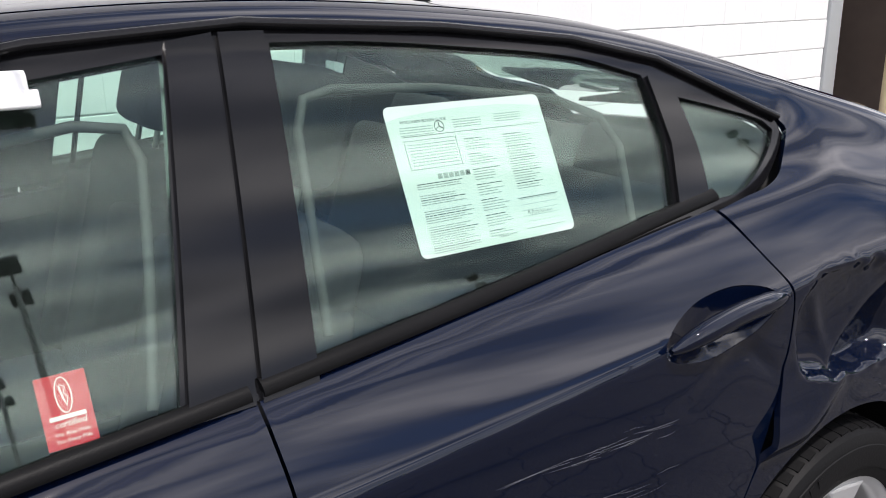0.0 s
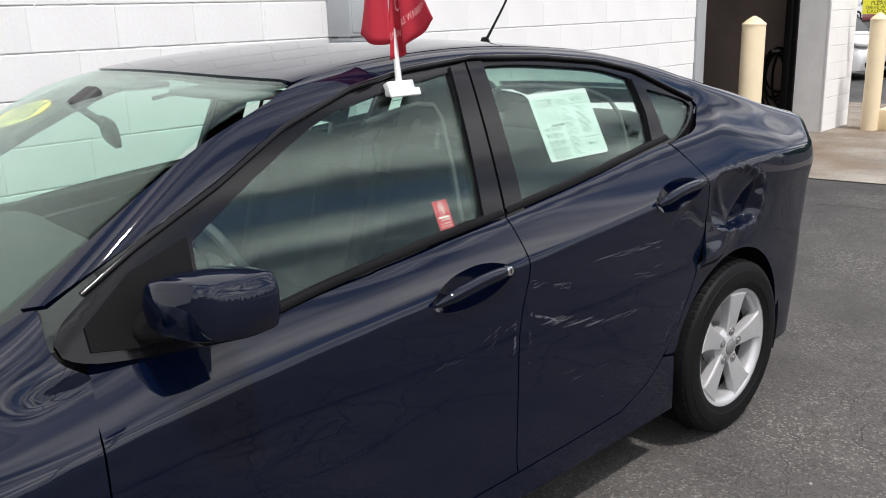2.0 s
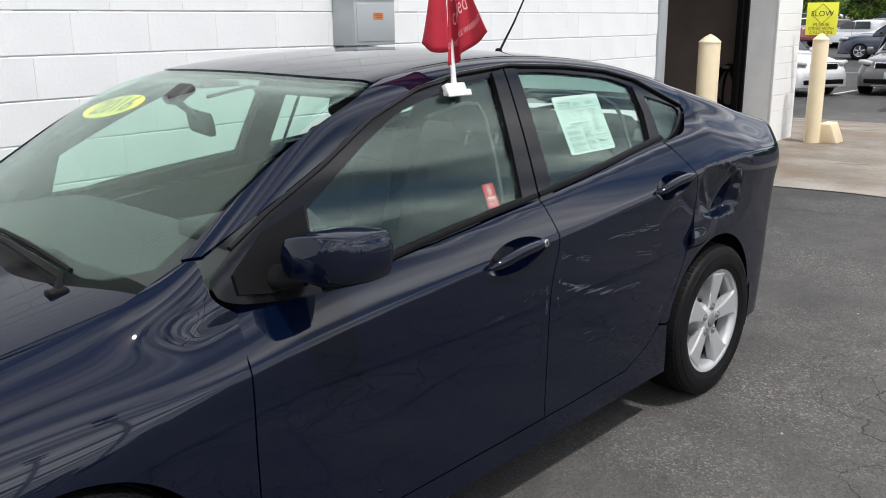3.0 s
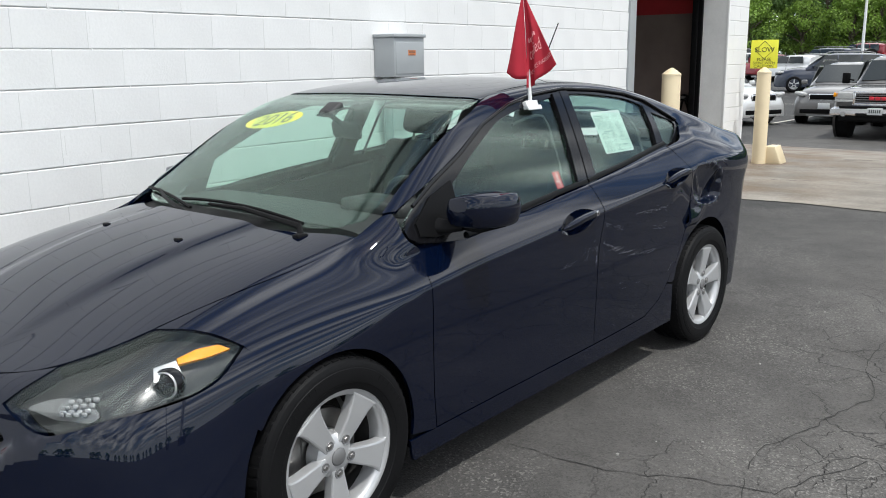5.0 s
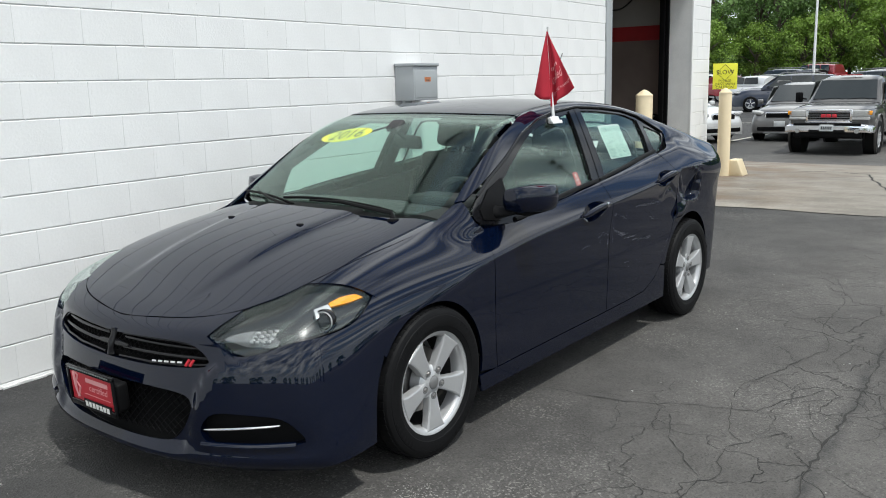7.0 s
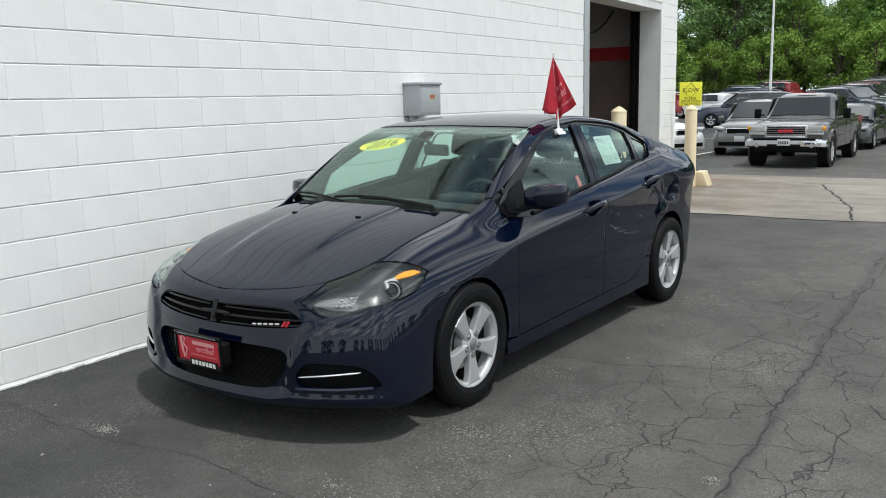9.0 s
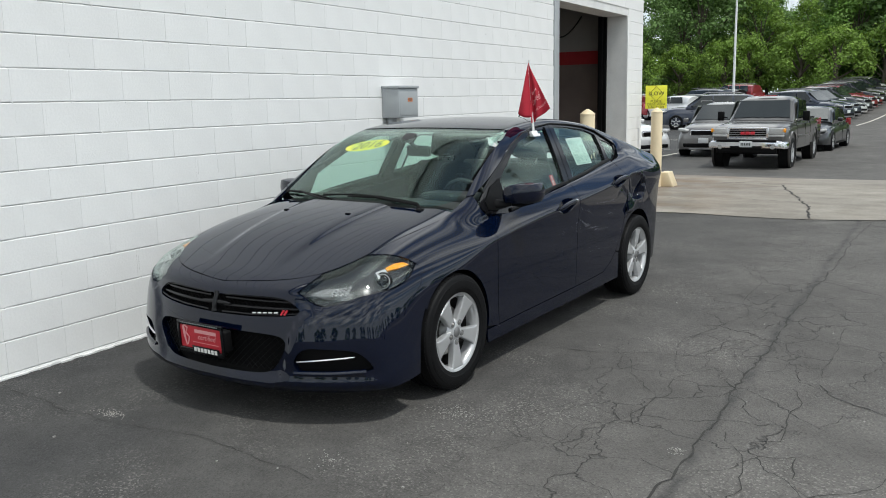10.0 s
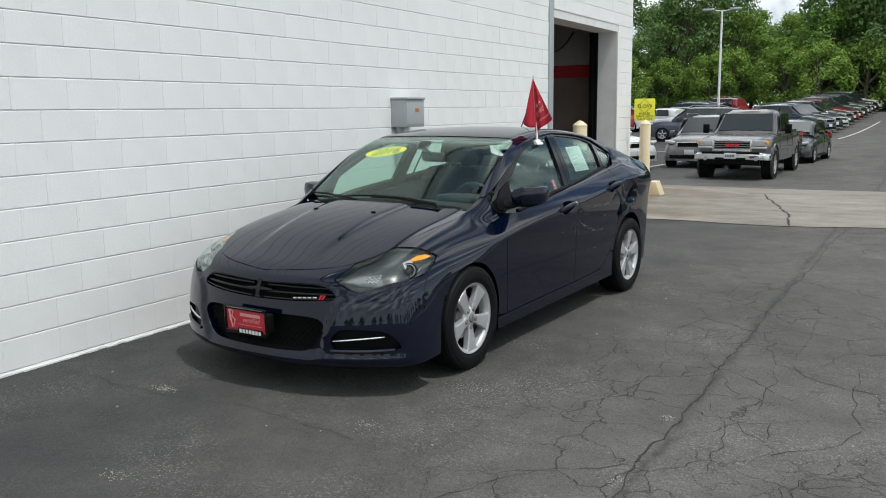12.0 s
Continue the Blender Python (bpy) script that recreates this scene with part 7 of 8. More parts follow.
def parked_car(m, paint, label, tall=1.0, length=4.6, category="car", group="parked cars", suv=False):
    """A parked car that faces -y, its front axle at y = 0."""
    root = thing("parked_car", m, label, category, group)
    h = (1.68 if suv else 1.46) * tall
    beltz = h * (0.63 if suv else 0.66)
    front, back = -0.88, length - 0.88
    w = 0.92
    hood_h = h * (0.63 if suv else 0.60)
    deck = beltz + 0.02 if suv else beltz + 0.04
    part("body", shell([(front, 0.62, 0.50, 0.30), (front + 0.03, 0.74, hood_h * 0.70, 0.24), (front + 0.18, 0.84, hood_h * 0.86, 0.22), (front + 0.5, 0.90, hood_h * 0.94, 0.22), (0.0, w, hood_h, 0.22), (0.55, w, beltz * 0.99, 0.22),
                        (1.2, w, beltz, 0.22), (2.4, w, beltz, 0.22), (back - 0.9, w, deck, 0.22), (back - 0.35, 0.89, deck, 0.24), (back - 0.08, 0.84, deck * 0.94, 0.28), (back, 0.74, deck * 0.80, 0.34)], 0.2, 14, 4.2), paint, root)
    rake = back - (0.10 if suv else 0.75)
    cab = [(0.42, 0.78, beltz + 0.01, beltz - 0.10), (0.75, 0.765, beltz + (h - beltz) * 0.40, beltz - 0.10), (1.15, 0.74, h - 0.085, beltz - 0.10), (1.5, 0.735, h - 0.005, beltz - 0.10), (2.1, 0.735, h, beltz - 0.10), (2.7, 0.73, h - 0.02, beltz - 0.10)]
    if suv:
        cab += [(3.2, 0.72, h - 0.05, beltz - 0.10), (rake - 0.12, 0.70, h - 0.10, beltz - 0.10), (rake, 0.70, beltz + 0.02, beltz - 0.10)]
    else:
        cab += [(3.0, 0.70, h - 0.10, beltz - 0.10), (rake, 0.66, beltz + 0.03, beltz - 0.10)]
    part("cabin", shell(cab, 0.9, 14, 3.6), paint, root)
    zb, zt = beltz + 0.03, h - 0.10
    glass_strip(root, "windscreen", [(-0.63, 0.50, beltz + 0.065), (0.63, 0.50, beltz + 0.065), (0.53, 1.12, h - 0.085), (-0.53, 1.12, h - 0.085)], 0.016)
    for s in (1, -1):
        xb, xt = 0.795, 0.715
        glass_strip(root, "front_side_window", [(s * xb, 0.72, zb), (s * xb, 1.62, zb), (s * xt, 1.66, zt), (s * xt, 1.18, zt)][::s], 0.012)
        glass_strip(root, "rear_side_window", [(s * xb, 1.70, zb), (s * (xb - 0.01), 2.62, zb), (s * (xt - 0.005), 2.55, zt), (s * xt, 1.72, zt)][::s], 0.012)
        if suv:
            glass_strip(root, "cargo_window", [(s * 0.775, 2.70, zb + 0.02), (s * 0.755, rake - 0.32, zb + 0.06), (s * 0.705, rake - 0.36, zt - 0.02), (s * 0.705, 2.64, zt)][::s], 0.012)
        part("headlamp", block(0.34, 0.30, 0.10, 0.045, (0, 0, 0), 3, pose(s * 0.64, front + 0.21, hood_h * 0.79, 0, -8 * s, 24 * s)), LIGHT_LENS, root)
        part("door_mirror", block(0.17, 0.10, 0.13, 0.04, (s * 0.98, 0.72, beltz + 0.06), 2), paint, root)
        part("tail_lamp", block(0.16, 0.10, 0.26, 0.03, (s * 0.76, back - 0.10, deck * 0.86), 2), TAIL_RED, root)
        part("door_seam", block(0.012, 0.012, beltz * 0.62, 0.003, (s * (w - 0.004), 1.66, beltz * 0.62)), UNDER, root)
        if suv:
            part("roof_rail", tube([(s * 0.62, 1.2, h + 0.0), (s * 0.64, 1.35, h + 0.05), (s * 0.64, 2.8, h + 0.04), (s * 0.62, 3.1, h - 0.02)], 0.018, 6), STEEL, root)
    part("grille_frame", block(0.86, 0.06, 0.20, 0.05, (0, front + 0.040, hood_h * 0.72), 3), CHROME, root)
    part("grille", block(0.80, 0.06, 0.155, 0.04, (0, front + 0.033, hood_h * 0.72), 3), BLACK_PLASTIC, root)
    part("lower_grille", block(1.30, 0.08, 0.16, 0.05, (0, front + 0.035, 0.37), 3), BLACK_PLASTIC, root)
    part("skid_plate", block(0.90, 0.06, 0.05, 0.02, (0, front + 0.02, 0.255), 2), LAMP_GREY, root)
    for s in (1, -1):
        part("fog_lamp", lathe([(0.0, 0.02), (0.04, 0.018), (0.055, 0.0), (0.055, -0.03)], 16, "z", pose(s * 0.62, front + 0.03, 0.40, 90)), LIGHT_LENS, root)
        part("side_sill", block(0.05, length * 0.36, 0.10, 0.02, (s * (w - 0.02), length * 0.29, 0.25), 2), BLACK_PLASTIC, root)
    part("number_plate", block(0.31, 0.02, 0.155, 0.006, (0, front - 0.02, 0.52)), PLATE_WHITE, root)
    add_wheels(root, 0.345 if suv else 0.325, 0.22, w - 0.10, 0.0, length * 0.585)
    return root


def pickup(m, paint):
    """A full-size crew pickup that faces -y, its front axle at y = 0."""
    root = thing("pickup_truck", m, "grey metallic pickup truck with chrome grille and bumper", "pickup truck")
    part("hood", shell([(-0.78, 0.86, 1.06, 0.62), (-0.70, 0.93, 1.10, 0.55), (-0.3, 0.965, 1.16, 0.52), (0.4, 0.98, 1.20, 0.50), (0.72, 0.98, 1.21, 0.48)], 0, 12, 7.0), paint, root)
    part("cab_body", shell([(0.70, 0.985, 1.20, 0.48), (1.6, 0.99, 1.20, 0.46), (2.75, 0.99, 1.20, 0.46)], 0, 12, 8.0), paint, root)
    part("cab_roof", shell([(0.72, 0.88, 1.22, 1.05), (1.05, 0.86, 1.455, 1.05), (1.35, 0.83, 1.765, 1.05), (1.75, 0.82, 1.865, 1.05), (2.45, 0.82, 1.855, 1.05), (2.68, 0.83, 1.80, 1.05), (2.78, 0.86, 1.22, 1.05)], 0, 12, 5.5), paint, root)
    part("bed", shell([(2.82, 0.985, 1.22, 0.52), (3.6, 0.99, 1.22, 0.52), (4.72, 0.985, 1.22, 0.55), (4.80, 0.96, 1.20, 0.58)], 0, 12, 9.0), paint, root)
    part("bed_well", solid(-0.80, 0.80, 2.92, 4.68, 1.205, 1.228), UNDER, root)
    glass_strip(root, "windscreen", [(-0.74, 0.82, 1.275), (0.74, 0.82, 1.275), (0.65, 1.30, 1.735), (-0.65, 1.30, 1.735)], 0.02)
    for s in (1, -1):
        glass_strip(root, "front_side_window", [(s * 0.905, 1.02, 1.25), (s * 0.905, 1.86, 1.25), (s * 0.835, 1.88, 1.74), (s * 0.835, 1.42, 1.74)][::s], 0.014)
        glass_strip(root, "rear_side_window", [(s * 0.905, 1.95, 1.25), (s * 0.905, 2.58, 1.25), (s * 0.84, 2.50, 1.74), (s * 0.84, 1.95, 1.74)][::s], 0.014)
        lamp = part("headlamp", block(0.40, 0.10, 0.155, 0.02, (s * 0.70, -0.775, 0.985), 2), LIGHT_LENS, root)
        part("turn_lamp", block(0.10, 0.09, 0.10, 0.01, (s * 0.885, -0.78, 1.0), 1), AMBER, lamp)
        part("signal_strip", block(0.40, 0.10, 0.055, 0.012, (s * 0.70, -0.78, 0.870), 1), LIGHT_LENS, root)
        arm = part("tow_mirror", block(0.17, 0.13, 0.26, 0.03, (s * 1.13, 1.0, 1.33), 2), BLACK_PLASTIC, root)
        part("mirror_arm", tube([(s * 0.95, 1.02, 1.28), (s * 1.06, 1.0, 1.30)], 0.02, 8), BLACK_PLASTIC, arm)
        part("fog_lamp", lathe([(0.0, 0.02), (0.05, 0.018), (0.062, 0.0), (0.062, -0.02)], 18, "z", pose(s * 0.66, -0.975, 0.585, 90)), LIGHT_LENS, root)
        part("door_handle", block(0.03, 0.14, 0.03, 0.008, (s * 1.0, 1.75, 1.08)), BLACK_PLASTIC, root)
        part("tail_lamp", block(0.06, 0.12, 0.40, 0.02, (s * 0.95, 4.76, 0.98)), TAIL_RED, root)
        part("door_seam", block(0.012, 0.012, 0.66, 0.003, (s * 0.986, 1.90, 0.84)), UNDER, root)
        part("side_moulding", block(0.02, 1.9, 0.07, 0.01, (s * 0.99, 1.75, 0.78)), paint, root)
        for y in (0.0, 3.63):
            part("wheel_flare", lathe([(0.47, 0.03), (0.50, 0.03), (0.50, -0.02), (0.47, -0.02)], 30, "x", pose(s * 0.97, y, 0.46)), paint, root)
    surround_g = part("grille_surround", joined([block(1.02, 0.06, 0.05, 0.015, (0, -0.80, 1.055)), block(1.02, 0.06, 0.05, 0.015, (0, -0.80, 0.795)), block(0.06, 0.06, 0.30, 0.015, (0.49, -0.80, 0.925)), block(0.06, 0.06, 0.30, 0.015, (-0.49, -0.80, 0.925))]), CHROME, root, "chrome grille surround")
    part("grille_back", solid(-0.48, 0.48, -0.795, -0.76, 0.80, 1.05), UNDER, surround_g)
    for k in range(4):
        part("grille_bar", block(0.94, 0.03, 0.018, 0.004, (0, -0.80, 0.845 + 0.052 * k)), LAMP_GREY, surround_g)
    for k in range(3):
        part("badge_block", block(0.105, 0.03, 0.075, 0.012, (-0.125 + 0.125 * k, -0.825, 0.93)), RED_PRINT, surround_g)
    part("front_bumper", shell([(-0.99, 0.86, 0.74, 0.56), (-0.96, 0.95, 0.76, 0.54), (-0.80, 1.0, 0.76, 0.54), (-0.62, 1.0, 0.75, 0.56)], 0, 10, 6.0), CHROME, root, "chrome front bumper")
    part("bumper_pad", block(1.5, 0.05, 0.06, 0.015, (0, -0.985, 0.735)), BLACK_PLASTIC, root)
    part("air_dam", block(1.5, 0.14, 0.14, 0.03, (0, -0.90, 0.49)), BLACK_PLASTIC, root)
    part("bumper_opening", block(0.80, 0.03, 0.07, 0.01, (0, -0.992, 0.575)), UNDER, root)
    part("number_plate", block(0.31, 0.02, 0.155, 0.006, (0, -1.015, 0.655)), PLATE_WHITE, root)
    for k in range(6):
        part("plate_bar", block(0.030, 0.004, 0.07, 0, (-0.105 + 0.042 * k, -1.026, 0.655)), INK, root)
    part("roof_lamp", block(0.50, 0.08, 0.03, 0.01, (0.0, 1.55, 1.872)), TAIL_RED, root)
    add_wheels(root, 0.40, 0.27, 0.86, 0.0, 3.63)
    part("chassis", solid(-0.75, 0.75, -0.6, 4.7, 0.38, 0.60), UNDER, root)
    for s in (-0.3, 0.32):
        part("wiper", tube([(s - 0.25, 0.80, 1.275), (s + 0.1, 0.83, 1.30), (s + 0.28, 0.80, 1.275)], 0.012, 6), BLACK_PLASTIC, root)
    return root


GREY_P, SILVER_P, BLUE_P, BLACK_P = car_paint("pewter", (0.058, 0.055, 0.052)), car_paint("silver", (0.15, 0.145, 0.14)), car_paint("slate_blue", (0.020, 0.026, 0.045)), car_paint("black", (0.012, 0.012, 0.013))
WHITE_P, RED_P, DARK_P = car_paint("white", (0.72, 0.72, 0.71)), car_paint("red", (0.24, 0.015, 0.022)), car_paint("charcoal", (0.040, 0.042, 0.046))
pickup(pose(-1.36, 20.2, -0.35, 0, 0, -1), GREY_P)
parked_car(pose(-3.48, 24.3, -0.35, 0, 0, 0), SILVER_P, "silver grey crossover parked beside a pickup", suv=True)
parked_car(pose(-1.12, 27.7, -0.35, 0, 0, -4), BLACK_P, "black sedan parked behind a pickup truck")
parked_car(pose(-5.55, 22.9, -0.35, 0, 0, 60), WHITE_P, "white crossover parked beyond the building corner", suv=True)
parked_car(pose(-8.6, 39.2, level(39.2), 0, 0, -80), BLUE_P, "dark blue crossover parked broadside", suv=True)
parked_car(pose(-14.2, 55, level(55), 0, 0, 70), WHITE_P, "white sedan far across the lot")
parked_car(pose(-12.2, 52, level(52), 0, 0, 150), RED_P, "red hatchback far across the lot")
parked_car(pose(-17.5, 64, level(64), 0, 0, 80), DARK_P, "charcoal sedan far across the lot")
tints = [("dark blue", BLUE_P), ("white", WHITE_P), ("dark red", RED_P), ("black", BLACK_P), ("charcoal", DARK_P), ("silver", SILVER_P)]
order = [0, 0, 1, 4, 2, 2, 3, 5, 0, 3, 1]
rc = random.Random(9)
made = {}
for k, pick in enumerate(order):
    suv = k % 3 != 2
    y = 46.6 + 2.75 * k
    x = -2.35 + 0.085 * k
    m = pose(x, y, level(y), 0, 0, 68 + rc.uniform(-1.5, 1.5))
    key = (pick, suv)
    if key in made:
        copy_thing(made[key], m)
    else:
        made[key] = parked_car(m, tints[pick][1], "%s %s in a slanted row of parked cars" % (tints[pick][0], "crossover" if suv else "sedan"), suv=suv, group="row of parked cars")
    if k < 6:
        key2 = (order[-1 - k], not suv)
        m2 = pose(x - 10.5, y + 3.0, level(y + 3), 0, 0, -112 + rc.uniform(-1.5, 1.5))
        if key2 in made:
            copy_thing(made[key2], m2)
        else:
            made[key2] = parked_car(m2, tints[order[-1 - k]][1], "%s %s in a slanted row of parked cars" % (tints[order[-1 - k]][0], "crossover" if not suv else "sedan"), suv=not suv, group="row of parked cars")

parked_car(pose(3.3, 80, level(80), 0, 0, -78), WHITE_P, "white crossover at the end of the lot", suv=True)

# ---- lamp posts ----


def lamp_post(x, y, h, turn, label):
    root = thing("lamp_post", pose(x, y, level(y), 0, 0, turn), label, "lamp post", "lot lamp posts")
    part("footing", lathe([(0.28, 0.0), (0.28, 0.7), (0.25, 0.74), (0.0, 0.74)], 20), CONCRETE, root)
    part("pole", lathe([(0.085, 0.7), (0.06, h)], 14), WHITE_PLASTIC, root)
    for s in (1, -1):
        arm = part("arm", tube([(0, 0, h - 0.06), (s * 0.5, 0, h + 0.02)], 0.03, 8), WHITE_PLASTIC, root)
        part("lamp_head", block(0.75, 0.42, 0.14, 0.04, (s * 0.85, 0, h + 0.05), 2), GREY_BOX, arm)
    return root


lamp_post(-9.3, 55.0, 7.6, 12, "pale steel lot lamp post with two heads")
lamp_post(14.5, 2.23, 10.8, 5, "pale steel lot lamp post with two heads")
lamp_post(21.5, 1.55, 10.8, 5, "pale steel lot lamp post with two heads")
lamp_post(22.0, 17.0, 10.9, 40, "pale steel lot lamp post with two heads")
lamp_post(13.6, 24.3, 10.9, 60, "pale steel lot lamp post with two heads")

# ---- trees ----


def leaf_material(name, color):
    m = bpy.data.materials.new(name)
    m.use_nodes = True
    n, l = m.node_tree.nodes, m.node_tree.links
    b = n["Principled BSDF"]
    geo = n.new("ShaderNodeNewGeometry")
    spread = n.new("ShaderNodeMapRange")
    spread.inputs["To Min"].default_value, spread.inputs["To Max"].default_value = 0.55, 1.5
    l.new(geo.outputs["Random Per Island"], spread.inputs["Value"])
    tint = n.new("ShaderNodeVectorMath")
    tint.operation = "SCALE"
    tint.inputs[0].default_value = color
    l.new(spread.outputs[0], tint.inputs["Scale"])
    l.new(tint.outputs[0], b.inputs["Base Color"])
    b.inputs["Roughness"].default_value = 0.6
    thru, add = n.new("ShaderNodeBsdfTranslucent"), n.new("ShaderNodeMixShader")
    l.new(tint.outputs[0], thru.inputs["Color"])
    add.inputs["Fac"].default_value = 0.42
    l.new(b.outputs[0], add.inputs[1])
    l.new(thru.outputs[0], add.inputs[2])
    l.new(add.outputs[0], n["Material Output"].inputs["Surface"])
    return m


LEAVES = [leaf_material("leaves_green", (0.130, 0.240, 0.038)), leaf_material("leaves_bright", (0.19, 0.30, 0.048)), leaf_material("leaves_grey_green", (0.125, 0.215, 0.058))]


def tree(seed, h, spread, leaf, count, leaf_size):
    """A trunk with limbs, and a crown of many small leaf sprays gathered in uneven clumps."""
    r = random.Random(seed)
    root = thing("tree", Matrix(), "tall leafy green broadleaf tree at the lot's edge", "tree", "trees behind the lot")
    limbs = [tube([(0, 0, 0), (r.uniform(-0.1, 0.1), r.uniform(-0.1, 0.1), h * 0.3), (r.uniform(-0.3, 0.3), r.uniform(-0.3, 0.3), h * 0.75)], 0.2, 9, [0.22, 0.17, 0.05])]
    clumps = []
    for k in range(44):
        a, q = r.uniform(0, 2 * math.pi), r.uniform(0.02, 1.0)
        z = h * (0.10 + 0.85 * q)
        rad = spread * math.sin(math.pi * (0.16 + 0.76 * q)) ** 0.7 * r.uniform(0.45, 1.0)
        c = Vector((rad * math.cos(a), rad * math.sin(a), z))
        clumps.append((c, r.uniform(0.55, 1.15) * spread * 0.33))
        if k % 2 == 0:
            limbs.append(tube([(0, 0, z * 0.55), (c.x * 0.5, c.y * 0.5, z * 0.82), tuple(c)], 0.05, 6, [0.08, 0.05, 0.015]))
    part("trunk", joined(limbs), BARK, root)
    verts, faces = [], []
    for _ in range(count):
        c, size = clumps[r.randrange(len(clumps))]
        d = Vector((r.gauss(0, 1), r.gauss(0, 1), r.gauss(0, 0.8))).normalized() * size * r.uniform(0.35, 1.12)
        p = c + d
        s = leaf_size * r.uniform(0.5, 1.25)
        nrm = (d.normalized() + Vector((r.gauss(0, 0.6), r.gauss(0, 0.6), r.gauss(0.5, 0.5)))).normalized()
        u = nrm.orthogonal().normalized()
        u.rotate(Matrix.Rotation(r.uniform(0, 6.28), 3, nrm))
        v = nrm.cross(u)
        k = len(verts)
        verts += [p + u * s, p + (u * 0.2 + v * 0.55) * s + nrm * s * 0.15, p - u * s * 0.9, p + (u * 0.15 - v * 0.55) * s + nrm * s * 0.12]
        faces.append((k, k + 1, k + 2, k + 3))
    part("crown", smooth_mesh("crown", verts, faces, 0), leaf, root)
    return root


kinds = [tree(41, 11.5, 3.6, LEAVES[0], 12000, 0.165), tree(42, 9.6, 3.2, LEAVES[1], 10500, 0.155), tree(43, 12.6, 3.9, LEAVES[2], 12500, 0.17), tree(44, 5.5, 2.6, LEAVES[1], 6000, 0.14)]
rt = random.Random(17)
spots = []
for k in range(26):
    spots.append((-30 + 2.9 * k + rt.uniform(-1, 1), 84 + rt.uniform(-6, 7) + 0.25 * max(0, k - 12), rt.choice((0, 1, 2, 2, 0))))
for k in range(22):
    spots.append((-30 + 3.4 * k + rt.uniform(-1, 1), 78 + rt.uniform(-3, 3) + 0.3 * max(0, k - 10), 3))
for k in range(16):
    spots.append((-30 + 3.2 * k + rt.uniform(-1, 1), 96 + rt.uniform(-4, 6), rt.choice((0, 2))))
# unseen low trees, added so the car's reflections meet a horizon
for k in range(36):
    a = radians(-150 + 6.1 * k + rt.uniform(-2, 2))
    spots.append((10 + 75 * math.cos(a), 75 * math.sin(a), 3))
for x, y in ((-2.5, 82), (2.5, 84), (7, 86), (12, 84)):
    spots.append((x, y, 2, 1.45))
for i, (x, y, kind, *tall) in enumerate(spots):
    s = tall[0] if tall else rt.uniform(0.88, 1.08)
    m = pose(x, y, level(y), 0, 0, rt.uniform(0, 360)) @ Matrix.Scale(s, 4)
    if i < 4:
        kinds[i].matrix_basis = m if i != 3 else pose(-26, 79, level(79))
        if i != 3:
            continue
    copy_thing(kinds[kind], m)

# a wood behind the trees
rw = random.Random(23)
verts, faces = [], []
for k in range(15000):
    x = rw.uniform(-48, 40)
    top = 6.5 + 1.6 * math.sin(0.31 * x) + 1.1 * math.sin(0.83 * x + 1)
    p = Vector((x, rw.uniform(101, 106), 1.2 + top * rw.random() ** 0.8))
    e = rw.uniform(0.18, 0.42)
    u = Vector((rw.gauss(0, 1), rw.gauss(0, 1), rw.gauss(0, 1))).normalized()
    w = u.orthogonal().normalized()
    k4 = len(verts)
    verts += [p + u * e, p + w * e * 0.6, p - u * e, p - w * e * 0.6]
    faces.append((k4, k4 + 1, k4 + 2, k4 + 3))
tagged(part("far_woods", smooth_mesh("far_woods", verts, faces, 0), LEAVES[0]), "dense dark green wood behind the trees", "woods", kind="stuff")

# ---- the wall's blocks, laid in courses ----
COURSE, LENGTH = 0.2032, 0.4064


def block_mesh(length, name="block"):
    """One block's painted face: a slab with rounded edges, standing a little proud of the joints."""
    hx, hz = (length - 0.0003) / 2, (COURSE - 0.0044) / 2
    e = 0.0030
    verts, faces = [], []
    for inset, out in ((0, 0.0), (0, 0.0075), (e * 0.4, 0.0098), (e * 1.6, 0.0112)):
        side_in = inset * 0.11
        verts += [(out, -hx + side_in, -hz + inset), (out, hx - side_in, -hz + inset), (out, hx - side_in, hz - inset), (out, -hx + side_in, hz - inset)]
    for k in range(3):
        faces += [(4 * k + i, 4 * k + (i + 1) % 4, 4 * k + 4 + (i + 1) % 4, 4 * k + 4 + i) for i in range(4)]
    faces.append((12, 13, 14, 15))
    me = smooth_mesh(name, verts, faces, 0)
    me.materials.append(WHITE_BLOCK)
    return me


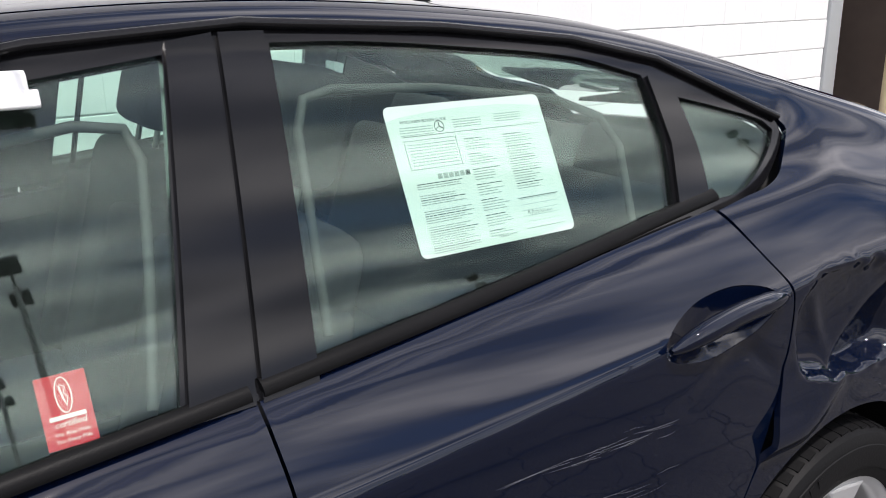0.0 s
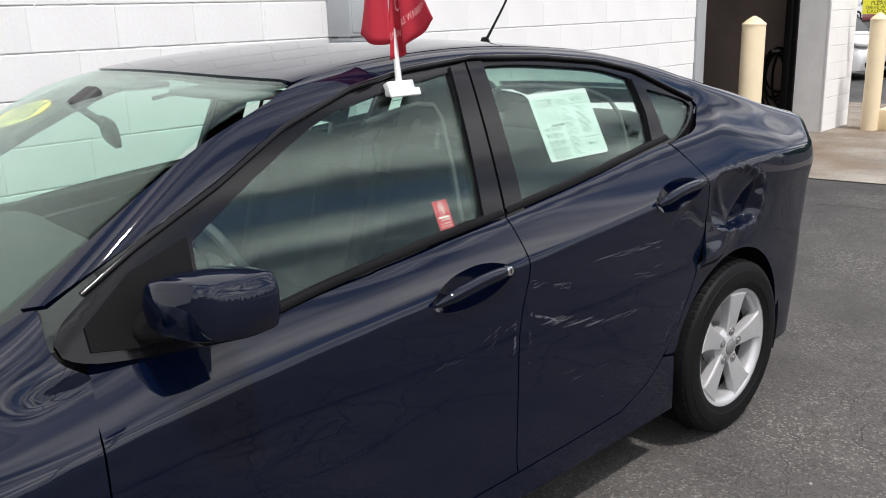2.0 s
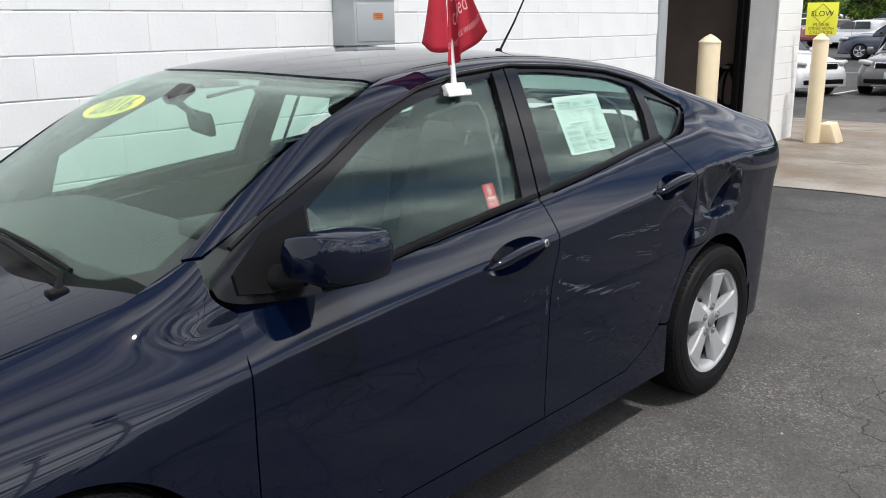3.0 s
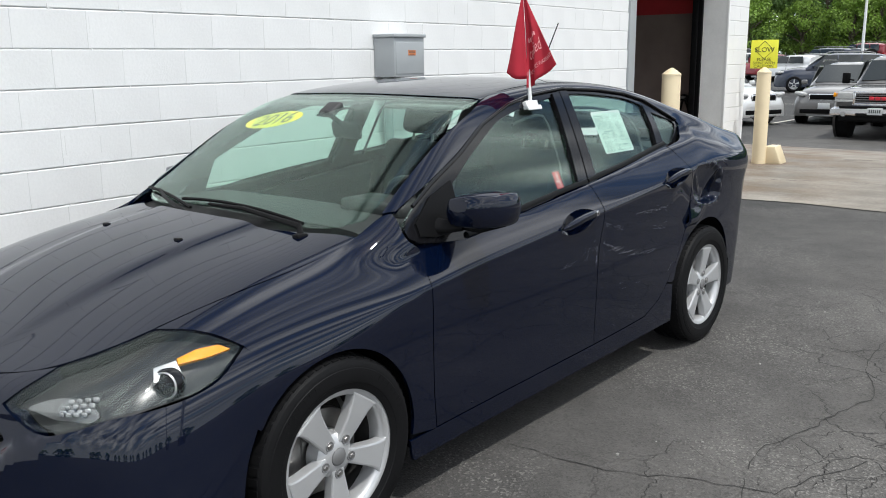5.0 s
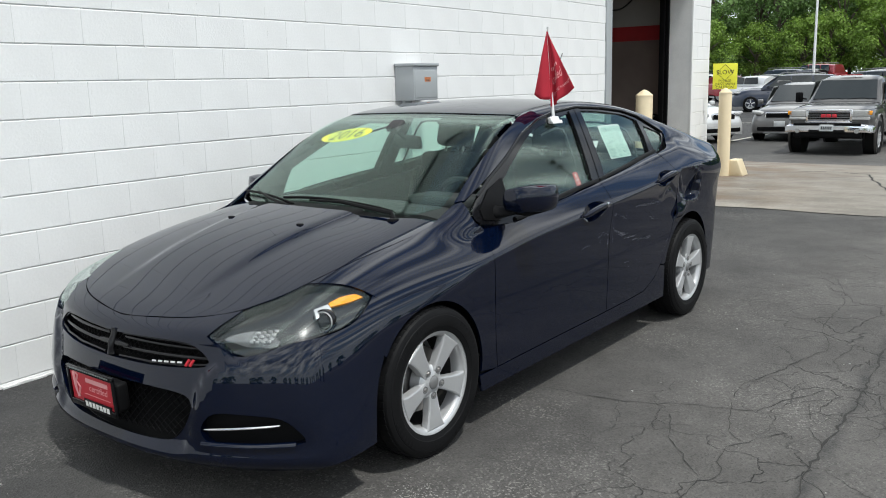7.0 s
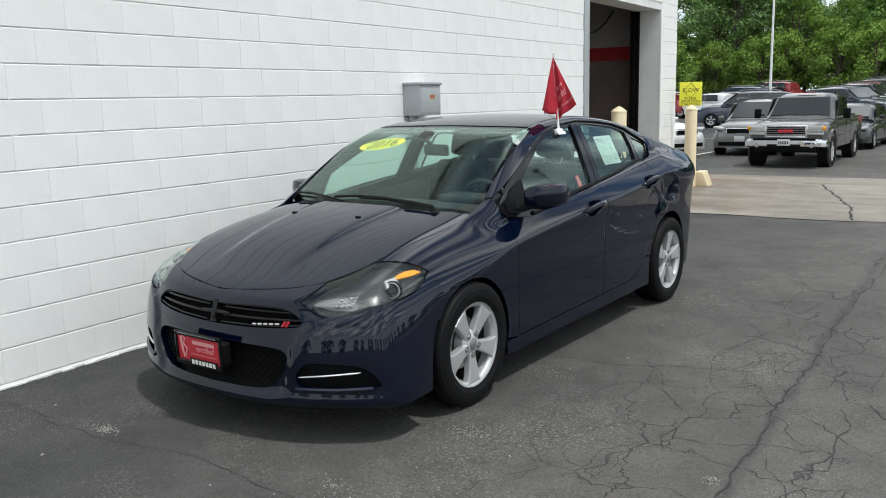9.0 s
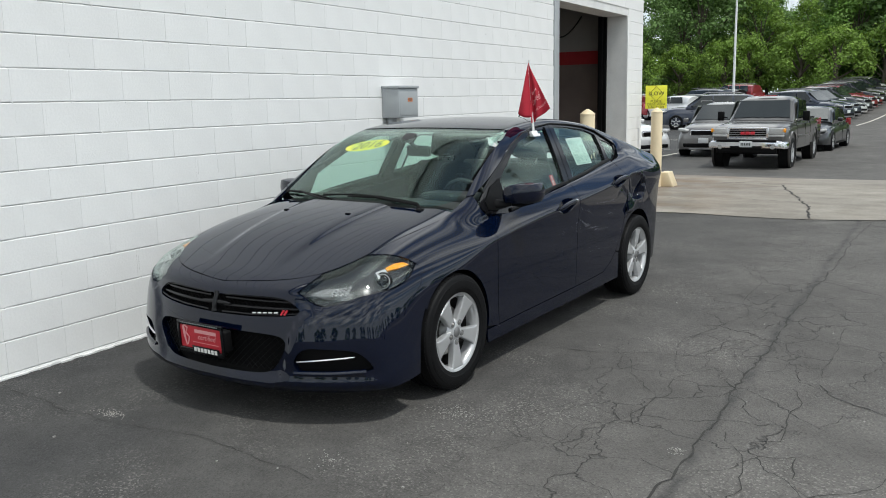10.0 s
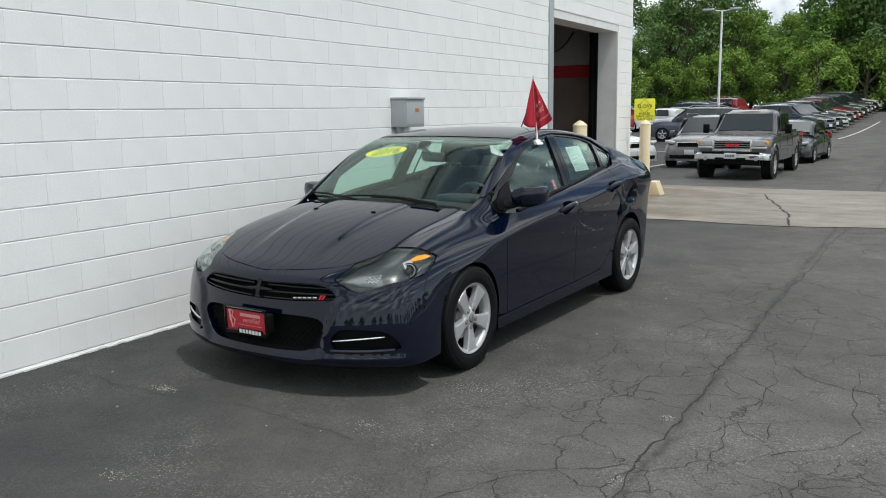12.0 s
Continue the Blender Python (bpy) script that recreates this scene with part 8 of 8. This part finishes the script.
whole, half = block_mesh(LENGTH), block_mesh(LENGTH / 2, "half_block")
rb = random.Random(11)
rest = []
spare = {}
rows = int(TOP_Z / COURSE)
for row in range(-1, rows):
    z = (row + 0.5) * COURSE
    phase = -1.038 if row % 2 else -0.83
    y = phase - LENGTH * 34
    while y < CORNER_Y:
        y0, y1 = y, y + LENGTH
        y += LENGTH
        pieces = [(y0, y0 + LENGTH / 2), (y0 + LENGTH / 2, y1)] if row <= 0 else [(y0, y1)]
        for a, b in pieces:
            a, b = max(a, SOUTH_Y), min(b, CORNER_Y)
            if z - COURSE / 2 < DOOR_Z:
                if a < DOOR_Y0 - 0.16 < b:
                    b = DOOR_Y0 - 0.162
                elif a < DOOR_Y1 + 0.035 < b:
                    a = DOOR_Y1 + 0.037
                elif a >= DOOR_Y0 - 0.17 and b <= DOOR_Y1 + 0.05:
                    continue
            if b - a < 0.03:
                continue
            key = round(b - a, 3)
            if abs(key - LENGTH) < 0.002:
                me = whole
            elif abs(key - LENGTH / 2) < 0.002:
                me = half
            else:
                me = spare.setdefault(key, block_mesh(b - a, "cut_block"))
            m = Matrix.Translation((WALL_X - 0.0105 + rb.uniform(-0.0006, 0.0006), (a + b) / 2, z)) @ pose(0, 0, 0, rb.uniform(-0.12, 0.12), 0, 0)
            if -1.35 < a < 7.0 and z < 2.55 and row > 0 or row == 0 and -1.35 < a < 1.5:
                ob = new("block", me)
                ob.parent = east
                ob.matrix_local = m
            else:
                rest.append((me, m))
verts, faces = [], []
for me, m in rest:
    k = len(verts)
    verts += [m @ v.co for v in me.vertices]
    faces += [tuple(k + i for i in p.vertices) for p in me.polygons]
tagged(part("far_blocks", smooth_mesh("far_blocks", verts, faces, 0), WHITE_BLOCK, east), kind="stuff")
# thick paint: lumps that bridge the bed joints and thin ridges down some of the upright ones
rl = random.Random(41)
verts, faces = [], []


def lump(y, z, wide, high, proud):
    x0, k = WALL_X - 0.0035, len(verts)
    for f, x in ((1.0, x0), (0.5, WALL_X + 0.0007 + proud)):
        verts.extend([(x, y - wide * f, z - high * f), (x, y + wide * f, z - high * f), (x, y + wide * f, z + high * f), (x, y - wide * f, z + high * f)])
    faces.extend([(k + i, k + (i + 1) % 4, k + 4 + (i + 1) % 4, k + 4 + i) for i in range(4)] + [(k + 4, k + 5, k + 6, k + 7)])


for row in range(1, 14):
    z = row * COURSE
    for k in range(-6, 34):
        y = k * LENGTH / 2
        if DOOR_Y0 - 0.2 < y < DOOR_Y1 + 0.1 or y > CORNER_Y - 0.1:
            continue
        if rl.random() < 0.55:
            lump(y + rl.gauss(0, 0.012), z + rl.gauss(0, 0.003), rl.uniform(0.003, 0.007), rl.uniform(0.005, 0.012), rl.uniform(0.0005, 0.0020))
        if rl.random() < 0.30:
            lump(y + rl.uniform(-0.1, 0.1), z, rl.uniform(0.012, 0.050), 0.0028, -0.0022)
        if rl.random() < 0.22:
            high = rl.uniform(0.25, 0.48) * COURSE
            lump(y, z + COURSE - high - 0.004, 0.0022, high, rl.uniform(0.0002, 0.0009))
tagged(part("paint_lumps", smooth_mesh("paint_lumps", verts, faces, 0), WHITE_BLOCK, east), kind="stuff")
# the end face at the corner and the reveal
end = []
for row in range(rows):
    z = (row + 0.5) * COURSE
    for k in range(10):
        end.append((whole, Matrix.Translation((WALL_X - 0.01 - LENGTH * (k + (0.5 if row % 2 else 0.75)), CORNER_Y - 0.0105, z)) @ pose(0, 0, 0, 0, 0, 90)))
    if z < DOOR_Z:
        end.append((half, Matrix.Translation((WALL_X - 0.115, DOOR_Y1 + 0.0125, z)) @ pose(0, 0, 0, 0, 0, -90)))
        end.append((half, Matrix.Translation((WALL_X - 0.305, DOOR_Y1 + 0.0125, z)) @ pose(0, 0, 0, 0, 0, -90)))
verts, faces = [], []
for me, m in end:
    k = len(verts)
    verts += [m @ v.co for v in me.vertices]
    faces += [tuple(k + i for i in p.vertices) for p in me.polygons]
tagged(part("corner_blocks", smooth_mesh("corner_blocks", verts, faces, 0), WHITE_BLOCK, east), kind="stuff")
# paint and mortar run out at the foot of the wall
foot = []
for k in range(170):
    y = -6 + k * 0.08
    w = rb.uniform(0.006, 0.022)
    foot.append(block(w * 2, 0.09, rb.uniform(0.008, 0.020), 0, (WALL_X, y, 0.004 + dip(WALL_X, y)), 1))
tagged(part("paint_foot", joined(foot), MORTAR, east), kind="stuff")
